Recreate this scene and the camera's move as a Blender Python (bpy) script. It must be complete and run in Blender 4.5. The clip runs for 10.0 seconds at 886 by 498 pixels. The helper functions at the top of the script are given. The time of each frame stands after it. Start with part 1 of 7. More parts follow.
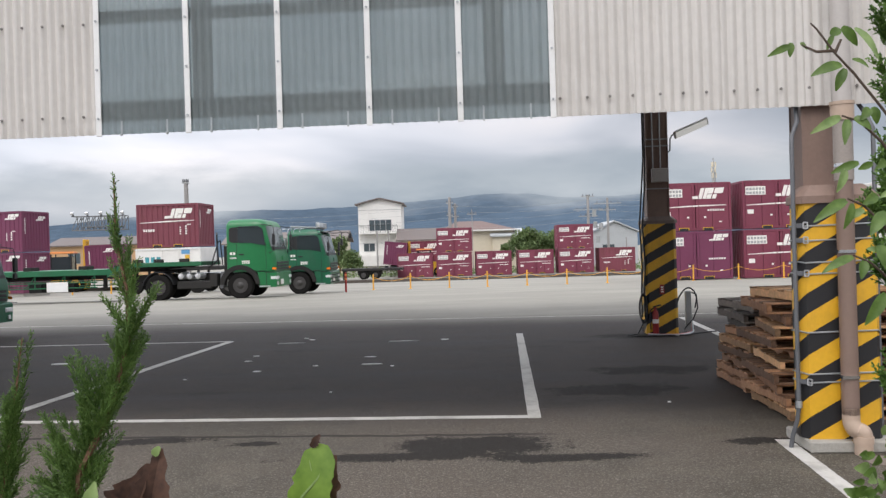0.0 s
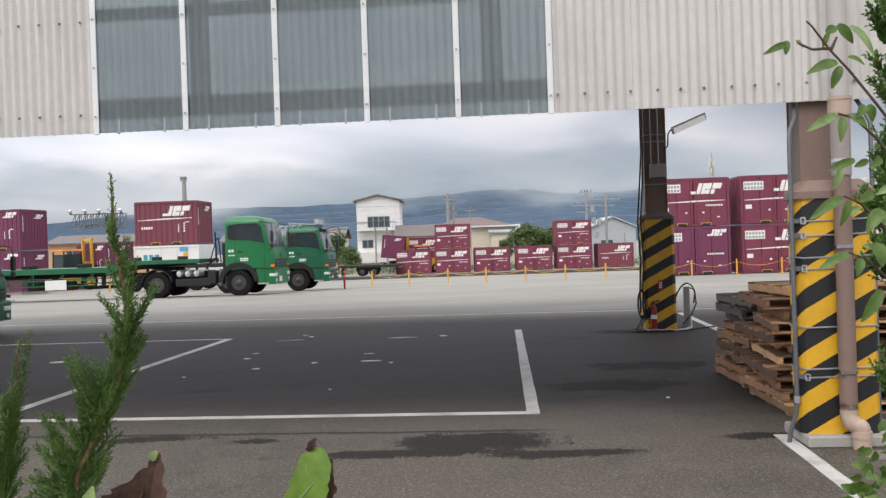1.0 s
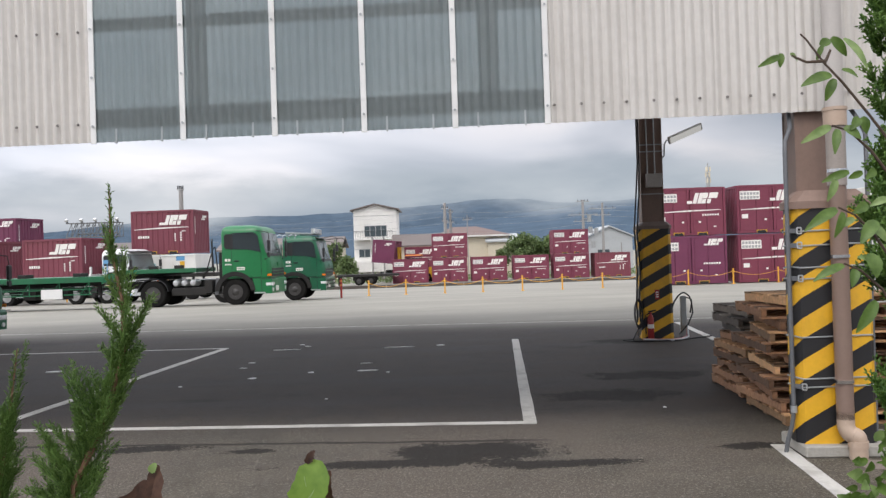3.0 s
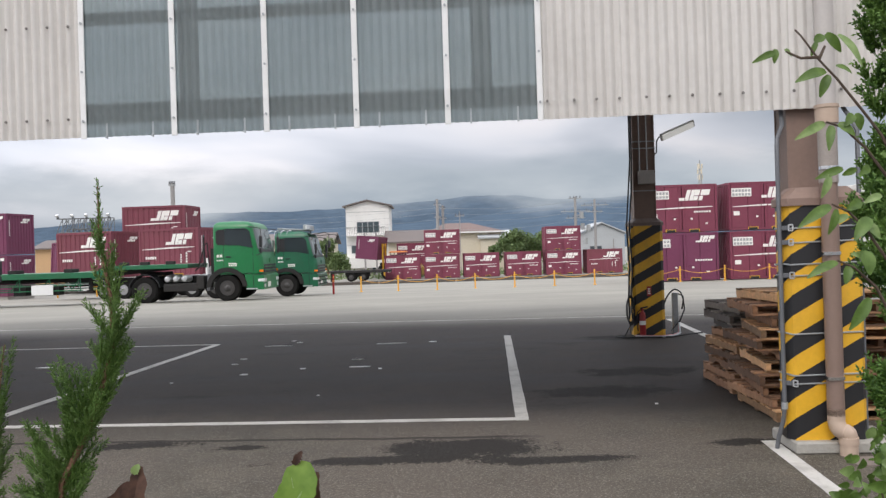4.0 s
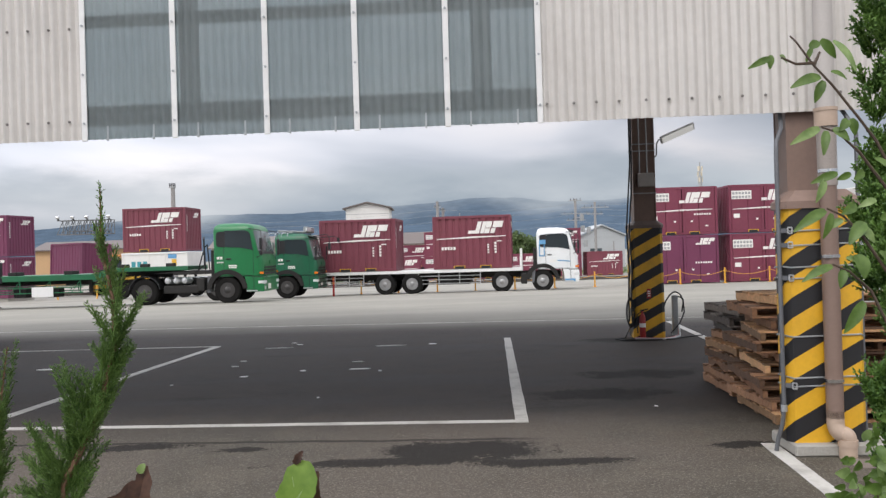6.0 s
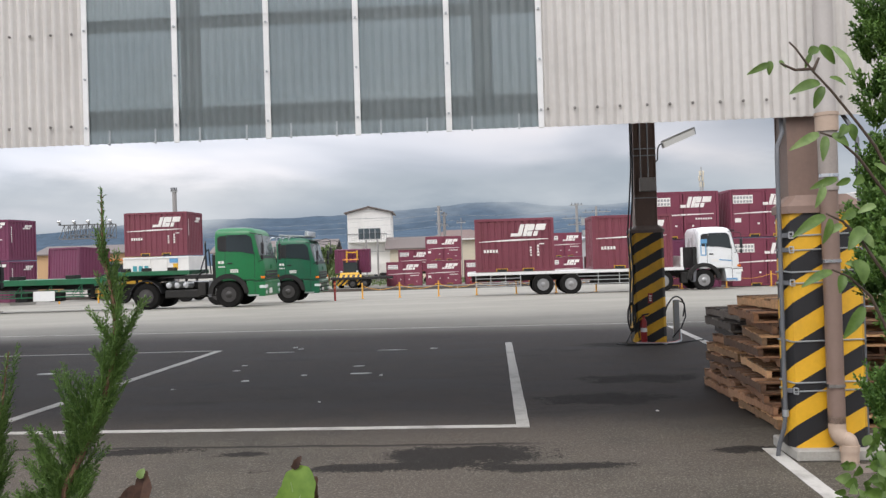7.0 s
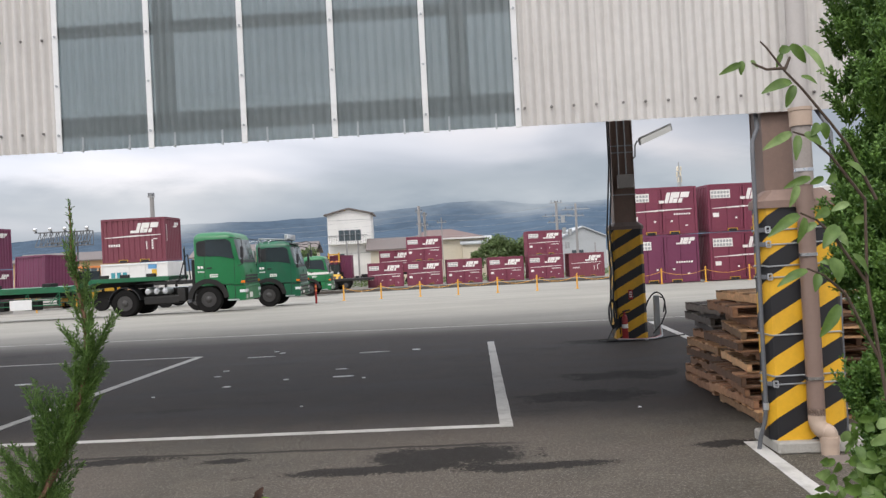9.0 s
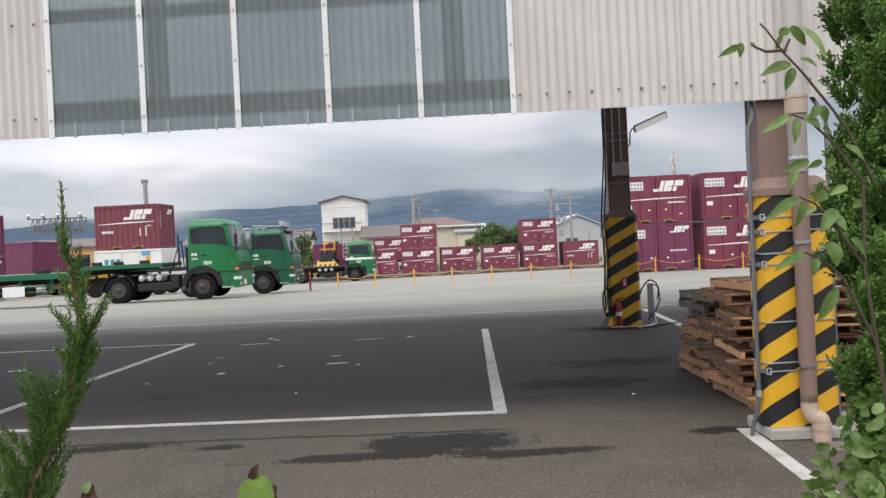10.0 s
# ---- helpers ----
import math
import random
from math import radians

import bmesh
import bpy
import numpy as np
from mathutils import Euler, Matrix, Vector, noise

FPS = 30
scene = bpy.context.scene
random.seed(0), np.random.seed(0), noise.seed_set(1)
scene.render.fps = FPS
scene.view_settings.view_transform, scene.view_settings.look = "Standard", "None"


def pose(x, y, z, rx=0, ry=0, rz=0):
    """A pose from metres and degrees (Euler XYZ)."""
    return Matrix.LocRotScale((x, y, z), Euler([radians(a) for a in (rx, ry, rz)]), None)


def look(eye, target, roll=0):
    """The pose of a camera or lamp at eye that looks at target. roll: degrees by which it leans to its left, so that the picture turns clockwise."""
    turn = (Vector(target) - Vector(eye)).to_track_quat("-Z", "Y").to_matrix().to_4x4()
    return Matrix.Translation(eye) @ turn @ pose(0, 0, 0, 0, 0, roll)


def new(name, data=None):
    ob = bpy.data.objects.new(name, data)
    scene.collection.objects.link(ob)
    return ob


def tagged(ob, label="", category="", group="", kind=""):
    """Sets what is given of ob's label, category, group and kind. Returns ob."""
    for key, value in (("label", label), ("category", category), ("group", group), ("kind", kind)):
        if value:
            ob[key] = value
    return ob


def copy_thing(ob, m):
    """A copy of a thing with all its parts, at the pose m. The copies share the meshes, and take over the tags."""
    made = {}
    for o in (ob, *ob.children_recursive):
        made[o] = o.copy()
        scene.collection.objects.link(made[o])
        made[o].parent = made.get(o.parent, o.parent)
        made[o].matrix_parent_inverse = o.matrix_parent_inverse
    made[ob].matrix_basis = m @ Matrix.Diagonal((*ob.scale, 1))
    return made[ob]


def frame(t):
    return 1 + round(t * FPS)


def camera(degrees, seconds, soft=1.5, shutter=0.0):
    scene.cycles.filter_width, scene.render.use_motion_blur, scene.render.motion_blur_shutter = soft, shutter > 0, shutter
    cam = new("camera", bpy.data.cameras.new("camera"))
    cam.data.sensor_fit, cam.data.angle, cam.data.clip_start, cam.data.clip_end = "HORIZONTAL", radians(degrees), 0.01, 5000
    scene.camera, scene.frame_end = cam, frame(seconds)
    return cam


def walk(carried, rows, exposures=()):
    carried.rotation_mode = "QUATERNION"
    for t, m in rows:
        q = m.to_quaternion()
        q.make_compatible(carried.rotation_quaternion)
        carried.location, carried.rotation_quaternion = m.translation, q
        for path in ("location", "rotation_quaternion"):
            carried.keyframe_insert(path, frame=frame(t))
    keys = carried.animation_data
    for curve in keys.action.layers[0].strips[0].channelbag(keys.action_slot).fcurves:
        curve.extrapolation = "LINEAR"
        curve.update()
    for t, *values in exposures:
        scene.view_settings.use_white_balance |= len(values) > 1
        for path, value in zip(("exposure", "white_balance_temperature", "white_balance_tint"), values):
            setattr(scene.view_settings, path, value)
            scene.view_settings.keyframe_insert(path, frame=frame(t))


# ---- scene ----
cam = camera(57.0, 10.0, soft=1.4)
PATH = [
    (0.0, pose(-0.0, 0.0, 1.6, 90.0, 1.7, 0.0)),
    (0.5, pose(0.0015, -0.006, 1.5999, 89.9019, 1.8214, 0.2794)),
    (1.0, pose(0.0021, -0.0022, 1.6041, 89.738, 1.9446, -0.1071)),
    (1.5, pose(0.002, -0.0042, 1.6034, 90.0471, 1.964, 0.0531)),
    (2.0, pose(0.0014, -0.009, 1.6068, 90.3283, 1.9178, 0.151)),
    (2.5, pose(0.0017, -0.0108, 1.6066, 90.4244, 1.9409, 0.0173)),
    (4.0, pose(0.0026, 0.0031, 1.6065, 90.1023, 1.7964, -0.8573)),
    (4.5, pose(0.0032, -0.0071, 1.6059, 89.9768, 1.7525, -0.6849)),
    (5.0, pose(0.0034, -0.0066, 1.6037, 90.0954, 1.7051, -0.7847)),
    (5.5, pose(0.0041, -0.0085, 1.6062, 90.1624, 1.7579, -0.8724)),
    (7.0, pose(0.0063, -0.0134, 1.6095, 90.5702, 1.7234, -0.7509)),
    (7.5, pose(0.0103, -0.0159, 1.6073, 90.6855, 1.9009, -0.916)),
    (8.0, pose(0.0122, -0.0116, 1.6088, 90.5353, 2.0084, -1.3879)),
    (8.5, pose(0.0169, -0.0028, 1.6198, 90.4275, 2.6073, -1.759)),
    (9.0, pose(0.0162, -0.0007, 1.6196, 90.5097, 2.9039, -2.0828)),
    (9.5, pose(0.0143, 0.0062, 1.6121, 90.2892, 2.8681, -2.2645)),
    (10.0, pose(0.0135, 0.0097, 1.6123, 89.6321, 2.7562, -2.4841)),
]
walk(cam, PATH)

# ---- light ----
EXPOSURE = 0.0
scene.view_settings.exposure = EXPOSURE


def build_world():
    w = bpy.data.worlds.new("overcast")
    scene.world = w
    w.use_nodes = True
    nt = w.node_tree
    N, L = nt.nodes, nt.links
    N.clear()
    out = N.new("ShaderNodeOutputWorld")
    bg = N.new("ShaderNodeBackground")
    sky = N.new("ShaderNodeTexSky")
    sky.sky_type = "NISHITA"
    sky.sun_disc = False
    sky.sun_elevation = radians(55)
    sky.sun_rotation = radians(200)
    tc = N.new("ShaderNodeTexCoord")
    mp = N.new("ShaderNodeMapping")
    mp.inputs["Scale"].default_value = (1.0, 1.0, 3.4)
    n1 = N.new("ShaderNodeTexNoise")
    n1.inputs["Scale"].default_value = 2.6
    n1.inputs["Detail"].default_value = 4
    n1.inputs["Roughness"].default_value = 0.40
    n1.inputs["Distortion"].default_value = 0.35
    L.new(tc.outputs["Generated"], mp.inputs["Vector"])
    L.new(mp.outputs[0], n1.inputs["Vector"])
    cloud = N.new("ShaderNodeValToRGB")
    e = cloud.color_ramp.elements
    e[0].position, e[0].color = 0.36, (0.44, 0.505, 0.57, 1)
    e[1].position, e[1].color = 0.66, (1.0, 1.0, 0.99, 1)
    m = e.new(0.50)
    m.color = (0.69, 0.745, 0.80, 1)
    L.new(n1.outputs["Fac"], cloud.inputs[0])
    # an overcast dome is brighter towards the zenith
    sep = N.new("ShaderNodeSeparateXYZ")
    L.new(tc.outputs["Generated"], sep.inputs[0])
    lift = N.new("ShaderNodeMapRange")
    lift.interpolation_type = "SMOOTHSTEP"
    lift.inputs["From Min"].default_value = 0.10
    lift.inputs["From Max"].default_value = 0.75
    lift.inputs["To Min"].default_value = 1.0
    lift.inputs["To Max"].default_value = 2.35
    L.new(sep.outputs["Z"], lift.inputs["Value"])
    warm = N.new("ShaderNodeVectorMath")
    warm.operation = "MULTIPLY"
    warm.inputs[1].default_value = (1.045, 0.99, 1.01)
    L.new(cloud.outputs[0], warm.inputs[0])
    mul = N.new("ShaderNodeVectorMath")
    mul.operation = "SCALE"
    L.new(warm.outputs[0], mul.inputs[0])
    L.new(lift.outputs[0], mul.inputs["Scale"])
    # distant rain haze low over the hills
    low = N.new("ShaderNodeMapRange")
    low.interpolation_type = "SMOOTHSTEP"
    low.inputs["From Min"].default_value = 0.140
    low.inputs["From Max"].default_value = 0.035
    low.inputs["To Max"].default_value = 0.93
    ln = N.new("ShaderNodeMath")
    ln.operation = "MULTIPLY_ADD"
    ln.inputs[1].default_value = 0.10
    L.new(n1.outputs["Fac"], ln.inputs[0])
    zs = N.new("ShaderNodeMath")
    zs.operation = "SUBTRACT"
    zs.inputs[1].default_value = 0.05
    L.new(sep.outputs["Z"], zs.inputs[0])
    L.new(zs.outputs[0], ln.inputs[2])
    L.new(ln.outputs[0], low.inputs["Value"])
    haze = N.new("ShaderNodeMix")
    haze.data_type = "RGBA"
    L.new(low.outputs[0], haze.inputs["Factor"])
    haze.inputs[7].default_value = (0.36, 0.435, 0.52, 1)
    # brighter towards the side where the veiled sun stands
    side = N.new("ShaderNodeMapRange")
    side.inputs["From Min"].default_value = 0.35
    side.inputs["From Max"].default_value = -0.55
    side.inputs["To Min"].default_value = 1.0
    side.inputs["To Max"].default_value = 1.62
    L.new(sep.outputs["X"], side.inputs["Value"])
    lit = N.new("ShaderNodeVectorMath")
    lit.operation = "SCALE"
    L.new(mul.outputs[0], lit.inputs[0])
    L.new(side.outputs[0], lit.inputs["Scale"])
    L.new(lit.outputs[0], haze.inputs[6])
    blue = N.new("ShaderNodeVectorMath")
    blue.operation = "SCALE"
    blue.inputs["Scale"].default_value = 0.05
    L.new(sky.outputs[0], blue.inputs[0])
    mix = N.new("ShaderNodeMix")
    mix.data_type = "RGBA"
    mix.inputs["Factor"].default_value = 0.92
    L.new(blue.outputs[0], mix.inputs[6])
    L.new(haze.outputs[2], mix.inputs[7])
    L.new(mix.outputs[2], bg.inputs["Color"])
    bg.inputs["Strength"].default_value = 0.90
    L.new(bg.outputs[0], out.inputs[0])


build_world()
sun = new("sun", bpy.data.lights.new("sun", "SUN"))
sun.data.energy, sun.data.angle, sun.data.color = 1.15, radians(25), (1.0, 0.94, 0.86)
sun.matrix_world = look((-8, -14, 30), (0, 8, 0))


# ---- materials ----
def material(name, color, rough=0.6, metal=0.0, vary=0.18, scale=6.0, bump=0.0, bump_scale=60.0, dirt=None, dirt_amount=0.0, coat=0.0, spec=0.5):
    """A surface with variation at two scales, optional dirt and fine relief."""
    m = bpy.data.materials.new(name)
    m.use_nodes = True
    nt = m.node_tree
    N, L = nt.nodes, nt.links
    b = N["Principled BSDF"]
    tc = N.new("ShaderNodeTexCoord")
    big = N.new("ShaderNodeTexNoise")
    big.inputs["Scale"].default_value = scale
    big.inputs["Detail"].default_value = 5
    fine = N.new("ShaderNodeTexNoise")
    fine.inputs["Scale"].default_value = scale * 9
    fine.inputs["Detail"].default_value = 3
    L.new(tc.outputs["Object"], big.inputs["Vector"])
    L.new(tc.outputs["Object"], fine.inputs["Vector"])
    add = N.new("ShaderNodeMath")
    add.operation = "ADD"
    L.new(big.outputs["Fac"], add.inputs[0])
    L.new(fine.outputs["Fac"], add.inputs[1])
    info = N.new("ShaderNodeObjectInfo")
    add2 = N.new("ShaderNodeMath")
    add2.operation = "MULTIPLY_ADD"
    add2.inputs[1].default_value = 0.35
    L.new(info.outputs["Random"], add2.inputs[0])
    L.new(add.outputs[0], add2.inputs[2])
    rng = N.new("ShaderNodeMapRange")
    rng.inputs["From Min"].default_value = 0.6
    rng.inputs["From Max"].default_value = 1.75
    rng.inputs["To Min"].default_value = 1 - vary
    rng.inputs["To Max"].default_value = 1 + vary
    L.new(add2.outputs[0], rng.inputs["Value"])
    sc = N.new("ShaderNodeVectorMath")
    sc.operation = "SCALE"
    sc.inputs[0].default_value = color
    L.new(rng.outputs[0], sc.inputs["Scale"])
    result = sc.outputs[0]
    if dirt:
        dn = N.new("ShaderNodeTexNoise")
        dn.inputs["Scale"].default_value = scale * 0.6
        dn.inputs["Detail"].default_value = 8
        dn.inputs["Roughness"].default_value = 0.7
        mp = N.new("ShaderNodeMapping")
        mp.inputs["Location"].default_value = (3.7, 1.3, 8.1)
        mp.inputs["Scale"].default_value = (1, 1, 0.35)
        L.new(tc.outputs["Object"], mp.inputs[0])
        L.new(mp.outputs[0], dn.inputs["Vector"])
        dr = N.new("ShaderNodeMapRange")
        dr.inputs["From Min"].default_value = 0.5
        dr.inputs["From Max"].default_value = 0.72
        dr.inputs["To Max"].default_value = dirt_amount
        L.new(dn.outputs["Fac"], dr.inputs["Value"])
        mx = N.new("ShaderNodeMix")
        mx.data_type = "RGBA"
        L.new(dr.outputs[0], mx.inputs["Factor"])
        L.new(result, mx.inputs[6])
        mx.inputs[7].default_value = (*dirt, 1)
        result = mx.outputs[2]
    L.new(result, b.inputs["Base Color"])
    rr = N.new("ShaderNodeMapRange")
    rr.inputs["From Min"].default_value = 0.3
    rr.inputs["From Max"].default_value = 0.7
    rr.inputs["To Min"].default_value = max(0.03, rough - 0.1)
    rr.inputs["To Max"].default_value = min(1, rough + 0.1)
    L.new(big.outputs["Fac"], rr.inputs["Value"])
    L.new(rr.outputs[0], b.inputs["Roughness"])
    b.inputs["Metallic"].default_value = metal
    b.inputs["Coat Weight"].default_value = coat
    b.inputs["Specular IOR Level"].default_value = spec
    if bump:
        bn = N.new("ShaderNodeTexNoise")
        bn.inputs["Scale"].default_value = bump_scale
        bn.inputs["Detail"].default_value = 4
        L.new(tc.outputs["Object"], bn.inputs["Vector"])
        bp = N.new("ShaderNodeBump")
        bp.inputs["Strength"].default_value = bump
        bp.inputs["Distance"].default_value = 0.02
        L.new(bn.outputs["Fac"], bp.inputs["Height"])
        L.new(bp.outputs[0], b.inputs["Normal"])
    return m


def glass_dark(name, color, rough=0.05):
    m = material(name, color, rough, vary=0.1, scale=1.5)
    m.node_tree.nodes["Principled BSDF"].inputs["Specular IOR Level"].default_value = 0.45
    return m


RUST = (0.11, 0.05, 0.025)
M_MAROON = material("maroon_paint", (0.185, 0.037, 0.066), 0.5, vary=0.16, scale=0.9, bump=0.05, bump_scale=9, dirt=(0.20, 0.09, 0.08), dirt_amount=0.35)
M_PURPLE = material("purple_paint", (0.155, 0.034, 0.080), 0.5, vary=0.14, scale=0.9, bump=0.05, bump_scale=9, dirt=(0.17, 0.08, 0.11), dirt_amount=0.3)
M_BROWNRED = material("faded_maroon_paint", (0.185, 0.045, 0.065), 0.55, vary=0.16, scale=0.9, bump=0.05, bump_scale=9, dirt=RUST, dirt_amount=0.35)
M_MARK = material("white_marking", (0.80, 0.78, 0.74), 0.5, vary=0.08, scale=2.0)
M_WHITE = material("white_truck_paint", (0.78, 0.80, 0.80), 0.3, vary=0.06, scale=1.4, coat=0.3)
M_SKYBLUE = material("light_blue_paint", (0.13, 0.33, 0.56), 0.35, vary=0.08, scale=2)
M_GREEN = material("green_truck_paint", (0.010, 0.160, 0.050), 0.42, vary=0.14, scale=1.2, coat=0.10, dirt=(0.03, 0.09, 0.045), dirt_amount=0.3)
M_GREEN_DARK = material("dark_green_paint", (0.011, 0.115, 0.056), 0.4, vary=0.2, scale=1.3, dirt=(0.05, 0.06, 0.05), dirt_amount=0.35)
M_TRAILER = material("trailer_green_paint", (0.012, 0.130, 0.055), 0.45, vary=0.2, scale=1.0, dirt=(0.06, 0.06, 0.04), dirt_amount=0.4)
M_BLACK = material("black_plastic", (0.018, 0.018, 0.02), 0.5, vary=0.3, scale=4, bump=0.1)
M_CHASSIS = material("dusty_chassis_black", (0.024, 0.023, 0.022), 0.7, vary=0.3, scale=3, dirt=(0.055, 0.048, 0.042), dirt_amount=0.4, spec=0.3)
M_TYRE = material("tyre_rubber", (0.014, 0.0135, 0.013), 0.9, vary=0.25, scale=5, bump=0.15, dirt=(0.034, 0.031, 0.029), dirt_amount=0.3, spec=0.15)
M_RIM = material("grey_rim", (0.065, 0.062, 0.060), 0.55, 0.3, vary=0.35, scale=8, dirt=(0.04, 0.036, 0.033), dirt_amount=0.6)
M_RIM_LIGHT = material("silver_rim", (0.34, 0.34, 0.34), 0.4, 0.5, vary=0.15, scale=8, dirt=(0.2, 0.17, 0.14), dirt_amount=0.4)
M_ALU = material("aluminium", (0.62, 0.63, 0.64), 0.38, 0.8, vary=0.1, scale=6)
M_STEEL = material("galvanised_steel", (0.42, 0.44, 0.45), 0.45, 0.6, vary=0.2, scale=9, bump=0.05)
M_CHROME = material("chrome", (0.75, 0.75, 0.76), 0.15, 1.0, vary=0.06, scale=5)
M_GLASS = glass_dark("cab_glass", (0.035, 0.045, 0.05))
M_SCREEN = glass_dark("windscreen_glass", (0.13, 0.155, 0.155), 0.08)
M_SCREEN.node_tree.nodes["Principled BSDF"].inputs["Specular IOR Level"].default_value = 0.5
M_AMBER = material("amber_lens", (0.75, 0.20, 0.02), 0.25, vary=0.1)
M_LENS = material("headlamp_lens", (0.70, 0.72, 0.72), 0.12, vary=0.1)
M_REDPLASTIC = material("red_plastic", (0.33, 0.025, 0.025), 0.4, vary=0.15)
M_FORK_YELLOW = material("yellow_machine_paint", (0.62, 0.36, 0.03), 0.45, vary=0.15, scale=2, dirt=RUST, dirt_amount=0.3)
M_POST_YELLOW = material("orange_yellow_post", (0.75, 0.38, 0.05), 0.5, vary=0.12, scale=3)
M_ORANGE = material("orange_paint", (0.70, 0.27, 0.08), 0.6, vary=0.1, scale=1)
M_CORR = material("cream_steel_cladding", (0.62, 0.595, 0.56), 0.5, vary=0.08, scale=1.6, dirt=(0.36, 0.32, 0.28), dirt_amount=0.28)
M_TRIM_WHITE = material("white_cover_strip", (0.80, 0.80, 0.79), 0.45, vary=0.06, scale=3, dirt=(0.5, 0.48, 0.45), dirt_amount=0.25)
M_COLUMN = material("brown_column_paint", (0.235, 0.160, 0.128), 0.55, vary=0.14, scale=3, bump=0.05, dirt=(0.10, 0.07, 0.06), dirt_amount=0.4)
M_COLUMN_DARK = material("dark_brown_steel", (0.19, 0.145, 0.125), 0.55, vary=0.2, scale=3, dirt=(0.03, 0.025, 0.02), dirt_amount=0.4)
M_PIPE = material("brown_downpipe", (0.215, 0.148, 0.118), 0.45, vary=0.08, scale=4)
M_PIPE_BEIGE = material("beige_elbow", (0.46, 0.35, 0.27), 0.45, vary=0.08, scale=5)
M_CONCRETE = material("concrete", (0.34, 0.325, 0.29), 0.85, vary=0.16, scale=4, bump=0.25, bump_scale=50, dirt=(0.2, 0.18, 0.15), dirt_amount=0.45)
M_KERB = material("dirty_kerb_concrete", (0.085, 0.072, 0.062), 0.9, vary=0.3, scale=1.2, bump=0.2, dirt=(0.20, 0.18, 0.16), dirt_amount=0.35)
M_LINE = material("worn_white_line", (0.53, 0.515, 0.48), 0.75, vary=0.15, scale=3, bump=0.15, dirt=(0.20, 0.185, 0.165), dirt_amount=0.8)
M_PAPER = material("pale_scrap", (0.72, 0.72, 0.70), 0.8, vary=0.1, scale=9)
M_CABLE = material("black_cable", (0.02, 0.02, 0.022), 0.5, vary=0.2)
M_PINKHOSE = material("pink_hose", (0.55, 0.28, 0.28), 0.5, vary=0.15)
M_HOUSE_WHITE = material("white_siding", (0.78, 0.77, 0.74), 0.7, vary=0.07, scale=0.5, dirt=(0.45, 0.43, 0.40), dirt_amount=0.25)
M_HOUSE_CREAM = material("cream_wall", (0.62, 0.56, 0.44), 0.75, vary=0.08, scale=0.5)
M_HOUSE_TAN = material("tan_wall", (0.50, 0.32, 0.17), 0.75, vary=0.1, scale=0.5)
M_ROOF = material("grey_brown_roof_tile", (0.16, 0.135, 0.125), 0.75, vary=0.25, scale=0.8, bump=0.4, bump_scale=3)
M_ROOF_GREY = material("light_metal_roof", (0.42, 0.44, 0.45), 0.5, vary=0.12, scale=0.8)
M_WINDOW = glass_dark("house_window", (0.07, 0.09, 0.10), 0.1)
M_POLE = material("utility_pole_concrete", (0.30, 0.29, 0.28), 0.8, vary=0.15, scale=2)
M_GANTRY = material("dark_gantry_steel", (0.17, 0.175, 0.18), 0.6, 0.2, vary=0.2, scale=2)
M_TRUSS = material("grey_truss_steel", (0.36, 0.37, 0.37), 0.55, 0.3, vary=0.15, scale=2)


def wood(name, color, grey):
    m = material(name, color, 0.8, vary=0.55, scale=3.0, bump=0.3, bump_scale=30, dirt=grey, dirt_amount=0.6)
    N, L = m.node_tree.nodes, m.node_tree.links
    b = N["Principled BSDF"]
    base = b.inputs["Base Color"].links[0].from_socket
    # every board has aged in its own way
    info = N.new("ShaderNodeObjectInfo")
    age = N.new("ShaderNodeValToRGB")
    age.color_ramp.interpolation = "LINEAR"
    e = age.color_ramp.elements
    e[0].position, e[0].color = 0.0, (0.48, 0.46, 0.45, 1)
    e[1].position, e[1].color = 1.0, (1.5, 1.44, 1.34, 1)
    mid = e.new(0.5)
    mid.color = (1.05, 0.92, 0.78, 1)
    L.new(info.outputs["Random"], age.inputs[0])
    mul = N.new("ShaderNodeVectorMath")
    mul.operation = "MULTIPLY"
    L.new(base, mul.inputs[0])
    L.new(age.outputs[0], mul.inputs[1])
    L.new(mul.outputs[0], b.inputs["Base Color"])
    return m


M_WOOD = wood("pallet_wood", (0.275, 0.160, 0.098), (0.21, 0.16, 0.12))
M_WOOD_PALE = wood("fresh_pallet_wood", (0.45, 0.285, 0.16), (0.34, 0.25, 0.175))
M_WOOD_GREY = wood("weathered_grey_wood", (0.17, 0.155, 0.145), (0.10, 0.09, 0.085))


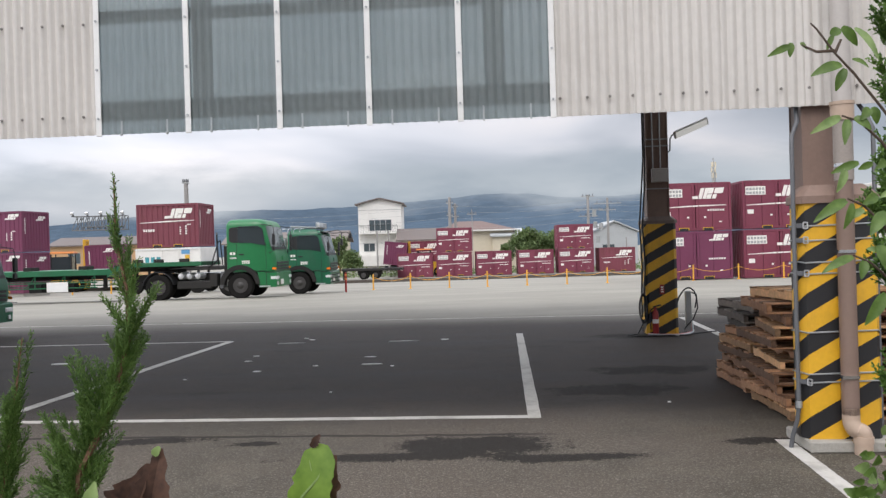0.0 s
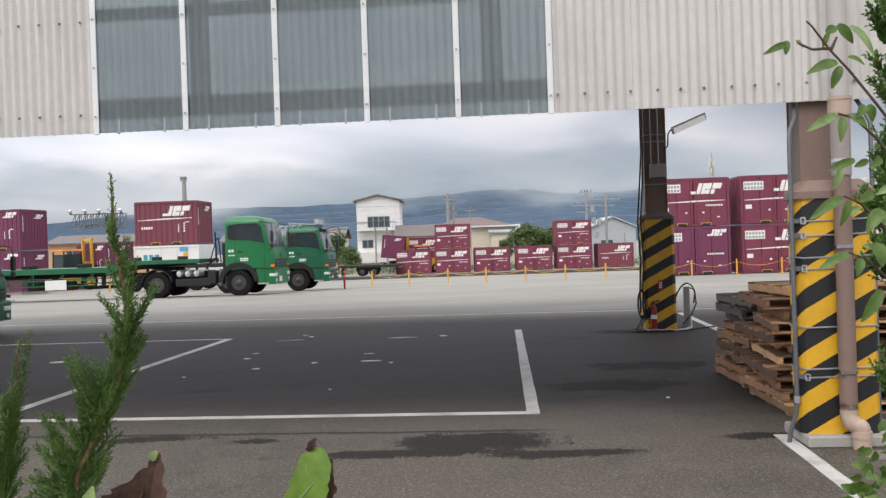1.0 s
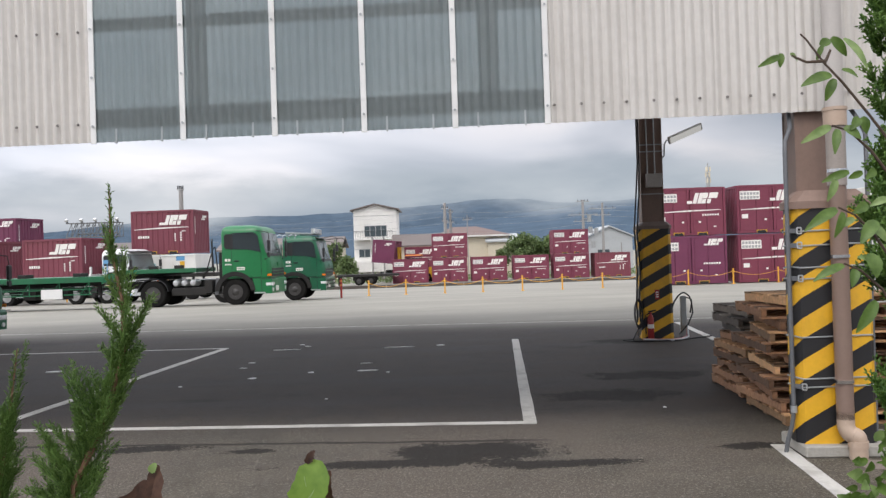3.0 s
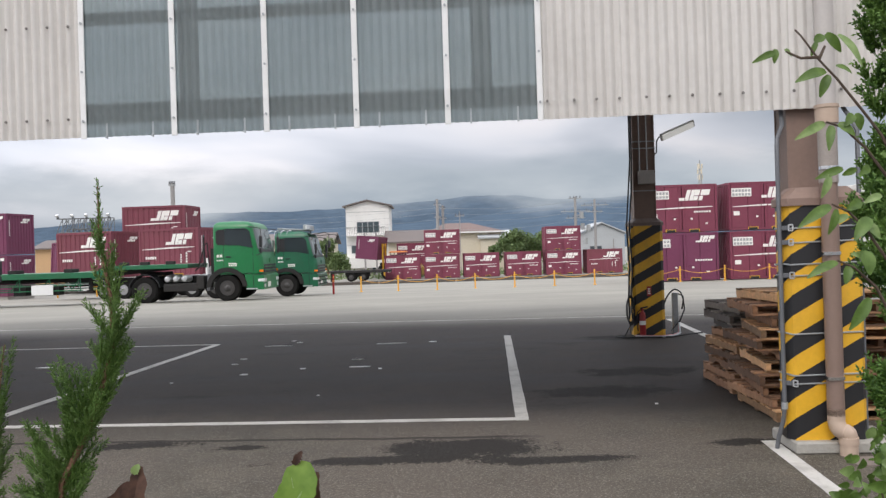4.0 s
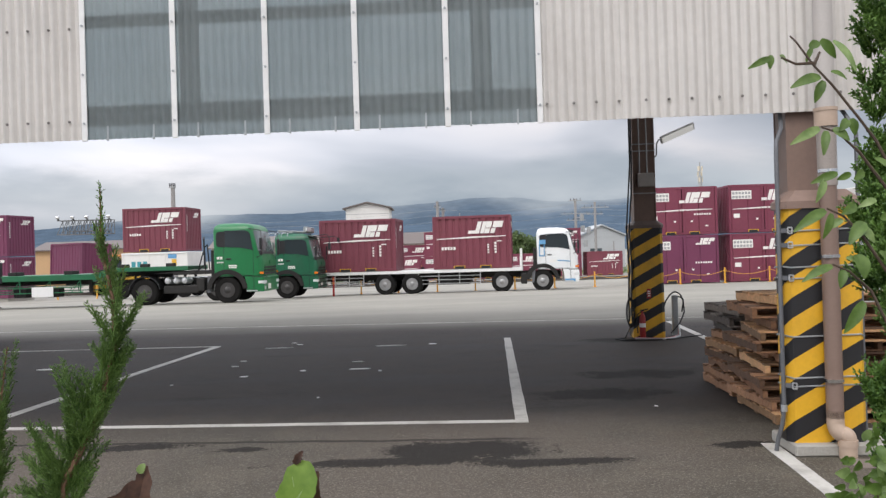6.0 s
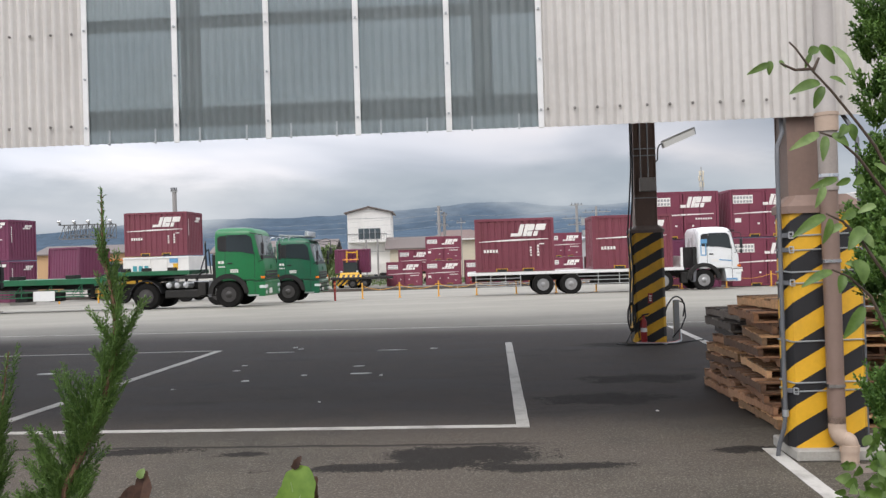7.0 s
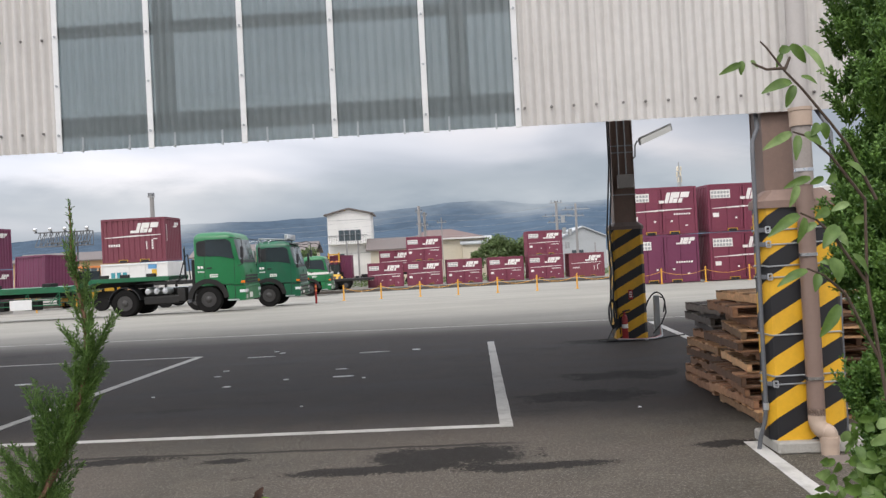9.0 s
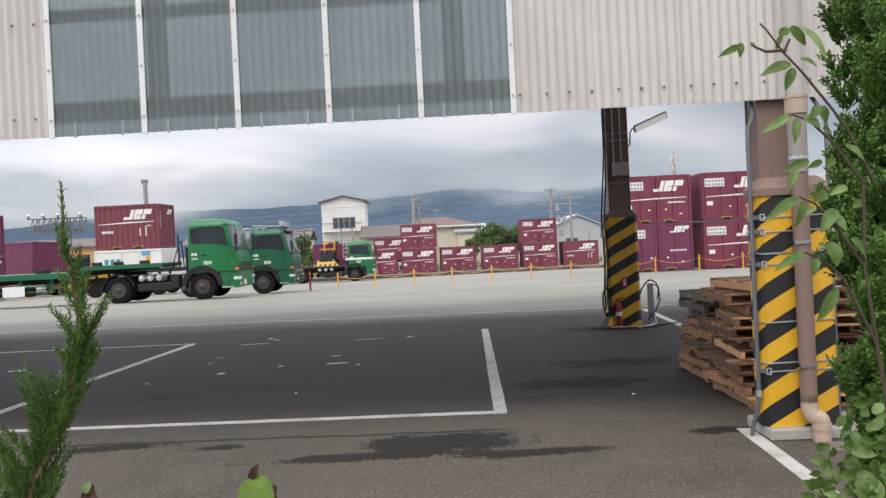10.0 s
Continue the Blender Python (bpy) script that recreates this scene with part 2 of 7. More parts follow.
def striped(name, period, slope, start=0.0):
    """Yellow and black hazard paint, slanting, worn."""
    m = material(name, (0.72, 0.40, 0.025), 0.4, vary=0.12, scale=3, dirt=(0.30, 0.18, 0.05), dirt_amount=0.4)
    nt = m.node_tree
    N, L = nt.nodes, nt.links
    b = N["Principled BSDF"]
    old = b.inputs["Base Color"].links[0].from_socket
    tc = N.new("ShaderNodeTexCoord")
    sp = N.new("ShaderNodeSeparateXYZ")
    L.new(tc.outputs["Object"], sp.inputs[0])
    d = N.new("ShaderNodeMath")
    d.operation = "SUBTRACT"
    L.new(sp.outputs["X"], d.inputs[0])
    L.new(sp.outputs["Y"], d.inputs[1])
    k = N.new("ShaderNodeMath")
    k.operation = "MULTIPLY_ADD"
    k.inputs[1].default_value = -slope
    L.new(d.outputs[0], k.inputs[0])
    L.new(sp.outputs["Z"], k.inputs[2])
    q = N.new("ShaderNodeMath")
    q.operation = "DIVIDE"
    q.inputs[1].default_value = period
    sh = N.new("ShaderNodeMath")
    sh.operation = "ADD"
    sh.inputs[1].default_value = start
    L.new(k.outputs[0], sh.inputs[0])
    L.new(sh.outputs[0], q.inputs[0])
    fr = N.new("ShaderNodeMath")
    fr.operation = "FRACT"
    L.new(q.outputs[0], fr.inputs[0])
    gt = N.new("ShaderNodeMath")
    gt.operation = "GREATER_THAN"
    gt.inputs[1].default_value = 0.5
    L.new(fr.outputs[0], gt.inputs[0])
    mx = N.new("ShaderNodeMix")
    mx.data_type = "RGBA"
    L.new(gt.outputs[0], mx.inputs["Factor"])
    L.new(old, mx.inputs[6])
    mx.inputs[7].default_value = (0.020, 0.020, 0.022, 1)
    L.new(mx.outputs[2], b.inputs["Base Color"])
    return m


M_HAZARD = striped("hazard_paint", 0.309, 0.58, 0.015)
M_HAZARD_FAR = striped("hazard_paint_dull", 0.345, 0.55)
M_HAZARD_MACHINE = striped("hazard_paint_machine", 0.5, 1.0)


def translucent_sheet():
    m = bpy.data.materials.new("translucent_cladding")
    m.use_nodes = True
    nt = m.node_tree
    N, L = nt.nodes, nt.links
    N.clear()
    out = N.new("ShaderNodeOutputMaterial")
    tc = N.new("ShaderNodeTexCoord")
    n = N.new("ShaderNodeTexNoise")
    n.inputs["Scale"].default_value = 1.6
    n.inputs["Detail"].default_value = 6
    L.new(tc.outputs["Object"], n.inputs["Vector"])
    r = N.new("ShaderNodeValToRGB")
    r.color_ramp.elements[0].position, r.color_ramp.elements[0].color = 0.3, (0.44, 0.50, 0.505, 1)
    r.color_ramp.elements[1].position, r.color_ramp.elements[1].color = 0.75, (0.53, 0.59, 0.595, 1)
    L.new(n.outputs["Fac"], r.inputs[0])
    tr = N.new("ShaderNodeBsdfTranslucent")
    df = N.new("ShaderNodeBsdfDiffuse")
    cl = N.new("ShaderNodeBsdfTransparent")
    gl = N.new("ShaderNodeBsdfGlossy")
    gl.inputs["Roughness"].default_value = 0.25
    cl.inputs["Color"].default_value = (0.57, 0.625, 0.635, 1)
    L.new(r.outputs[0], tr.inputs["Color"])
    L.new(r.outputs[0], df.inputs["Color"])
    a = N.new("ShaderNodeMixShader")
    a.inputs[0].default_value = 0.45
    L.new(tr.outputs[0], a.inputs[1])
    L.new(df.outputs[0], a.inputs[2])
    b = N.new("ShaderNodeMixShader")
    b.inputs[0].default_value = 0.50
    L.new(a.outputs[0], b.inputs[1])
    L.new(cl.outputs[0], b.inputs[2])
    c = N.new("ShaderNodeMixShader")
    c.inputs[0].default_value = 0.05
    L.new(b.outputs[0], c.inputs[1])
    L.new(gl.outputs[0], c.inputs[2])
    L.new(c.outputs[0], out.inputs[0])
    return m


M_TRANSLUCENT = translucent_sheet()


def ground_material():
    """Old asphalt near by, canopy shade painted over the bays, paler concrete yard further off, with wet stains and
    patches.
    """
    m = bpy.data.materials.new("yard_surface")
    m.use_nodes = True
    nt = m.node_tree
    N, L = nt.nodes, nt.links
    b = N["Principled BSDF"]
    tc = N.new("ShaderNodeTexCoord")
    sp = N.new("ShaderNodeSeparateXYZ")
    L.new(tc.outputs["Object"], sp.inputs[0])

    def noise_tex(scale, detail=5, rough=0.55, stretch=None, off=(0, 0, 0)):
        n = N.new("ShaderNodeTexNoise")
        n.inputs["Scale"].default_value = scale
        n.inputs["Detail"].default_value = detail
        n.inputs["Roughness"].default_value = rough
        mp = N.new("ShaderNodeMapping")
        mp.inputs["Location"].default_value = off
        if stretch:
            mp.inputs["Scale"].default_value = stretch
        L.new(tc.outputs["Object"], mp.inputs[0])
        L.new(mp.outputs[0], n.inputs["Vector"])
        return n.outputs["Fac"]

    def math_node(op, a, c, third=None):
        n = N.new("ShaderNodeMath")
        n.operation = op
        for i, v in enumerate((a, c, third)):
            if v is None:
                continue
            if isinstance(v, (int, float)):
                n.inputs[i].default_value = v
            else:
                L.new(v, n.inputs[i])
        return n.outputs[0]

    def ramp_range(v, a, c, lo=0.0, hi=1.0):
        n = N.new("ShaderNodeMapRange")
        n.interpolation_type = "SMOOTHSTEP"
        for key, val in (("From Min", a), ("From Max", c), ("To Min", lo), ("To Max", hi)):
            n.inputs[key].default_value = val
        L.new(v, n.inputs["Value"])
        return n.outputs[0]

    def mixc(f, a, c):
        n = N.new("ShaderNodeMix")
        n.data_type = "RGBA"
        L.new(f, n.inputs["Factor"])
        for i, v in ((6, a), (7, c)):
            if isinstance(v, tuple):
                n.inputs[i].default_value = (*v, 1)
            else:
                L.new(v, n.inputs[i])
        return n.outputs[2]

    grain = noise_tex(48, 5, 0.88)
    mid = noise_tex(2.2, 7, 0.65)
    large = noise_tex(0.33, 6, 0.6, off=(4, 2, 0))
    asphalt = mixc(ramp_range(mid, 0.3, 0.72), (0.066, 0.058, 0.044), (0.120, 0.105, 0.082))
    asphalt = mixc(ramp_range(large, 0.38, 0.65), asphalt, (0.112, 0.093, 0.074))
    asphalt = mixc(ramp_range(grain, 0.54, 0.66, 0, 0.8), asphalt, (0.33, 0.30, 0.265))
    asphalt = mixc(ramp_range(grain, 0.47, 0.37, 0, 0.75), asphalt, (0.030, 0.026, 0.022))
    chips = N.new("ShaderNodeTexVoronoi")
    chips.inputs["Scale"].default_value = 95
    L.new(tc.outputs["Object"], chips.inputs["Vector"])
    chip = N.new("ShaderNodeSeparateColor")
    L.new(chips.outputs["Color"], chip.inputs[0])
    asphalt = mixc(ramp_range(chip.outputs[0], 0.86, 0.97, 0, 0.42), asphalt, (0.30, 0.275, 0.245))
    asphalt = mixc(ramp_range(chip.outputs[1], 0.18, 0.06, 0, 0.35), asphalt, (0.040, 0.035, 0.031))
    # bay asphalt between near line and yard line, darkened by painted-in canopy shade
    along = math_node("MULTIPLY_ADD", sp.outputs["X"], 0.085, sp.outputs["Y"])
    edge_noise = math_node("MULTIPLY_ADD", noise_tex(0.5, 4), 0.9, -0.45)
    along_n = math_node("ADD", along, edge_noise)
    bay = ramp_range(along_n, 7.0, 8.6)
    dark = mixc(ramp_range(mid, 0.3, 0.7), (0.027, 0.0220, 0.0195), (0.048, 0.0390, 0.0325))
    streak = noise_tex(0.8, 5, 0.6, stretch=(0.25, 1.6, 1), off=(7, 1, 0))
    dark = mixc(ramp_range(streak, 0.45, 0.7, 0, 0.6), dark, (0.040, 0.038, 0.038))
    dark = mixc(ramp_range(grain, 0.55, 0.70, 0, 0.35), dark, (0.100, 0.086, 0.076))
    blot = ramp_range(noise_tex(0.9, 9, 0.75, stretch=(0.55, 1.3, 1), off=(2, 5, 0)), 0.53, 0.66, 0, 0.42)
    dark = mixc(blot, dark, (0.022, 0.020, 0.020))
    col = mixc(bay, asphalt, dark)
    pale = mixc(ramp_range(noise_tex(0.35, 6, 0.6, stretch=(0.4, 1.2, 1)), 0.35, 0.7), (0.250, 0.240, 0.208), (0.310, 0.297, 0.258))
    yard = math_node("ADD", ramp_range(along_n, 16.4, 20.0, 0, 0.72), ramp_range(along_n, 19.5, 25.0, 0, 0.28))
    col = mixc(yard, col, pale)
    # wet stains with ragged edges
    rag = math_node("ADD", math_node("MULTIPLY_ADD", noise_tex(2.6, 6, 0.65), 2.2, -1.1), math_node("MULTIPLY_ADD", noise_tex(24, 6, 0.8, off=(3, 1, 0)), 2.4, -1.2))
    stain = None
    for cx, cy, rx, ry in ((0.25, 6.62, 0.62, 0.32), (-0.30, 6.32, 0.85, 0.13), (0.85, 6.16, 0.62, 0.12), (-1.63, 6.88, 0.26, 0.10), (-2.7, 7.10, 0.55, 0.12),
                           (1.85, 8.96, 0.75, 0.35), (2.6, 10.3, 0.8, 0.35), (3.3, 14.1, 0.8, 0.35), (2.45, 6.5, 0.3, 0.1)):
        ux = math_node("DIVIDE", math_node("SUBTRACT", sp.outputs["X"], cx), rx)
        uy = math_node("DIVIDE", math_node("SUBTRACT", sp.outputs["Y"], cy), ry)
        d = math_node("SQRT", math_node("ADD", math_node("MULTIPLY", ux, ux), math_node("MULTIPLY", uy, uy)), 0.0)
        s = ramp_range(math_node("ADD", d, rag), 1.08, 0.84)
        stain = s if stain is None else math_node("MAXIMUM", stain, s)
    seam = math_node("ABSOLUTE", math_node("SUBTRACT", math_node("ADD", along, math_node("MULTIPLY_ADD", noise_tex(1.3, 5), 0.16, -0.08)), 7.02), 0.0)
    seam = ramp_range(seam, 0.055, 0.02)
    seam = math_node("MULTIPLY", seam, ramp_range(sp.outputs["X"], 1.1, 0.5))
    stain = math_node("MAXIMUM", stain, math_node("MULTIPLY", seam, 0.85))
    col = mixc(math_node("MULTIPLY", stain, 0.92), col, mixc(ramp_range(grain, 0.55, 0.70), (0.024, 0.022, 0.020), (0.085, 0.078, 0.070)))
    rustn = ramp_range(noise_tex(0.7, 5, 0.6, off=(1, 9, 0)), 0.60, 0.72, 0, 0.35)
    col = mixc(math_node("MULTIPLY", rustn, math_node("SUBTRACT", 1.0, bay)), col, (0.17, 0.105, 0.065))
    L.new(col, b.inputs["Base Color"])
    rough = math_node("MULTIPLY_ADD", mid, 0.25, 0.62)
    rough = math_node("SUBTRACT", rough, math_node("MULTIPLY", stain, 0.04))
    L.new(rough, b.inputs["Roughness"])
    dull = math_node("MAXIMUM", stain, math_node("MULTIPLY", blot, math_node("SUBTRACT", 1.0, yard)))
    L.new(math_node("MULTIPLY_ADD", dull, -0.14, 0.20), b.inputs["Specular IOR Level"])
    bp = N.new("ShaderNodeBump")
    bp.inputs["Strength"].default_value = 0.45
    bp.inputs["Distance"].default_value = 0.010
    L.new(grain, bp.inputs["Height"])
    L.new(bp.outputs[0], b.inputs["Normal"])
    return m


M_GROUND = ground_material()


def leaf_material(name, a, c, trans=0.35, rough=0.5, scale=14):
    m = bpy.data.materials.new(name)
    m.use_nodes = True
    nt = m.node_tree
    N, L = nt.nodes, nt.links
    b = N["Principled BSDF"]
    out = N["Material Output"]
    tc = N.new("ShaderNodeTexCoord")
    n = N.new("ShaderNodeTexNoise")
    n.inputs["Scale"].default_value = scale
    n.inputs["Detail"].default_value = 5
    L.new(tc.outputs["Object"], n.inputs["Vector"])
    g = N.new("ShaderNodeNewGeometry")
    ad = N.new("ShaderNodeMath")
    ad.operation = "MULTIPLY_ADD"
    ad.inputs[1].default_value = 0.5
    L.new(g.outputs["Random Per Island"], ad.inputs[0])
    L.new(n.outputs["Fac"], ad.inputs[2])
    r = N.new("ShaderNodeValToRGB")
    r.color_ramp.elements[0].position, r.color_ramp.elements[0].color = 0.45, (*a, 1)
    r.color_ramp.elements[1].position, r.color_ramp.elements[1].color = 1.05, (*c, 1)
    L.new(ad.outputs[0], r.inputs[0])
    L.new(r.outputs[0], b.inputs["Base Color"])
    b.inputs["Roughness"].default_value = rough
    t = N.new("ShaderNodeBsdfTranslucent")
    L.new(r.outputs[0], t.inputs["Color"])
    mx = N.new("ShaderNodeMixShader")
    mx.inputs[0].default_value = trans
    L.new(b.outputs[0], mx.inputs[1])
    L.new(t.outputs[0], mx.inputs[2])
    L.new(mx.outputs[0], out.inputs["Surface"])
    return m


M_NEEDLE = leaf_material("conifer_green", (0.065, 0.135, 0.026), (0.185, 0.31, 0.075), 0.35, 0.55)
M_NEEDLE_DARK = leaf_material("dark_conifer_green", (0.048, 0.120, 0.018), (0.17, 0.31, 0.055), 0.3, 0.55)
M_LEAF = leaf_material("vine_leaf", (0.05, 0.105, 0.014), (0.15, 0.245, 0.05), 0.35, 0.45, 60)
M_LEAF_PALE = leaf_material("pale_leaf", (0.13, 0.22, 0.06), (0.30, 0.41, 0.15), 0.35, 0.45, 60)
M_LEAF_LIT = leaf_material("sunlit_weed_leaf", (0.085, 0.17, 0.016), (0.21, 0.34, 0.05), 0.35, 0.5, 110)
M_LEAF_DEAD = leaf_material("withered_leaf", (0.016, 0.008, 0.006), (0.085, 0.042, 0.026), 0.2, 0.75, 220)
M_TREE = leaf_material("tree_foliage", (0.075, 0.118, 0.040), (0.19, 0.265, 0.10), 0.3, 0.6, 0.8)
M_BARK = material("bark", (0.17, 0.095, 0.055), 0.85, vary=0.3, scale=30, bump=0.4, bump_scale=120)
M_TWIG = material("vine_twig", (0.075, 0.050, 0.033), 0.7, vary=0.25, scale=30)


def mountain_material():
    # forest colour shifted to blue: the haze of distance is painted in
    m = material("haze_tinted_forest_slope", (0.078, 0.110, 0.148), 1.0, vary=0.4, scale=0.02, spec=0.0)
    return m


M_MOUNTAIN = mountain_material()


M_DIFFUSER = material("lamp_diffuser", (0.8, 0.8, 0.78), 0.5, vary=0.05)
M_DIFFUSER.node_tree.nodes["Principled BSDF"].inputs["Emission Color"].default_value = (1, 0.99, 0.95, 1)
M_DIFFUSER.node_tree.nodes["Principled BSDF"].inputs["Emission Strength"].default_value = 0.35
M_BOLT = material("weathered_bolt", (0.24, 0.225, 0.21), 0.6, 0.3, vary=0.3, scale=20)
M_CONDUIT = material("dull_grey_conduit", (0.13, 0.135, 0.145), 0.55, 0.2, vary=0.2, scale=6)


# ---- mesh helpers ----
def box(bm, c, s, rot=None, bev=0.0):
    """A box with centre c and size s; rot: a 3x3 turn; bev: bevelled edges."""
    vs = bmesh.ops.create_cube(bm, size=1.0)["verts"]
    bmesh.ops.scale(bm, vec=s, verts=vs)
    if bev:
        es = list({e for v in vs for e in v.link_edges})
        got = bmesh.ops.bevel(bm, geom=es, offset=bev, segments=1, affect="EDGES")
        vs = list({v for f in got["faces"] for v in f.verts} | {v for v in vs if v.is_valid})
        seen, todo = set(vs), list(vs)
        while todo:
            for e in todo.pop().link_edges:
                for v in e.verts:
                    if v not in seen:
                        seen.add(v)
                        todo.append(v)
        vs = list(seen)
    if rot is not None:
        bmesh.ops.rotate(bm, cent=(0, 0, 0), matrix=rot, verts=vs)
    bmesh.ops.translate(bm, vec=c, verts=vs)
    return vs


def rod(bm, p0, p1, r, seg=8, r2=None):
    p0, p1 = Vector(p0), Vector(p1)
    d = p1 - p0
    m = Matrix.Translation((p0 + p1) / 2) @ d.to_track_quat("Z", "Y").to_matrix().to_4x4()
    return bmesh.ops.create_cone(bm, cap_ends=True, segments=seg, radius1=r, radius2=r if r2 is None else r2, depth=d.length, matrix=m)["verts"]


def sweep(bm, pts, r, seg=8):
    """A round tube along points; r: one radius, or one for each point."""
    pts = [Vector(p) for p in pts]
    rs = r if isinstance(r, (list, tuple)) else [r] * len(pts)
    rings = []
    side = None
    for i, p in enumerate(pts):
        d = (pts[min(i + 1, len(pts) - 1)] - pts[max(i - 1, 0)]).normalized()
        if side is None:
            side = d.orthogonal().normalized()
        side = (side - d * side.dot(d)).normalized()
        up = d.cross(side)
        rings.append([bm.verts.new(p + (side * math.cos(a) + up * math.sin(a)) * rs[i]) for a in (2 * math.pi * k / seg for k in range(seg))])
    for a, b in zip(rings, rings[1:]):
        for k in range(seg):
            bm.faces.new((a[k], a[(k + 1) % seg], b[(k + 1) % seg], b[k]))
    bm.faces.new(rings[0][::-1])
    bm.faces.new(rings[-1])


def prism(bm, prof, y0, y1):
    """A side outline of (x, z) pairs, as a solid between y0 and y1."""
    a = [bm.verts.new((x, y0, z)) for x, z in prof]
    b = [bm.verts.new((x, y1, z)) for x, z in prof]
    n = len(prof)
    bm.faces.new(a)
    bm.faces.new(b[::-1])
    for i in range(n):
        bm.faces.new((a[i], b[i], b[(i + 1) % n], a[(i + 1) % n]))
    return a + b


def lathe(bm, prof, axis="y", seg=28, c=(0, 0, 0)):
    """Turns (radius, along) pairs round an axis through c."""
    rings = []
    for r, h in prof:
        ring = []
        for k in range(seg):
            a = 2 * math.pi * k / seg
            u, v = r * math.cos(a), r * math.sin(a)
            p = {"y": (u, h, v), "z": (u, v, h), "x": (h, u, v)}[axis]
            ring.append(bm.verts.new(Vector(p) + Vector(c)))
        rings.append(ring)
    for a, b in zip(rings, rings[1:]):
        for k in range(seg):
            bm.faces.new((a[k], a[(k + 1) % seg], b[(k + 1) % seg], b[k]))
    bm.faces.new(rings[0])
    bm.faces.new(rings[-1][::-1])


def mesh_of(name, bm, mat, smooth=False):
    bmesh.ops.recalc_face_normals(bm, faces=bm.faces[:])
    me = bpy.data.meshes.new(name)
    bm.to_mesh(me)
    bm.free()
    me.materials.append(mat)
    if smooth:
        for p in me.polygons:
            p.use_smooth = True
        me.set_sharp_from_angle(angle=radians(35))
    return me


def part(name, bm, mat, parent=None, label="", m=None, smooth=False):
    """One mesh object out of a bmesh, under its thing."""
    ob = new(name, mesh_of(name, bm, mat, smooth))
    if parent:
        ob.parent = parent
    if m is not None:
        ob.matrix_basis = m
    if label:
        tagged(ob, label)
    return ob


def boxed(name, c, s, mat, parent=None, label="", bev=0.0, rot=None):
    bm = bmesh.new()
    box(bm, c, s, rot, bev)
    return part(name, bm, mat, parent, label)


def thing(name, label, category, m=None, group="", kind=""):
    ob = new(name)
    ob.empty_display_size = 0.1
    if m is not None:
        ob.matrix_basis = m
    return tagged(ob, label, category, group, kind)


def turn_z(deg):
    return Matrix.Rotation(radians(deg), 3, "Z")


def turn_y(deg):
    return Matrix.Rotation(radians(deg), 3, "Y")


def turn_x(deg):
    return Matrix.Rotation(radians(deg), 3, "X")


GRID = -4.5  # the yard's buildings and bays run at this turn


def gz(y):
    """Height of the yard: level near by, falling gently beyond the bays."""
    return float(np.interp(y, [0, 27, 31, 39, 42, 85, 130, 1000], [0, 0, -0.05, -0.31, -0.40, -1.30, -1.6, -1.6]))


# ---- ground ----
def build_ground():
    xs = [-2500, -900, -300, -120, -60, -35, -20, -12, -6, -3, 0, 3, 6, 12, 20, 35, 60, 120, 300, 900, 2500]
    ys = [-2500, -600, -100, -20, 0, 4, 8, 14, 20, 25, 27, 29, 31, 33, 35, 37, 39, 40.5, 42, 48, 55, 65, 75, 85, 95, 110, 130, 300, 900, 3500]
    bm = bmesh.new()
    grid = [[bm.verts.new((x, y, gz(y))) for x in xs] for y in ys]
    for a, b in zip(grid, grid[1:]):
        for i in range(len(xs) - 1):
            bm.faces.new((a[i], a[i + 1], b[i + 1], b[i]))
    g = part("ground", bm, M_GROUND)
    tagged(g, "worn asphalt yard, canopy shade painted in, running into pale concrete paving", "ground", kind="structure")


build_ground()


def painted_line(label, p0, p1, width, lift=0.004):
    a, b = Vector((*p0, 0)), Vector((*p1, 0))
    d = (b - a).normalized()
    s = Vector((-d.y, d.x, 0)) * width / 2
    n = max(2, int((b - a).length / 0.25))
    bm = bmesh.new()
    rows = []
    for i in range(n + 1):
        p = a.lerp(b, i / n)
        j1, j2 = 1 + random.uniform(-0.07, 0.05), 1 + random.uniform(-0.07, 0.05)
        z = gz(p.y)
        rows.append([bm.verts.new((p.x + s.x * j1, p.y + s.y * j1, z + lift)), bm.verts.new((p.x - s.x * j2, p.y - s.y * j2, z + lift)),
                     bm.verts.new((p.x - s.x * j2, p.y - s.y * j2, z - 0.01)), bm.verts.new((p.x + s.x * j1, p.y + s.y * j1, z - 0.01))])
    for q, r in zip(rows, rows[1:]):
        for k in range(4):
            bm.faces.new((q[k], q[(k + 1) % 4], r[(k + 1) % 4], r[k]))
    bm.faces.new(rows[0][::-1])
    bm.faces.new(rows[-1])
    return tagged(part("line_marking", bm, M_LINE), label, "road marking", kind="structure")


painted_line("worn white bay line along the near edge", (-7.6, 8.40), (0.868, 7.663), 0.115)
painted_line("wide worn white bay divider", (0.8075, 7.60), (1.36, 15.0), 0.125, 0.008)
painted_line("worn white slanting bay divider", (-4.62, 8.10), (-3.98, 15.12), 0.13, 0.006)
painted_line("faded white cross line of the bay", (-11.5, 15.6), (-3.98, 15.12), 0.07)
painted_line("thin white yard line across the asphalt", (-22, 21.2), (9.0, 17.7), 0.06)
painted_line("white line behind the striped column", (5.02, 17.3), (4.45, 11.6), 0.13)
painted_line("white line beside the column plinth", (2.66, 6.50), (2.43, 4.4), 0.12)


# ---- canopy ----
def wall_point(u, z):
    """u metres to the right along the front wall, from its foot before the camera."""
    c, s = math.cos(radians(GRID)), math.sin(radians(GRID))
    return Vector((u * c, 6.51 + u * s, z))


WALL_LOW = 2.62
WALL = Matrix.Translation((0, 6.51, 0)) @ Matrix.Rotation(radians(GRID), 4, "Z")


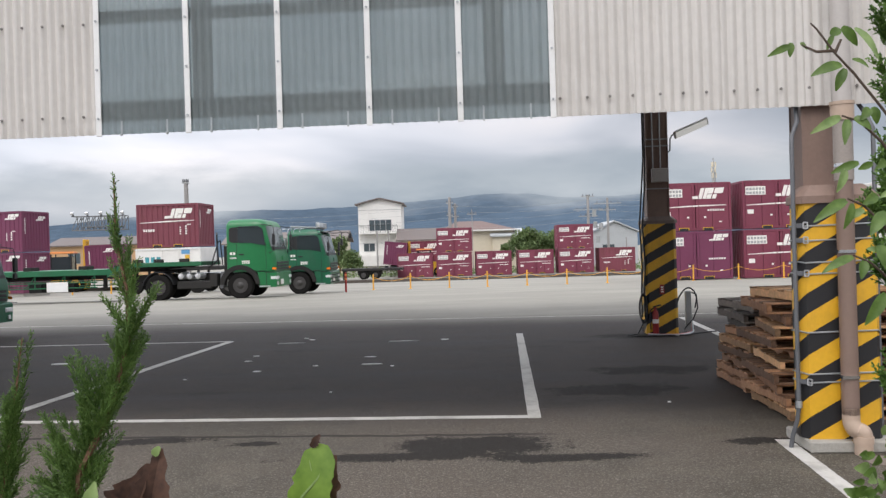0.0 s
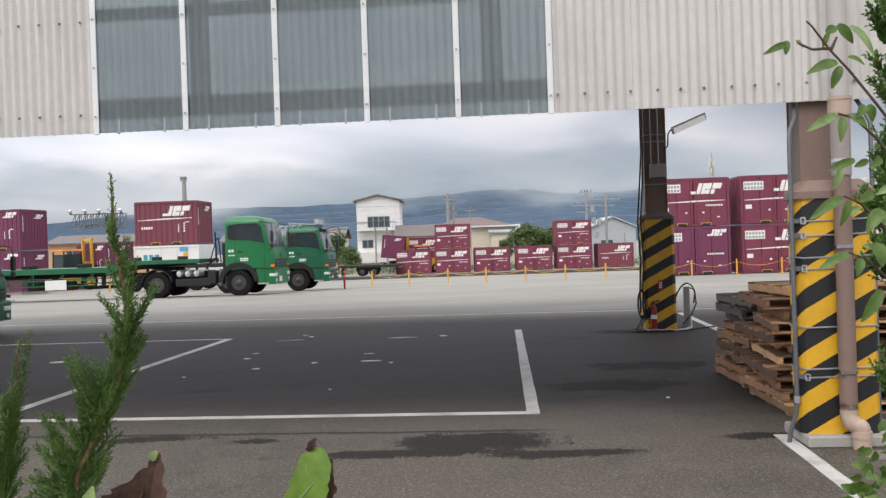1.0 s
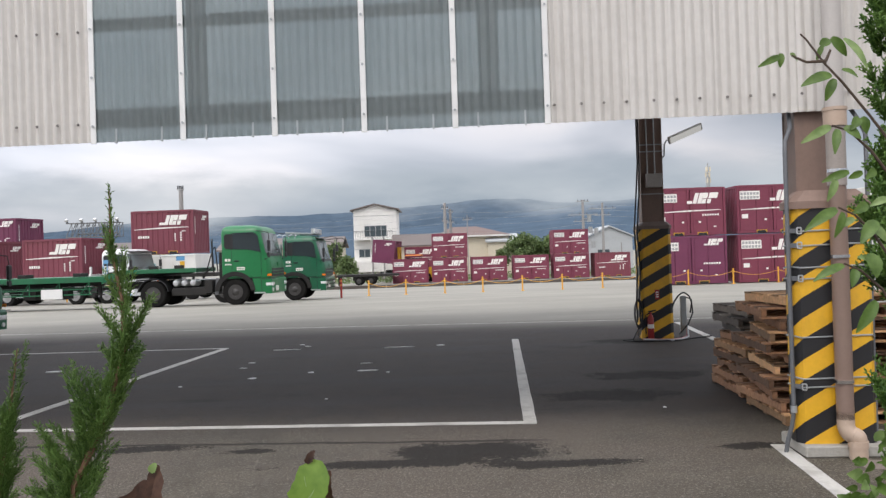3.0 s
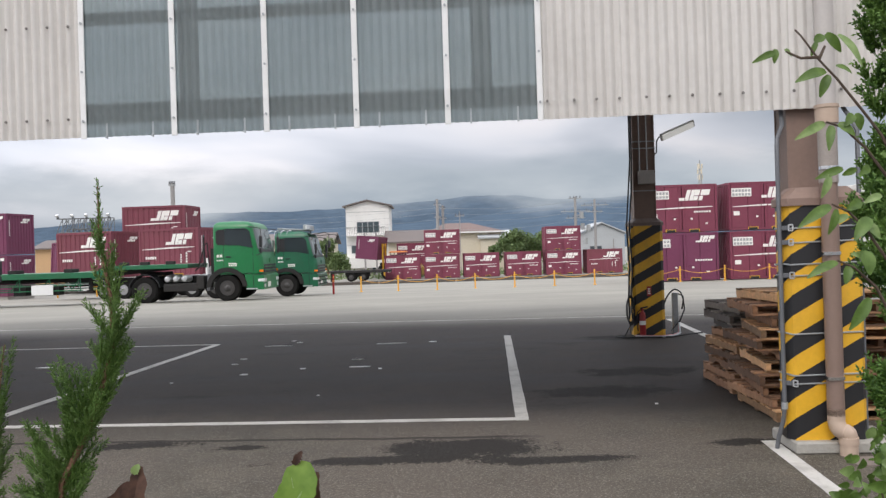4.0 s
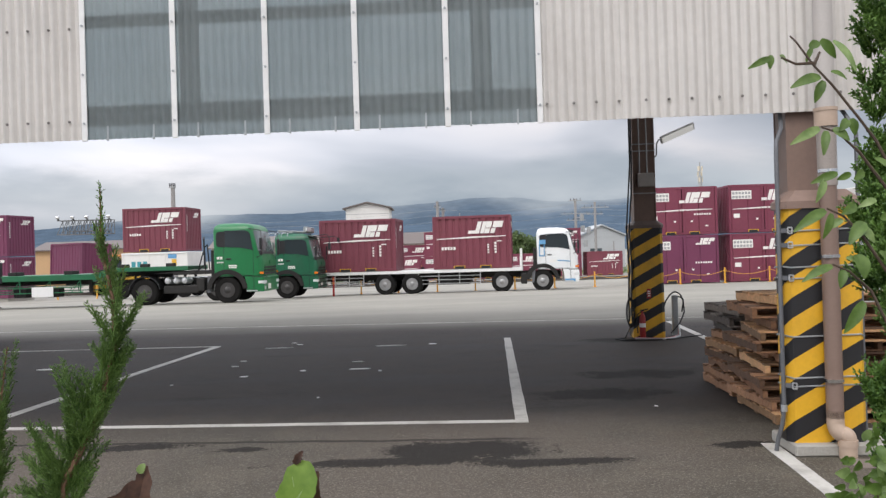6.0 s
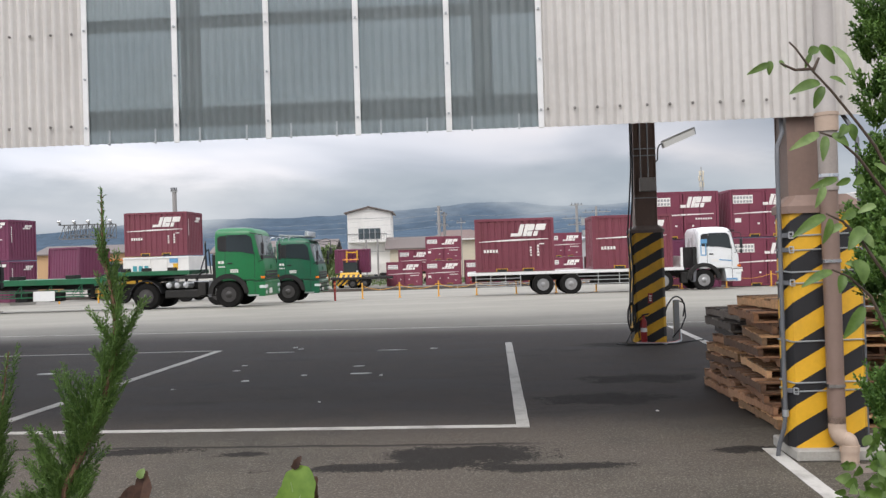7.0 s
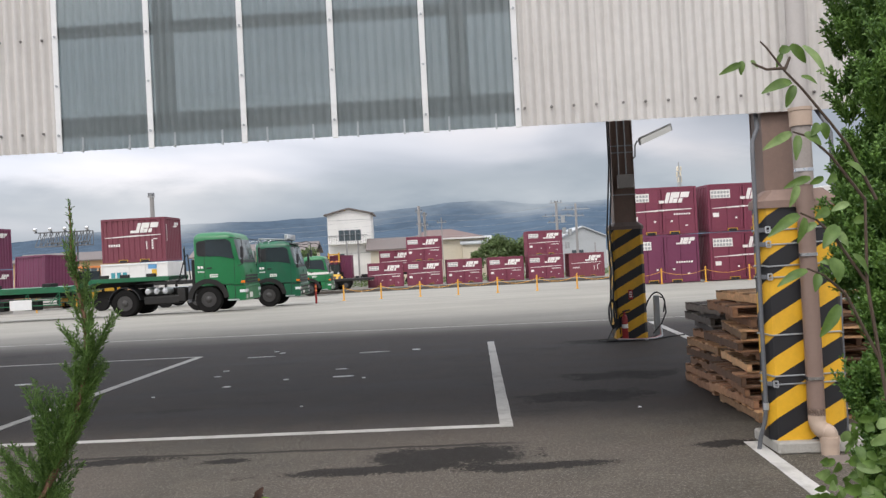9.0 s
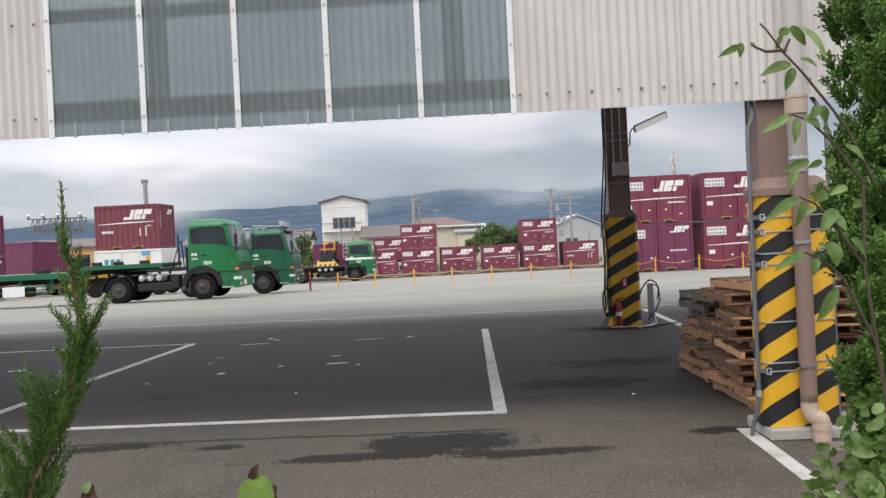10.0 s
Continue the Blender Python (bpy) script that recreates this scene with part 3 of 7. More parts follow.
def corrugated(name, u0, u1, z0, z1, pitch, depth, mat, parent, label="", y=0.0, thick=0.004):
    """A ribbed sheet in the wall's plane with a real profile."""
    bm = bmesh.new()
    n = max(1, round((u1 - u0) / pitch))
    p = (u1 - u0) / n
    xs = []
    for i in range(n):
        for k in range(6):
            f = k / 6
            xs.append((u0 + (i + f) * p, -depth * (0.5 - 0.5 * math.cos(2 * math.pi * f)) ** 0.8))
    xs.append((u1, 0.0))
    front = [[bm.verts.new((x, y + d, z)) for x, d in xs] for z in (z0, z1)]
    back = [[bm.verts.new((x, y + d + thick, z)) for x, d in xs] for z in (z0, z1)]
    for i in range(len(xs) - 1):
        bm.faces.new((front[0][i], front[0][i + 1], front[1][i + 1], front[1][i]))
        bm.faces.new((back[0][i + 1], back[0][i], back[1][i], back[1][i + 1]))
        bm.faces.new((front[0][i + 1], front[0][i], back[0][i], back[0][i + 1]))
        bm.faces.new((front[1][i], front[1][i + 1], back[1][i + 1], back[1][i]))
    for k in (0, -1):
        bm.faces.new((front[0][k], front[1][k], back[1][k], back[0][k]))
    return part(name, bm, mat, parent, label)


def build_canopy():
    wall = thing("wall_front", "cream ribbed steel gable cladding with a band of translucent panels", "wall", WALL, kind="structure")
    z1 = 8.1
    strips = [-2.80, -2.045, -1.285, -0.555, 0.175, 0.905]
    u = -15.0
    k = 0
    while u < -2.9:
        e = min(u + 0.80, -2.80)
        if -2.80 - e < 0.3:
            e = -2.80
        corrugated("cladding_panel", u - 0.03, e, WALL_LOW, z1, 0.0715, 0.024, M_CORR, wall, y=-0.008 * (k % 2))
        k += 1
        u = e
    u = 0.905
    k = 0
    while u < 9.0:
        corrugated("cladding_panel", u, u + 0.67, WALL_LOW - 0.005, z1, 0.0715, 0.020, M_CORR, wall, y=-0.011 * (k % 2))
        k += 1
        u += 0.64
    for a, b in zip(strips, strips[1:]):
        corrugated("translucent_panel", a + 0.004, b, WALL_LOW, z1, 0.0715, 0.017, M_TRANSLUCENT, wall, "grey-blue translucent ribbed panel")
    for s in strips:
        bm = bmesh.new()
        box(bm, (s, -0.030, (WALL_LOW + z1) / 2 - 0.008), (0.046, 0.012, z1 - WALL_LOW + 0.012), bev=0.003)
        st = part("cover_strip", bm, M_TRIM_WHITE, wall, "white cover strip with screws")
        for k in range(13):
            bm = bmesh.new()
            rod(bm, (s, -0.034, WALL_LOW + 0.13 + k * 0.40), (s, -0.046, WALL_LOW + 0.13 + k * 0.40), 0.010, 6)
            part("screw", bm, M_STEEL, st)
    # hook bolts along the foot of the sheets
    def bolt(x, z, y=-0.026):
        bm = bmesh.new()
        rod(bm, (x, y, z), (x, y - 0.005, z), 0.012, 8)
        rod(bm, (x, y - 0.005, z), (x, y - 0.016, z), 0.0065, 6)
        part("bolt", bm, M_BOLT, wall)
    x = 0.96
    k = 0
    while x < 5.4:
        bolt(x, WALL_LOW + 0.135)
        x += 0.176 if k % 3 else 0.21
        k += 1
    x = -2.93
    k = 0
    while x > -4.6:
        bolt(x, WALL_LOW + 0.15)
        bolt(x + 0.02, WALL_LOW + 0.91)
        x -= 0.176
        k += 1
    for a, b in zip(strips, strips[1:]):
        for f in (0.25, 0.76):
            bm = bmesh.new()
            x = a + (b - a) * f
            box(bm, (x, -0.020, WALL_LOW + 0.050), (0.014, 0.008, 0.115), bev=0.002)
            rod(bm, (x, -0.02, WALL_LOW - 0.006), (x, -0.045, WALL_LOW - 0.006), 0.010, 6)
            part("hook_clip", bm, M_STEEL, wall)
    # steel girts and posts behind the cladding
    girts = thing("steel_frame", "dark brown steel girts and posts behind the cladding", "frame", WALL, kind="structure")
    for z, h in ((2.83, 0.13), (3.62, 0.05), (4.5, 0.12), (5.5, 0.12), (6.6, 0.12), (7.9, 0.2)):
        bm = bmesh.new()
        box(bm, (-3.0, 0.12, z), (24, 0.09, h))
        box(bm, (-3.0, 0.12, z + h / 2), (24, 0.15, 0.012))
        box(bm, (-3.0, 0.12, z - h / 2), (24, 0.15, 0.012))
        part("girt", bm, M_COLUMN_DARK, girts)
    for x in (-7.5, -2.0, 0.45):
        bm = bmesh.new()
        box(bm, (x, 0.26, 5.4), (0.10, 0.10, 5.2))
        box(bm, (x, 0.20, 5.4), (0.16, 0.012, 5.2))
        part("post", bm, M_COLUMN_DARK, girts)
    roof = thing("ceiling", "dark ribbed canopy roof over the parking bays", "canopy roof", WALL, kind="structure")
    bm = bmesh.new()
    box(bm, (-3.0, 5.0, 8.20), (24.5, 10.2, 0.10))
    for y in (1.8, 3.9, 6.0, 8.4):
        box(bm, (-3.0, y, 8.05), (24.3, 0.12, 0.20))
    part("roof_deck", bm, M_COLUMN_DARK, roof)


build_canopy()


def octagon(half, cham, deep=None):
    h, c = half, half - cham
    g = half if deep is None else deep
    e = g - cham
    return [(-c, -g), (c, -g), (h, -e), (h, e), (c, g), (-c, g), (-h, e), (-h, -e)]


def shaft(bm, outline, z0, z1, scale1=1.0):
    a = [bm.verts.new((x, y, z0)) for x, y in outline]
    b = [bm.verts.new((x * scale1, y * scale1, z1)) for x, y in outline]
    n = len(a)
    for i in range(n):
        bm.faces.new((a[i], a[(i + 1) % n], b[(i + 1) % n], b[i]))
    bm.faces.new(a[::-1])
    bm.faces.new(b)


CASING = [(-0.262, -0.20), (0.238, -0.20), (0.268, -0.17), (0.268, 0.17), (0.238, 0.20), (-0.19, 0.20), (-0.30, 0.01), (-0.305, -0.12)]


def grown(outline, d):
    return [(x + math.copysign(d, x), y + math.copysign(d, y)) for x, y in outline]


def near_column():
    m = Matrix.Translation((2.995, 6.30, 0)) @ Matrix.Rotation(radians(GRID), 4, "Z")
    col = thing("column", "brown steel column cased in yellow and black striped concrete", "column", m, kind="structure")
    bm = bmesh.new()
    box(bm, (0.11, 0.0, 0.045), (0.80, 0.55, 0.09), bev=0.012)
    part("plinth", bm, M_CONCRETE, col, "pale concrete plinth")
    bm = bmesh.new()
    shaft(bm, CASING, 0.09, 1.86)
    part("casing", bm, M_HAZARD, col, "yellow and black slanting hazard stripes")
    bm = bmesh.new()
    shaft(bm, grown(CASING, 0.02), 1.86, 1.915)
    shaft(bm, grown(CASING, 0.02), 1.915, 2.0, 0.68)
    part("casing_cap", bm, M_COLUMN, col, "brown sloping cap")
    bm = bmesh.new()
    box(bm, (-0.05, 0.02, 5.0), (0.28, 0.016, 6.2))
    box(bm, (-0.05, 0.28, 5.0), (0.28, 0.016, 6.2))
    box(bm, (-0.05, 0.15, 5.0), (0.012, 0.25, 6.2))
    box(bm, (-0.178, 0.15, 5.0), (0.012, 0.24, 6.2))
    part("steel_shaft", bm, M_COLUMN, col, "brown steel shaft")
    # downpipe with its elbow
    pipe = thing("downpipe", "brown plastic rainwater pipe with a beige elbow at its foot", "downpipe", m, kind="structure")
    px, py = 0.005, -0.268
    bm = bmesh.new()
    rod(bm, (px, py, 0.29), (px, py, 2.55), 0.062, 20)
    part("pipe", bm, M_PIPE, pipe, smooth=True)
    bm = bmesh.new()
    rod(bm, (px, py, 2.55), (px, py, 8.0), 0.068, 20)
    part("upper_pipe", bm, material("pale_grey_pipe", (0.47, 0.44, 0.415), 0.5, vary=0.08), pipe, "pale grey upper pipe", smooth=True)
    bm = bmesh.new()
    rod(bm, (px, py, 2.46), (px, py, 2.60), 0.082, 20)
    rod(bm, (px, py, 2.575), (px, py, 2.60), 0.087, 20)
    part("upper_collar", bm, M_PIPE_BEIGE, pipe, "beige pipe socket", smooth=True)
    bm = bmesh.new()
    rod(bm, (px, py, 2.02), (px, py, 2.46), 0.069, 20)
    part("pale_sleeve", bm, material("grey_sleeve", (0.33, 0.29, 0.26), 0.5), pipe, smooth=True)
    bm = bmesh.new()
    rod(bm, (px, py, 0.26), (px, py, 0.34), 0.062, 20)
    pts = [(px, py, 0.27)]
    for k in range(8):
        a = k / 7 * math.pi / 2
        pts.append((px + 0.048 * (1 - math.cos(a)), py - 0.03 * k / 7, 0.245 - 0.075 * math.sin(a)))
    for k in range(1, 7):
        a = k / 6 * math.pi / 2
        pts.append((px + 0.048 + 0.022 * math.sin(a), py - 0.04, 0.17 - 0.035 * (1 - math.cos(a))))
    pts.append((px + 0.070, py - 0.04, 0.06))
    sweep(bm, pts, 0.062, 18)
    part("elbow", bm, M_PIPE_BEIGE, pipe, "beige plastic elbow", smooth=True)
    bm = bmesh.new()
    rod(bm, (px + 0.070, py - 0.04, 0.0), (px + 0.070, py - 0.04, 0.085), 0.064, 20)
    rod(bm, (px + 0.070, py - 0.04, 0.085), (px + 0.070, py - 0.04, 0.135), 0.070, 20)
    part("outlet_socket", bm, M_PIPE_BEIGE, pipe, smooth=True)
    for z in (0.57, 1.495, 2.13):
        bm = bmesh.new()
        rod(bm, (px, py, z - 0.012), (px, py, z + 0.012), 0.0715, 20)
        box(bm, (px - 0.05, py - 0.06, z), (0.05, 0.012, 0.024))
        part("pipe_clamp", bm, M_CHROME, pipe, "shiny steel pipe clamp", smooth=True)
    # conduits
    for sx, name_label, pts in (
        (-1, "grey electrical conduit bending in under the cladding", [(-0.370, -0.08, 0.0), (-0.360, -0.10, 0.10), (-0.338, -0.14, 0.22), (-0.325, -0.15, 0.34), (-0.325, -0.15, 2.28), (-0.315, -0.13, 2.38), (-0.235, -0.02, 2.50), (-0.215, 0.06, 2.62), (-0.215, 0.08, 2.9)]),
        (1, "grey electrical conduit running up the column", [(0.285, -0.12, 0.09), (0.285, -0.12, 2.42), (0.27, -0.06, 2.52), (0.25, 0.05, 2.64), (0.25, 0.08, 2.9)]),
    ):
        c = thing("conduit", name_label, "conduit", m, kind="structure")
        bm = bmesh.new()
        sweep(bm, pts, 0.0165, 10)
        part("tube", bm, M_CONDUIT, c, smooth=True)
        bm = bmesh.new()
        rod(bm, Vector(pts[3 if sx < 0 else 0]) - Vector((0, 0, 0.02)), Vector(pts[3 if sx < 0 else 0]) + Vector((0, 0, 0.03)), 0.024, 10)
        part("coupling", bm, M_STEEL, c)
    # lashing straps round the casing
    for z, buckle in ((0.515, True), (0.578, False), (0.89, False), (1.33, True), (1.415, False), (1.58, True), (1.69, True)):
        s = thing("strap", "thin grey steel strap round the striped column", "strap", m, group="straps on the column")
        bm = bmesh.new()
        prof = grown(CASING, 0.005)
        pts = [(x, y, z + 0.012 * math.sin(i * 2.1)) for i, (x, y) in enumerate(prof)]
        for a, b in zip(pts, pts[1:] + pts[:1]):
            rod(bm, a, b, 0.0065, 6)
        part("band", bm, M_STEEL, s)
        if buckle:
            bm = bmesh.new()
            box(bm, (-0.302, -0.168, z + 0.005), (0.075, 0.010, 0.036), turn_z(-45), bev=0.003)
            part("tongue", bm, M_CONDUIT, s)
            bm = bmesh.new()
            c = Vector((-0.262, -0.212, z + 0.006))
            for a, b in (((-0.016, 0.022), (0.016, 0.022)), ((0.016, 0.022), (0.016, -0.022)), ((0.016, -0.022), (-0.016, -0.022)), ((-0.016, -0.022), (-0.016, 0.022))):
                rod(bm, c + turn_z(-45) @ Vector((a[0], 0, a[1])), c + turn_z(-45) @ Vector((b[0], 0, b[1])), 0.0055, 6)
            part("buckle", bm, M_ALU, s, "bright square steel buckle")
    # cover plate at the pipe's foot
    bm = bmesh.new()
    box(bm, (3.17, 5.79, 0.004), (0.42, 0.24, 0.012), turn_z(GRID), bev=0.003)
    tagged(part("drain_cover", bm, material("rusty_plate", (0.20, 0.165, 0.14), 0.8, vary=0.3, scale=14, bump=0.3)), "flat brown drain cover set in the ground", "drain cover", kind="structure")


near_column()


def far_column():
    m = Matrix.Translation((3.83, 14.55, 0)) @ Matrix.Rotation(radians(GRID), 4, "Z")
    col = thing("column", "dark brown steel column with a striped concrete foot", "column", m, kind="structure")
    bm = bmesh.new()
    shaft(bm, octagon(0.275, 0.05), 0.0, 1.93)
    part("casing", bm, M_HAZARD_FAR, col, "dull yellow and black hazard stripes")
    bm = bmesh.new()
    shaft(bm, octagon(0.295, 0.05), 1.93, 1.985)
    shaft(bm, octagon(0.295, 0.05), 1.985, 2.06, 0.74)
    part("casing_cap", bm, M_COLUMN_DARK, col)
    bm = bmesh.new()
    for x in (-0.185, 0.185):
        box(bm, (x, 0, 5.0), (0.018, 0.34, 6.0))
    box(bm, (0, -0.145, 5.0), (0.36, 0.014, 6.0))
    part("steel_shaft", bm, M_COLUMN, col)
    bm = bmesh.new()
    box(bm, (0.02, -0.23, 2.78), (0.27, 0.14, 0.24), bev=0.008)
    part("switch_box", bm, material("pale_grey_box", (0.40, 0.38, 0.36), 0.5), col, "grey electrical box")
    bm = bmesh.new()
    for z in (2.55, 3.3, 3.42):
        box(bm, (0, -0.19, z), (0.40, 0.02, 0.018))
    for x in (-0.08, 0.05):
        rod(bm, (x, -0.19, 2.9), (x, -0.19, 4.4), 0.012, 6)
    part("cable_rail", bm, M_STEEL, col)
    bm = bmesh.new()
    box(bm, (0.0, -0.283, 0.78), (0.075, 0.012, 0.17), bev=0.003)
    sg = part("sign_plate", bm, M_REDPLASTIC, col, "small red fire sign with unreadable pale marks")
    bm = bmesh.new()
    for z in (0.82, 0.78, 0.74):
        box(bm, (0, -0.291, z), (0.045, 0.006, 0.022))
    part("mark", bm, M_MARK, sg)
    # cables down the side
    for off in (0.0, 0.05):
        c = thing("cable", "black cable hanging down the column's side", "cable", m)
        bm = bmesh.new()
        sweep(bm, [(-0.22 - off * 0.6, -0.20, 4.4), (-0.22 - off * 0.6, -0.20, 3.1), (-0.24 - off, -0.22, 2.6), (-0.30 - off, -0.24, 1.9), (-0.27 - off, -0.25, 1.2), (-0.30 - off, -0.25, 0.7), (-0.30 - off, -0.27, 0.3)], 0.014, 6)
        part("core", bm, M_CABLE, c, smooth=True)
    c = thing("cable_coil", "coil of black cable hung beside the column", "cable coil", m)
    bm = bmesh.new()
    pts = [(-0.33 + 0.065 * math.cos(i * math.pi / 9), -0.24 - 0.0011 * i, 0.46 + (0.21 + 0.0008 * i) * math.sin(i * math.pi / 9)) for i in range(73)]
    sweep(bm, pts, 0.013, 6)
    part("loops", bm, M_CABLE, c, smooth=True)
    # lamp on an arm
    lamp = thing("wall_lamp", "white slanting floodlight on a bent steel arm", "lamp", m)
    bm = bmesh.new()
    sweep(bm, [(0.19, -0.15, 3.18), (0.23, -0.15, 3.22), (0.24, -0.15, 3.42), (0.28, -0.15, 3.49), (0.36, -0.15, 3.50)], 0.014, 8)
    part("arm", bm, M_STEEL, lamp, smooth=True)
    bm = bmesh.new()
    tilt = turn_y(-22) @ turn_x(-48)
    box(bm, (0.60, -0.17, 3.595), (0.64, 0.15, 0.055), tilt, bev=0.015)
    part("head", bm, M_TRIM_WHITE, lamp)
    bm = bmesh.new()
    box(bm, Vector((0.60, -0.17, 3.595)) + tilt @ Vector((0, 0, -0.026)), (0.58, 0.125, 0.03), tilt, bev=0.01)
    part("diffuser", bm, M_DIFFUSER, lamp, "pale glowing diffuser")
    # fire extinguisher
    fx = thing("fire_extinguisher", "red fire extinguisher standing at the column's foot", "extinguisher", m @ Matrix.Translation((-0.14, -0.36, 0)))
    bm = bmesh.new()
    lathe(bm, [(0.046, 0.0), (0.054, 0.02), (0.054, 0.36), (0.042, 0.41), (0.02, 0.44), (0.02, 0.48)], "z", 16)
    part("bottle", bm, M_REDPLASTIC, fx, smooth=True)
    bm = bmesh.new()
    box(bm, (0.03, 0, 0.50), (0.13, 0.03, 0.025), turn_y(-12))
    box(bm, (0.03, 0, 0.46), (0.11, 0.02, 0.015))
    part("handle", bm, M_BLACK, fx)
    bm = bmesh.new()
    rod(bm, (0, 0, 0.20), (0, 0, 0.27), 0.056, 16)
    part("paper_label", bm, M_MARK, fx, "pale label band", smooth=True)
    bm = bmesh.new()
    sweep(bm, [(-0.02, 0, 0.47), (-0.09, -0.01, 0.42), (-0.095, -0.01, 0.25), (-0.085, -0.01, 0.10)], 0.011, 6)
    part("hose", bm, M_BLACK, fx, smooth=True)
    # grey stand with a hose beside it
    st = thing("hose_post", "grey metal post with black hose looped over it", "hose post", m @ Matrix.Translation((0.52, 0.10, 0)))
    bm = bmesh.new()
    box(bm, (0, 0, 0.36), (0.10, 0.09, 0.72), bev=0.008)
    part("post", bm, M_STEEL, st)
    bm = bmesh.new()
    pts = [(-0.10 + 0.20 * k / 10, -0.06, 0.72 + 0.06 * math.sin(math.pi * k / 10)) for k in range(11)]
    sweep(bm, [(-0.25, -0.1, 0.42), (-0.17, -0.07, 0.62)] + pts + [(0.14, -0.06, 0.60), (0.11, -0.06, 0.42)], 0.014, 6)
    sweep(bm, [(0.05, -0.06, 0.70), (0.13, -0.08, 0.66), (0.15, -0.08, 0.42), (0.06, -0.10, 0.22), (-0.12, -0.2, 0.06)], 0.012, 6)
    part("hose", bm, M_CABLE, st, smooth=True)
    h = thing("ground_hose", "pale pink and grey hoses trailing over the asphalt", "hose", m)
    for r, mat, o in ((0.016, M_PINKHOSE, 0.0), (0.015, M_STEEL, 0.10)):
        bm = bmesh.new()
        sweep(bm, [(-0.28, -0.36 - o, 0.015), (-0.05, -0.50 - o, 0.015), (0.18, -0.54 - o, 0.015), (0.38, -0.40 - o, 0.016), (0.52, -0.16 - o, 0.03), (0.56, 0.0, 0.20)], r, 6)
        part("hose", bm, mat, h, smooth=True)
    h2 = thing("ground_cable", "black cable lying over the asphalt by the column", "cable", m)
    bm = bmesh.new()
    sweep(bm, [(-0.34, -0.30, 0.2), (-0.45, -0.35, 0.013), (-0.62, -0.42, 0.012), (-0.50, -0.62, 0.012), (-0.15, -0.66, 0.012), (0.3, -0.62, 0.012), (0.62, -0.30, 0.012), (0.95, -0.10, 0.012)], 0.012, 6)
    part("core", bm, M_CABLE, h2, smooth=True)


far_column()


# ---- freight containers ----
CL, CW, CH = 3.715, 2.45, 2.50


def plate(bm, x0, x1, z0, z1, y, thick=0.006, slant=0.0):
    """A thin painted panel on a side wall (facing -y), leaning by slant."""
    pts = [(x0, z0), (x1, z0), (x1 + slant, z1), (x0 + slant, z1)]
    prism(bm, pts, y - thick, y)


def logo(bm, x, z, h, y):
    """Three heavy slanting white blocks with thin slits, about 2.4 times as wide as high."""
    s = 0.30 * h
    k = 1.36
    plate(bm, x - 0.16 * h * k, x + 0.28 * h * k, z, z + 0.26 * h, y, slant=s * 0.26)
    plate(bm, x + 0.26 * h * k, x + 0.52 * h * k, z + 0.0 * h, z + h, y, slant=s)
    plate(bm, x + 0.58 * h * k, x + 0.82 * h * k, z, z + h, y, slant=s)
    plate(bm, x + 0.84 * h * k, x + 1.14 * h * k, z, z + 0.40 * h, y, slant=s * 0.4)
    plate(bm, x + 0.93 * h * k, x + 1.28 * h * k, z + 0.46 * h, z + h, y, slant=s * 0.5)
    plate(bm, x + 1.22 * h * k, x + 1.48 * h * k, z, z + 0.42 * h, y, slant=s * 0.42)
    plate(bm, x + 1.36 * h * k, x + 1.96 * h * k, z + 0.48 * h, z + h, y, slant=s * 0.5)


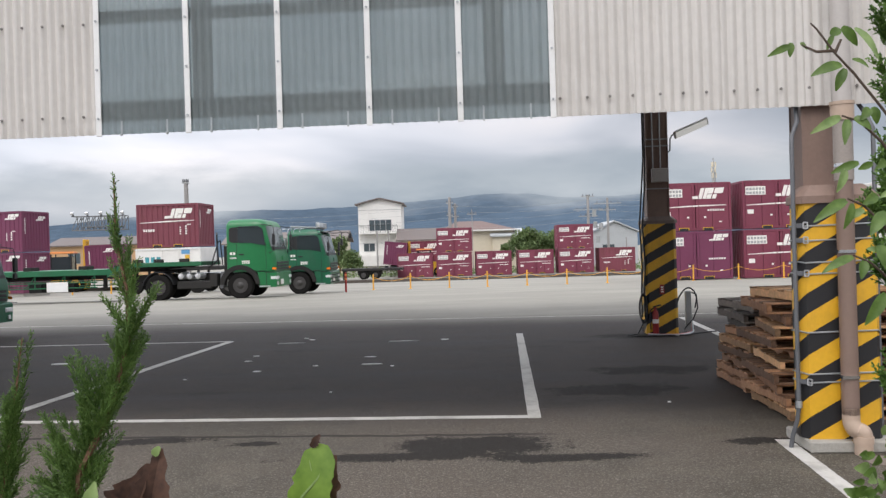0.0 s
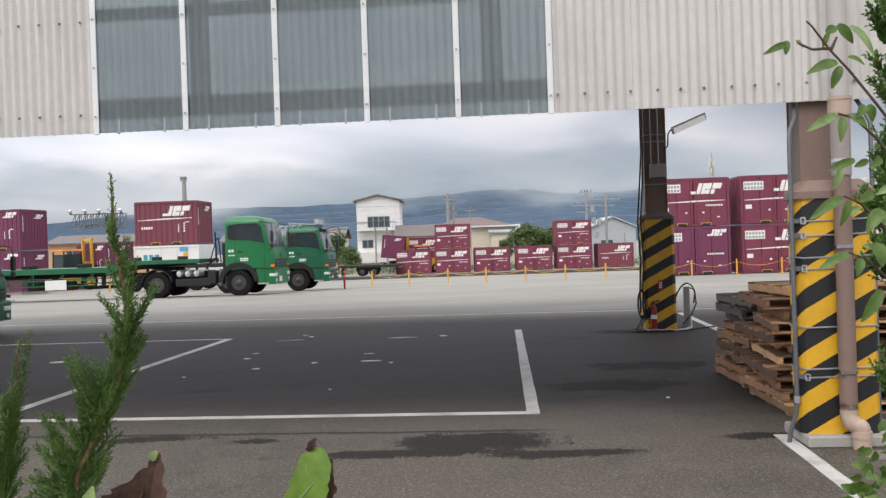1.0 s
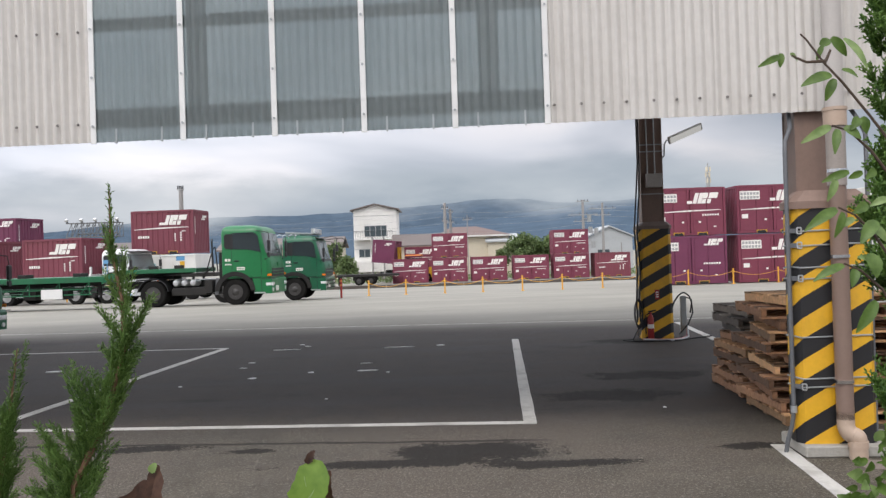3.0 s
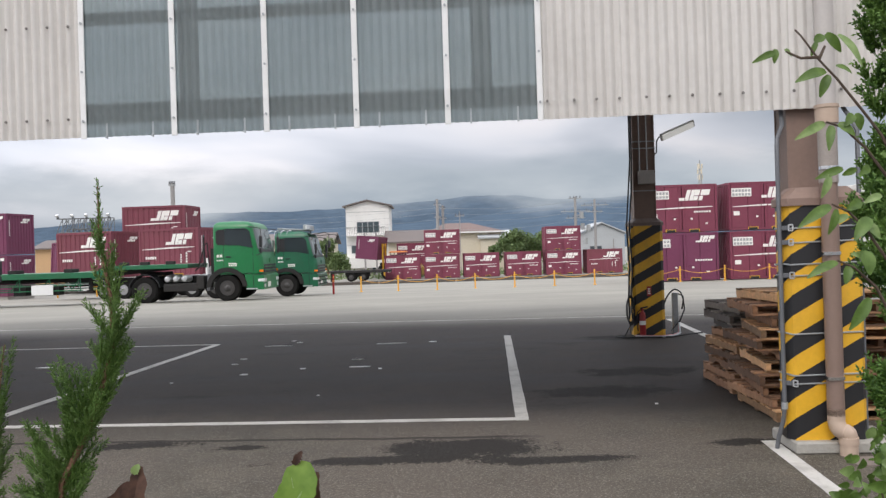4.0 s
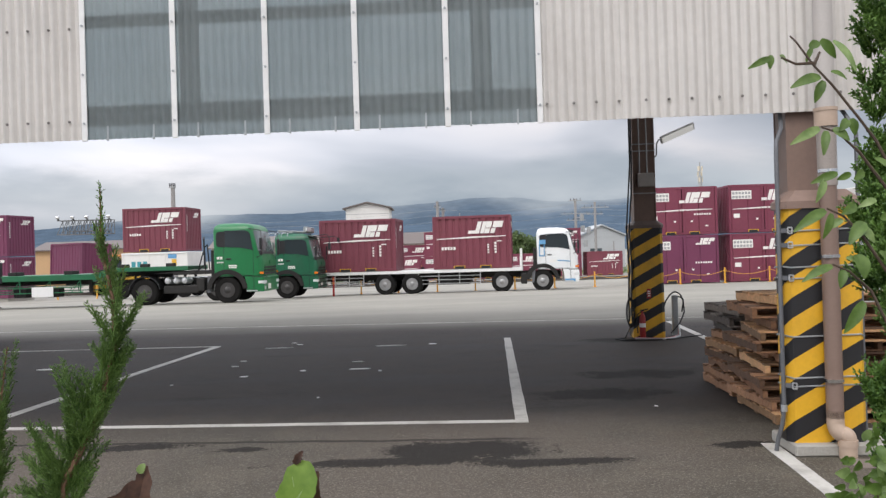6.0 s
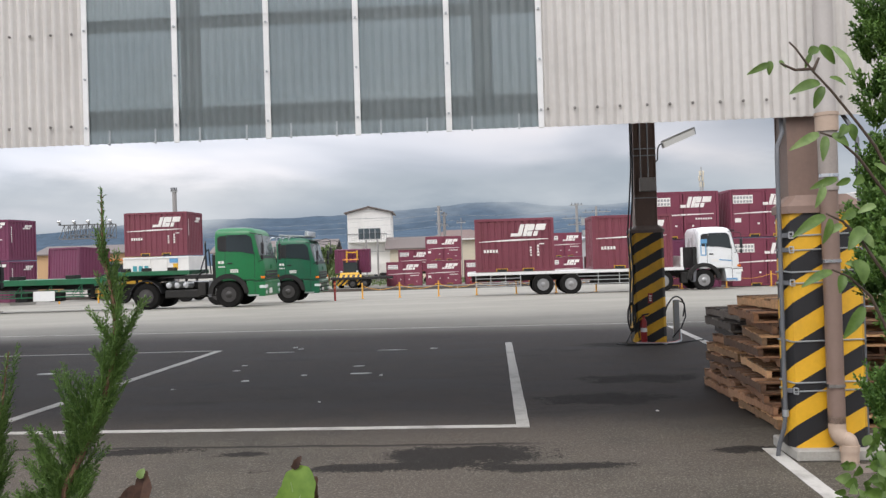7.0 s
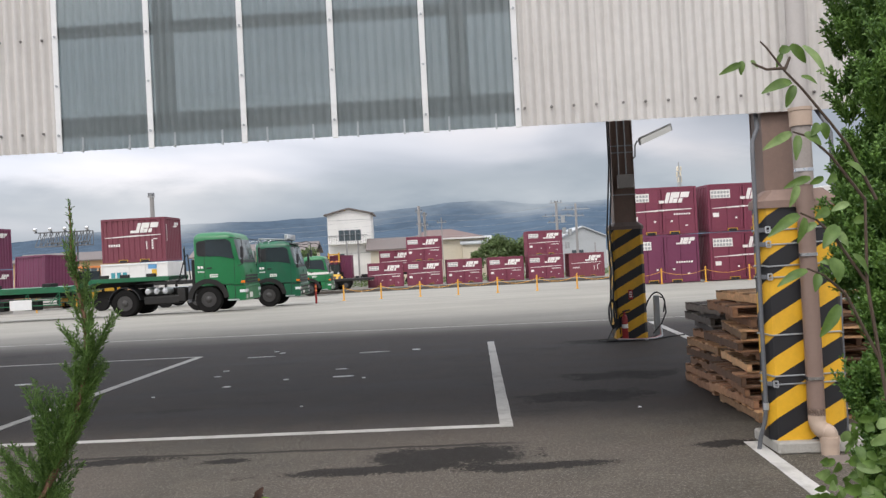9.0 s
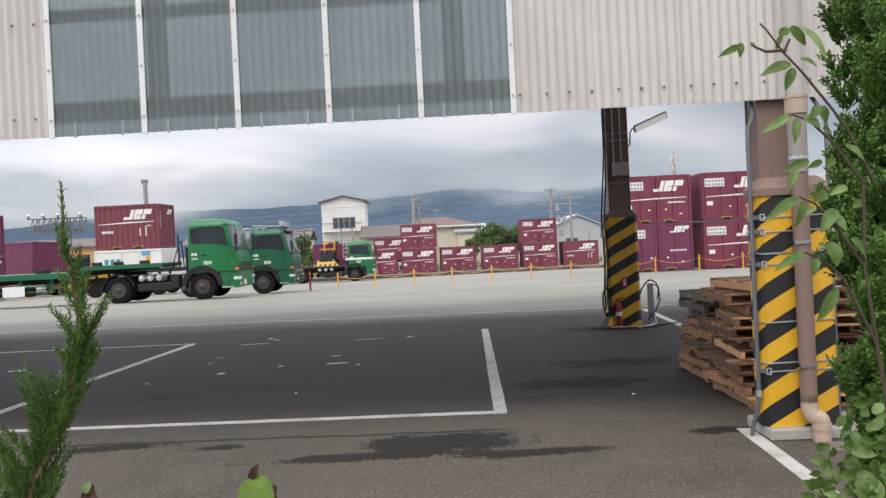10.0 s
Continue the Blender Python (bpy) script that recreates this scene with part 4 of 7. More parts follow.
def container(m, paint, doors, label, big=True, group="freight containers", stripe=True, panel_label=True):
    """A 12-foot rail container, 3.7 m long; doors: hinged leaves on its long near side, else ribbed steel."""
    c = thing("freight_container", label, "container", m, group)
    hx, hy = CL / 2, CW / 2
    for sx in (-1, 1):
        for sy in (-1, 1):
            boxed("corner_post", (sx * (hx - 0.06), sy * (hy - 0.06), CH / 2), (0.12, 0.12, CH), paint, c, bev=0.012)
    for z in (0.07, CH - 0.05):
        for sy in (-1, 1):
            boxed("rail", (0, sy * (hy - 0.055), z), (CL - 0.24, 0.10, 0.12), paint, c)
        for sx in (-1, 1):
            boxed("end_rail", (sx * (hx - 0.055), 0, z), (0.10, CW - 0.24, 0.12), paint, c)
    bm = bmesh.new()
    box(bm, (0, 0, CH - 0.012), (CL - 0.1, CW - 0.1, 0.024))
    for x in (-1.2, -0.4, 0.4, 1.2):
        box(bm, (x, 0, CH + 0.008), (0.12, CW - 0.3, 0.024))
    part("roof", bm, paint, c)
    boxed("floor_pan", (0, 0, 0.16), (CL - 0.2, CW - 0.2, 0.06), M_CHASSIS, c)

    def ribs(length, n):
        bm = bmesh.new()
        p = length / n
        prof = []
        for i in range(n):
            for f, d in ((0, 0.0), (0.55, 0.0), (0.65, 0.035), (0.90, 0.035)):
                prof.append((-length / 2 + (i + f) * p, d))
        prof.append((length / 2, 0.0))
        for z0, z1 in ((0.12, CH - 0.09),):
            a = [bm.verts.new((x, y, z0)) for x, y in prof]
            b = [bm.verts.new((x, y, z1)) for x, y in prof]
            for i in range(len(prof) - 1):
                bm.faces.new((a[i], a[i + 1], b[i + 1], b[i]))
        return bm

    part("side_panel", ribs(CL - 0.24, 11), paint, c, m=pose(0, hy - 0.06, 0, 0, 0, 180))
    if not doors:
        part("side_panel", ribs(CL - 0.24, 11), paint, c, m=pose(0, -hy + 0.03, 0))
    else:
        for sx in (-1, 1):
            for k in (0, 1):
                w = (CL - 0.28) / 4
                x = sx * (w * (k + 0.5) + 0.01)
                bm = bmesh.new()
                box(bm, (x, -hy + 0.035, CH / 2 + 0.01), (w - 0.02, 0.04, CH - 0.24), bev=0.008)
                door = part("door_leaf", bm, paint, c)
                if k == 0:
                    bm = bmesh.new()
                    rod(bm, (x - sx * 0.28, -hy - 0.002, 0.14), (x - sx * 0.28, -hy - 0.002, CH - 0.12), 0.017, 8)
                    box(bm, (x - sx * 0.10, -hy - 0.002, 0.82), (0.34, 0.02, 0.03))
                    part("locking_bar", bm, paint, door)
                    boxed("latch_plate", (x + 0.05, -hy + 0.008, 0.70), (0.11, 0.012, 0.09), M_MARK, door, "small white plate")
    for sx in (-1, 1):
        part("end_panel", ribs(CW - 0.24, 9), paint, c, m=pose(sx * (hx - 0.03), 0, 0, 0, 0, 90 * sx))
    for x in (-0.62, 0.62):
        bm = bmesh.new()
        box(bm, (x, -hy - 0.004, 0.075), (0.46, 0.02, 0.13))
        part("fork_pocket", bm, M_BLACK, c)
        bm = bmesh.new()
        box(bm, (x, -hy - 0.012, 0.150), (0.54, 0.016, 0.03))
        for s in (-1, 1):
            box(bm, (x + s * 0.25, -hy - 0.012, 0.085), (0.035, 0.016, 0.10))
        part("pocket_edge", bm, M_FORK_YELLOW, c, "worn yellow fork pocket edge")
    y = -hy + 0.012
    bm = bmesh.new()
    if big:
        logo(bm, -0.06, 1.66, 0.56, y)
    else:
        logo(bm, 0.72, 2.0, 0.34, y)
    if stripe:
        zs = 1.22 if doors else 1.42
        prism(bm, [(-1.66, zs), (0.0, zs + 0.03), (1.6, zs + 0.08), (1.6, zs + 0.11), (0.0, zs + 0.11), (-1.66, zs + 0.03)], y - 0.006, y)
    part("marking", bm, M_MARK, c, "white slanting block emblem and stripe")
    bm = bmesh.new()
    if doors and panel_label:
        plate(bm, -1.70, -0.66, 1.76, 2.20, y)
    if doors:
        for k in range(7):
            plate(bm, 0.62 + k * 0.13, 0.71 + k * 0.13, 1.02, 1.11, y)
        plate(bm, -1.62, -1.30, 0.78, 1.0, y)
        plate(bm, 1.2, 1.34, 0.42, 0.48, y)
    else:
        for k in range(5):
            plate(bm, -1.45 + k * 0.14, -1.35 + k * 0.14, 0.92, 1.06, y)
        for k in range(4):
            plate(bm, 1.05, 1.15, 0.72 + k * 0.14, 0.82 + k * 0.14, y)
            plate(bm, 0.72, 0.80, 0.72 + k * 0.12, 0.80 + k * 0.12, y)
        plate(bm, 1.16, 1.40, 1.26, 1.31, y)
    part("lettering", bm, M_MARK, c, "unreadable white lettering bars")["kind"] = "stuff"
    if doors and panel_label:
        bm = bmesh.new()
        for r in (0, 1):
            for k in range(6):
                plate(bm, -1.66 + k * 0.165, -1.54 + k * 0.165, 1.80 + r * 0.20, 1.93 + r * 0.20, y - 0.006, 0.003)
        part("lettering", bm, M_TRUSS, c, "unreadable dark lettering bars")["kind"] = "stuff"
    # emblem on the end wall
    bm = bmesh.new()
    logo(bm, 0.10, 1.95, 0.28, -hx + 0.022)
    for k in range(9):
        plate(bm, -0.95, -0.88, 1.12 + k * 0.11, 1.20 + k * 0.11, -hx + 0.022)
    part("end_marking", bm, M_MARK, c, m=pose(0, 0, 0, 0, 0, 90))["kind"] = "stuff"
    return c


def place(x, y, z, rz=0.0):
    return Matrix.Translation((x, y, z)) @ Matrix.Rotation(radians(rz), 4, "Z")


L_DOOR = "maroon rail container with doors and white emblem"
L_RIB = "maroon ribbed rail container with white emblem"
red_door = container(place(9.72 + 3.55, 43.85, gz(42), -1.5), M_MAROON, True, L_DOOR + ", on top of another")
red_door.matrix_basis = place(13.28, 43.85, gz(42) + 2.56, -1.5)
purple_door = container(place(13.28, 43.85, gz(42) + 0.02, -1.5), M_PURPLE, True, "purple steel rail container with small white emblem, under another", big=False, stripe=False)
copy_thing(red_door, place(17.52, 43.6, gz(42) + 2.58, -1.0))
tagged(copy_thing(red_door, place(17.52, 43.6, gz(42) + 0.02, -1.0)), L_DOOR + ", under another")
tagged(copy_thing(red_door, place(21.6, 43.6, gz(42) + 0.02, -1.0)), L_DOOR + ", on the ground")

# the far row
FAR_Y = 86.2
for i, x in enumerate((-2.95, 1.12, 5.25, 9.65, 13.85)):
    src = red_door
    tagged(copy_thing(src, place(x, FAR_Y, gz(85) + 0.03, random.uniform(-1, 1))), L_DOOR + ", in a row")
for x in (1.18, 13.82):
    copy_thing(red_door, place(x, FAR_Y, gz(85) + 2.56, 0.5))
tagged(copy_thing(red_door, place(-2.0, FAR_Y + 8, gz(93) + 1.40, 0)), L_DOOR + ", on a wagon")


def flat_wagon(x, y):
    w = thing("flat_wagon", "low dark flat wagon under a rail container", "wagon", place(x, y, gz(y)))
    bm = bmesh.new()
    box(bm, (0, 0, 1.26), (8.0, 2.4, 0.24), bev=0.02)
    part("deck", bm, M_CHASSIS, w)
    for k in (-2.6, -1.4, 1.4, 2.6):
        bm = bmesh.new()
        rod(bm, (k, -0.75, 0.42), (k, 0.75, 0.42), 0.42, 18)
        box(bm, (k, 0, 0.95), (0.3, 1.6, 0.42))
        part("wheelset", bm, M_CHASSIS, w)


flat_wagon(-2.0, FAR_Y + 8)

# ribbed ones
red_rib = container(place(-15.75, 48.3, 2.17, -5), M_BROWNRED, False, L_RIB + ", on a low white box")
tagged(copy_thing(red_rib, place(18.15, FAR_Y, gz(85) + 0.03, 0)), L_RIB + ", at the row's end")
# stack at the yard's side
side_box = container(place(-27.3, 51.6, gz(51) + 0.22, -13), M_PURPLE, False, "purple ribbed rail container with small emblem, under another", big=False, stripe=False)
tagged(copy_thing(side_box, place(-27.3, 51.6, gz(51) + 2.78, -13)), "purple ribbed rail container with small emblem, on top of another")
bm = bmesh.new()
box(bm, (-27.3, 51.6, gz(51) + 0.11), (3.6, 2.3, 0.22), turn_z(-13))
tagged(part("bearer", bm, M_CONCRETE), "low concrete bearer under stacked containers", "bearer")


def low_box():
    m = place(-15.75, 48.3, 0, -5)
    t = thing("low_container", "white half-height container with a worn tarpaulin edge", "container", m)
    z0, h = 1.02, 1.10
    bm = bmesh.new()
    box(bm, (0, 0, z0 + h / 2), (3.9, 2.5, h), bev=0.02)
    part("body", bm, M_HOUSE_WHITE, t)
    for x in (-1.9, -0.35, 0.62, 1.9):
        boxed("upright", (x, -1.26, z0 + h / 2), (0.07, 0.05, h), M_HOUSE_WHITE, t)
    boxed("top_rail", (0, -1.26, z0 + h - 0.05), (3.9, 0.06, 0.08), M_TRIM_WHITE, t)
    boxed("poster", (1.05, -1.262, z0 + 0.86), (0.5, 0.012, 0.24), M_SKYBLUE, t, "light blue patch")
    boxed("poster", (1.15, -1.262, z0 + 0.52), (0.28, 0.012, 0.34), M_FORK_YELLOW, t, "yellow patch")
    bm = bmesh.new()
    for k in range(3):
        box(bm, (-1.25 + k * 0.34, -1.258, z0 + 0.42), (0.24, 0.012, 0.36), bev=0.003)
    part("emblem", bm, material("teal_emblem", (0.05, 0.28, 0.32), 0.5), t, "teal block emblem")
    # the flat wagon it stands on
    w = thing("flatbed_trailer", "dark low flatbed carrying a white half-height container", "trailer", m)
    bm = bmesh.new()
    box(bm, (0, 0, 0.90), (6.0, 2.4, 0.22), bev=0.02)
    part("deck", bm, M_CHASSIS, w)
    for x in (-2.1, -0.9, 1.6):
        for sy in (-1, 1):
            bm = bmesh.new()
            lathe(bm, [(0.25, -0.13), (0.47, -0.13), (0.50, -0.08), (0.50, 0.08), (0.47, 0.13), (0.25, 0.13)], "y", 20, (x, sy * 1.0, 0.50 + gz(48)))
            part("wheel", bm, M_TYRE, w, smooth=True)
            bm = bmesh.new()
            box(bm, (x, sy * 0.8, 0.45), (0.12, 0.12, 0.75))
            part("hanger", bm, M_CHASSIS, w)


low_box()


# ---- lorries ----
def wheel(parent, x, y, r=0.51, w=0.28, rim=None, dual=False, z=None):
    """One road wheel as its own part: tyre, with rim and hub under it."""
    s = -1 if y < 0 else 1
    bm = bmesh.new()
    ww = w * (2.05 if dual else 1.0)
    lathe(bm, [(0.56 * r, -ww / 2), (0.90 * r, -ww / 2), (r, -ww / 2 + 0.05), (r, ww / 2 - 0.05), (0.90 * r, ww / 2), (0.56 * r, ww / 2)], "y", 28)
    t = part("wheel", bm, M_TYRE, parent, m=Matrix.Translation((x, y, r if z is None else z)), smooth=True)
    bm = bmesh.new()
    e = s * ww / 2
    depth = 0.10 if dual else 0.03
    lathe(bm, [(0.57 * r, e * 1.005), (0.53 * r, e * 1.005), (0.48 * r, e - s * depth), (0.30 * r, e - s * (depth - 0.01)), (0.22 * r, e + s * 0.02), (0.10 * r, e + s * 0.05)], "y", 20)
    for k in range(8):
        a = 2 * math.pi * k / 8
        rod(bm, (0.37 * r * math.cos(a), e - s * depth, 0.37 * r * math.sin(a)), (0.37 * r * math.cos(a), e - s * (depth - 0.045), 0.37 * r * math.sin(a)), 0.022, 6)
    part("rim", bm, rim or M_RIM, t, smooth=True)
    return t


def arch(cx, r, a0, a1, n=10):
    return [(cx + r * math.cos(radians(a0 + (a1 - a0) * k / n)), 0.51 + r * math.sin(radians(a0 + (a1 - a0) * k / n))) for k in range(n + 1)]


def cab(t, paint, top=3.02, style="round", wheel_x=-1.36, trim=None):
    """A tilt cab: its front at x = 0, facing +x, 2.46 m wide."""
    W = 1.23
    r = 0.67
    rear = -1.86
    slope = 0.27 if style == "round" else 0.30
    glass_low = top - 1.10

    def ring(xf, xr, w, rf, rr):
        """Plan outline at one height: rounded front corners, tighter rear ones."""
        pts = []
        for cx, cy, q, a0 in ((xf - rf, rf - w, rf, -90), (xf - rf, w - rf, rf, 0), (xr + rr, w - rr, rr, 90), (xr + rr, rr - w, rr, 180)):
            pts += [(cx + q * math.cos(radians(a0 + 15 * k)), cy + q * math.sin(radians(a0 + 15 * k))) for k in range(7)]
        return pts

    fr = 0.22 if style == "round" else 0.17
    levels = [(1.03, 0.0, rear, W - 0.01), (1.35, 0.03, rear, W), (1.62, 0.01, rear, W), (glass_low - 0.05, -0.07, rear, W), (glass_low, -0.085, rear, W), (top - 0.26, -slope, rear, W),
              (top - 0.16, -slope - 0.05, rear + 0.02, W - 0.025), (top - 0.07, -slope - 0.14, rear + 0.06, W - 0.08), (top - 0.01, -slope - 0.30, rear + 0.14, W - 0.18), (top + 0.02, -slope - 0.55, rear + 0.30, W - 0.40)]
    bm = bmesh.new()
    loops = [[bm.verts.new((x, y, z)) for x, y in ring(xf, xr, w, fr, 0.09)] for z, xf, xr, w in levels]
    for a, b in zip(loops, loops[1:]):
        for k in range(28):
            bm.faces.new((a[k], a[(k + 1) % 28], b[(k + 1) % 28], b[k]))
    bm.faces.new(loops[0][::-1])
    bm.faces.new(loops[-1])
    body = part("cab_body", bm, paint, t, smooth=True)
    # bumper and lower skirt
    bm = bmesh.new()
    prism(bm, [(0.05, 0.42), (0.07, 0.95), (0.0, 1.015), (-0.68, 1.015), (-0.62, 0.75), (-0.60, 0.42)], -W - 0.01, W + 0.01)
    bum = part("bumper", bm, trim or paint, t)
    for sy in (-1, 1):
        bm = bmesh.new()
        box(bm, (-0.05, sy * 1.05, 0.78), (0.28, 0.40, 0.17), bev=0.04)
        part("headlamp", bm, M_LENS, bum, "clear headlamp")
        bm = bmesh.new()
        rod(bm, (0.0, sy * 1.05, 0.56), (0.085, sy * 1.05, 0.56), 0.07, 12)
        part("fog_lamp", bm, M_LENS, bum, "round fog lamp", smooth=True)
        bm = bmesh.new()
        box(bm, (-0.10, sy * 1.236, 0.985), (0.60, 0.014, 0.022))
        box(bm, (-0.33, sy * 1.241, 0.70), (0.018, 0.014, 0.52))
        part("bumper_seam", bm, M_BLACK, bum)
        boxed("indicator", (-0.02, sy * 1.235, 1.13), (0.16, 0.02, 0.09), M_AMBER, t, "amber side lamp", bev=0.006)
        # side glass: door window and quarter window
        bm = bmesh.new()
        zb, zt = top - 0.90, top - 0.31
        prism(bm, [(-0.34, zb - 0.13), (-0.43, zt - 0.10), (-0.52, zt), (-1.36, zt), (-1.40, zt - 0.06), (-1.40, zb + 0.04), (-1.34, zb), (-0.86, zb - 0.02)], sy * (W + 0.006) - 0.01, sy * (W + 0.006) + 0.01)
        part("side_window", bm, M_GLASS, t, "dark side window")
        bm = bmesh.new()
        prism(bm, [(-1.40, zb - 0.01), (-1.40, zt + 0.01), (-1.66, zt), (-1.74, zt - 0.07), (-1.74, zb + 0.10), (-1.68, zb + 0.02)], sy * (W + 0.003) - 0.008, sy * (W + 0.003) + 0.008)
        part("quarter_window", bm, M_BLACK, t)
        bm = bmesh.new()
        box(bm, (-1.0, sy * (W + 0.012), zt + 0.02), (0.84, 0.04, 0.035), bev=0.01)
        part("rain_visor", bm, M_GLASS, t, "smoked rain visor over the window")
        bm = bmesh.new()
        prism(bm, [(-2.10, 1.06), (-1.95, 1.06), (-2.02, 0.45), (-2.14, 0.42)], sy * 1.0 - 0.22, sy * 1.0 + 0.22)
        part("mud_flap", bm, M_CONDUIT, t, "grey mud flap behind the wheel")
        # door seams and handle
        bm = bmesh.new()
        for x in (-0.33, -1.46):
            box(bm, (x, sy * (W + 0.001), 1.62), (0.014, 0.006, 1.0))
        box(bm, (-0.9, sy * (W + 0.001), 1.06), (1.12, 0.006, 0.014))
        part("door_seam", bm, M_BLACK, t)
        boxed("door_handle", (-1.28, sy * (W + 0.014), 1.70), (0.20, 0.03, 0.05), M_BLACK, t, bev=0.01)
        # wheel arch lip
        bm = bmesh.new()
        outer, inner = arch(wheel_x, r + 0.12, 176, 4, 16), arch(wheel_x, r - 0.06, 176, 4, 16)
        prism(bm, outer + inner[::-1], sy * (W - 0.10) - 0.13, sy * (W - 0.10) + 0.13)
        part("wheel_arch", bm, M_CHASSIS, t)
        # steps
        boxed("step", (-0.40, sy * (W - 0.02), 0.46), (0.42, 0.10, 0.05), M_ALU, t)
        # mirror on its arm
        bm = bmesh.new()
        sweep(bm, [(-0.50, sy * 1.20, top - 0.20), (0.02, sy * 1.42, top - 0.30), (0.05, sy * 1.45, top - 0.55)], 0.016, 6)
        sweep(bm, [(-0.25, sy * 1.18, 1.72), (0.05, sy * 1.45, 1.80), (0.05, sy * 1.45, top - 0.55)], 0.013, 6)
        ma = part("mirror_arm", bm, M_BLACK, t, smooth=True)
        bm = bmesh.new()
        box(bm, (0.04, sy * 1.46, top - 0.80), (0.09, 0.20, 0.44), bev=0.025)
        box(bm, (0.03, sy * 1.46, top - 1.14), (0.08, 0.18, 0.18), bev=0.02)
        part("mirror", bm, M_BLACK, ma)
        # lettering bars on the door
        bm = bmesh.new()
        for k in range(2):
            box(bm, (-1.68 + k * 0.12, sy * (W + 0.002), 1.74), (0.09, 0.006, 0.10))
        for k in range(4):
            box(bm, (-1.70 + k * 0.065, sy * (W + 0.002), 1.57), (0.045, 0.006, 0.05))
        box(bm, (-1.12, sy * (W + 0.002), 1.44), (0.32, 0.006, 0.045))
        for k in range(4):
            box(bm, (-1.24 + k * 0.08, sy * (W + 0.002), 1.37), (0.06, 0.006, 0.06))
        part("lettering", bm, M_MARK, t, "unreadable white lettering bars")["kind"] = "stuff"
    # windscreen wrapped round the sloping front
    bm = bmesh.new()
    sheet = []
    for f in (0.03, 0.35, 0.68, 0.97):
        xf, z = -0.085 + (0.085 - slope) * f, glass_low + (top - 0.26 - glass_low) * f
        row = ring(xf + 0.008, rear, W + 0.006, fr, 0.09)[3:11]
        sheet.append(([bm.verts.new((x, y, z)) for x, y in row], [bm.verts.new((x - 0.02, y * 0.99, z)) for x, y in row]))
    for (a, c), (b, d) in zip(sheet, sheet[1:]):
        for k in range(7):
            bm.faces.new((a[k], a[k + 1], b[k + 1], b[k]))
            bm.faces.new((c[k + 1], c[k], d[k], d[k + 1]))
        for k, o in ((0, 1), (7, -1)):
            bm.faces.new((a[k], b[k], d[k], c[k])[::o])
    for a, c in (sheet[0], sheet[-1]):
        for k in range(7):
            bm.faces.new((a[k], a[k + 1], c[k + 1], c[k]))
    part("windscreen", bm, M_SCREEN, t, "pale reflecting windscreen", smooth=True)
    bm = bmesh.new()
    lip = [ring(-0.05 + 0.012, rear, W + 0.004, fr, 0.09)[3:11], ring(-0.08 + 0.012, rear, W + 0.004, fr, 0.09)[3:11]]
    a = [bm.verts.new((x, y, glass_low - 0.09)) for x, y in lip[0]]
    b = [bm.verts.new((x, y, glass_low + 0.01)) for x, y in lip[1]]
    for k in range(7):
        bm.faces.new((a[k], a[k + 1], b[k + 1], b[k]))
    for sy in (-0.6, 0.1):
        rod(bm, (-0.03, sy, glass_low + 0.02), (-0.09, sy + 0.62, glass_low + 0.20), 0.012, 5)
    part("wiper_panel", bm, M_BLACK, t)
    bm = bmesh.new()
    for z in (1.10, 1.22, 1.34):
        box(bm, (0.014, 0, z), (0.05, 2.0, 0.085), bev=0.015)
    gr = part("grille", bm, M_BLACK, t)
    bm = bmesh.new()
    for z in (1.16, 1.28, 1.40):
        box(bm, (0.030, 0, z), (0.04, 1.9, 0.022), bev=0.005)
    box(bm, (0.032, 0, 1.53), (0.03, 0.20, 0.16), bev=0.01)
    part("grille_bar", bm, paint, gr, "painted grille bars and plain badge")
    boxed("number_plate", (0.085, -0.45, 0.60), (0.02, 0.44, 0.20), M_MARK, bum, "blank pale plate")
    if style == "visor":
        bm = bmesh.new()
        box(bm, (-slope + 0.05, 0, top - 0.14), (0.30, 2.1, 0.03), turn_y(14), bev=0.01)
        part("sun_visor", bm, M_BLACK, t)
    bm = bmesh.new()
    box(bm, (-1.96, 0.0, 1.55), (0.16, 1.9, 1.0))
    part("rear_housing", bm, M_CHASSIS, t)
    return body


def frame_rails(t, x0, x1, z=0.86):
    for sy in (-1, 1):
        boxed("chassis_rail", ((x0 + x1) / 2, sy * 0.42, z), (abs(x1 - x0), 0.09, 0.26), M_CHASSIS, t)
    bm = bmesh.new()
    n = 5
    for k in range(n):
        box(bm, (x0 + (x1 - x0) * (k + 0.5) / n, 0, z), (0.12, 0.80, 0.2))
    part("cross_member", bm, M_CHASSIS, t)


def mudguard(t, x, sy, r=0.60):
    bm = bmesh.new()
    o, i = arch(x, r + 0.02, 170, 10, 12), arch(x, r - 0.01, 170, 10, 12)
    prism(bm, o + i[::-1], sy * 0.96 - 0.29, sy * 0.96 + 0.29)
    part("mudguard", bm, M_BLACK, t)


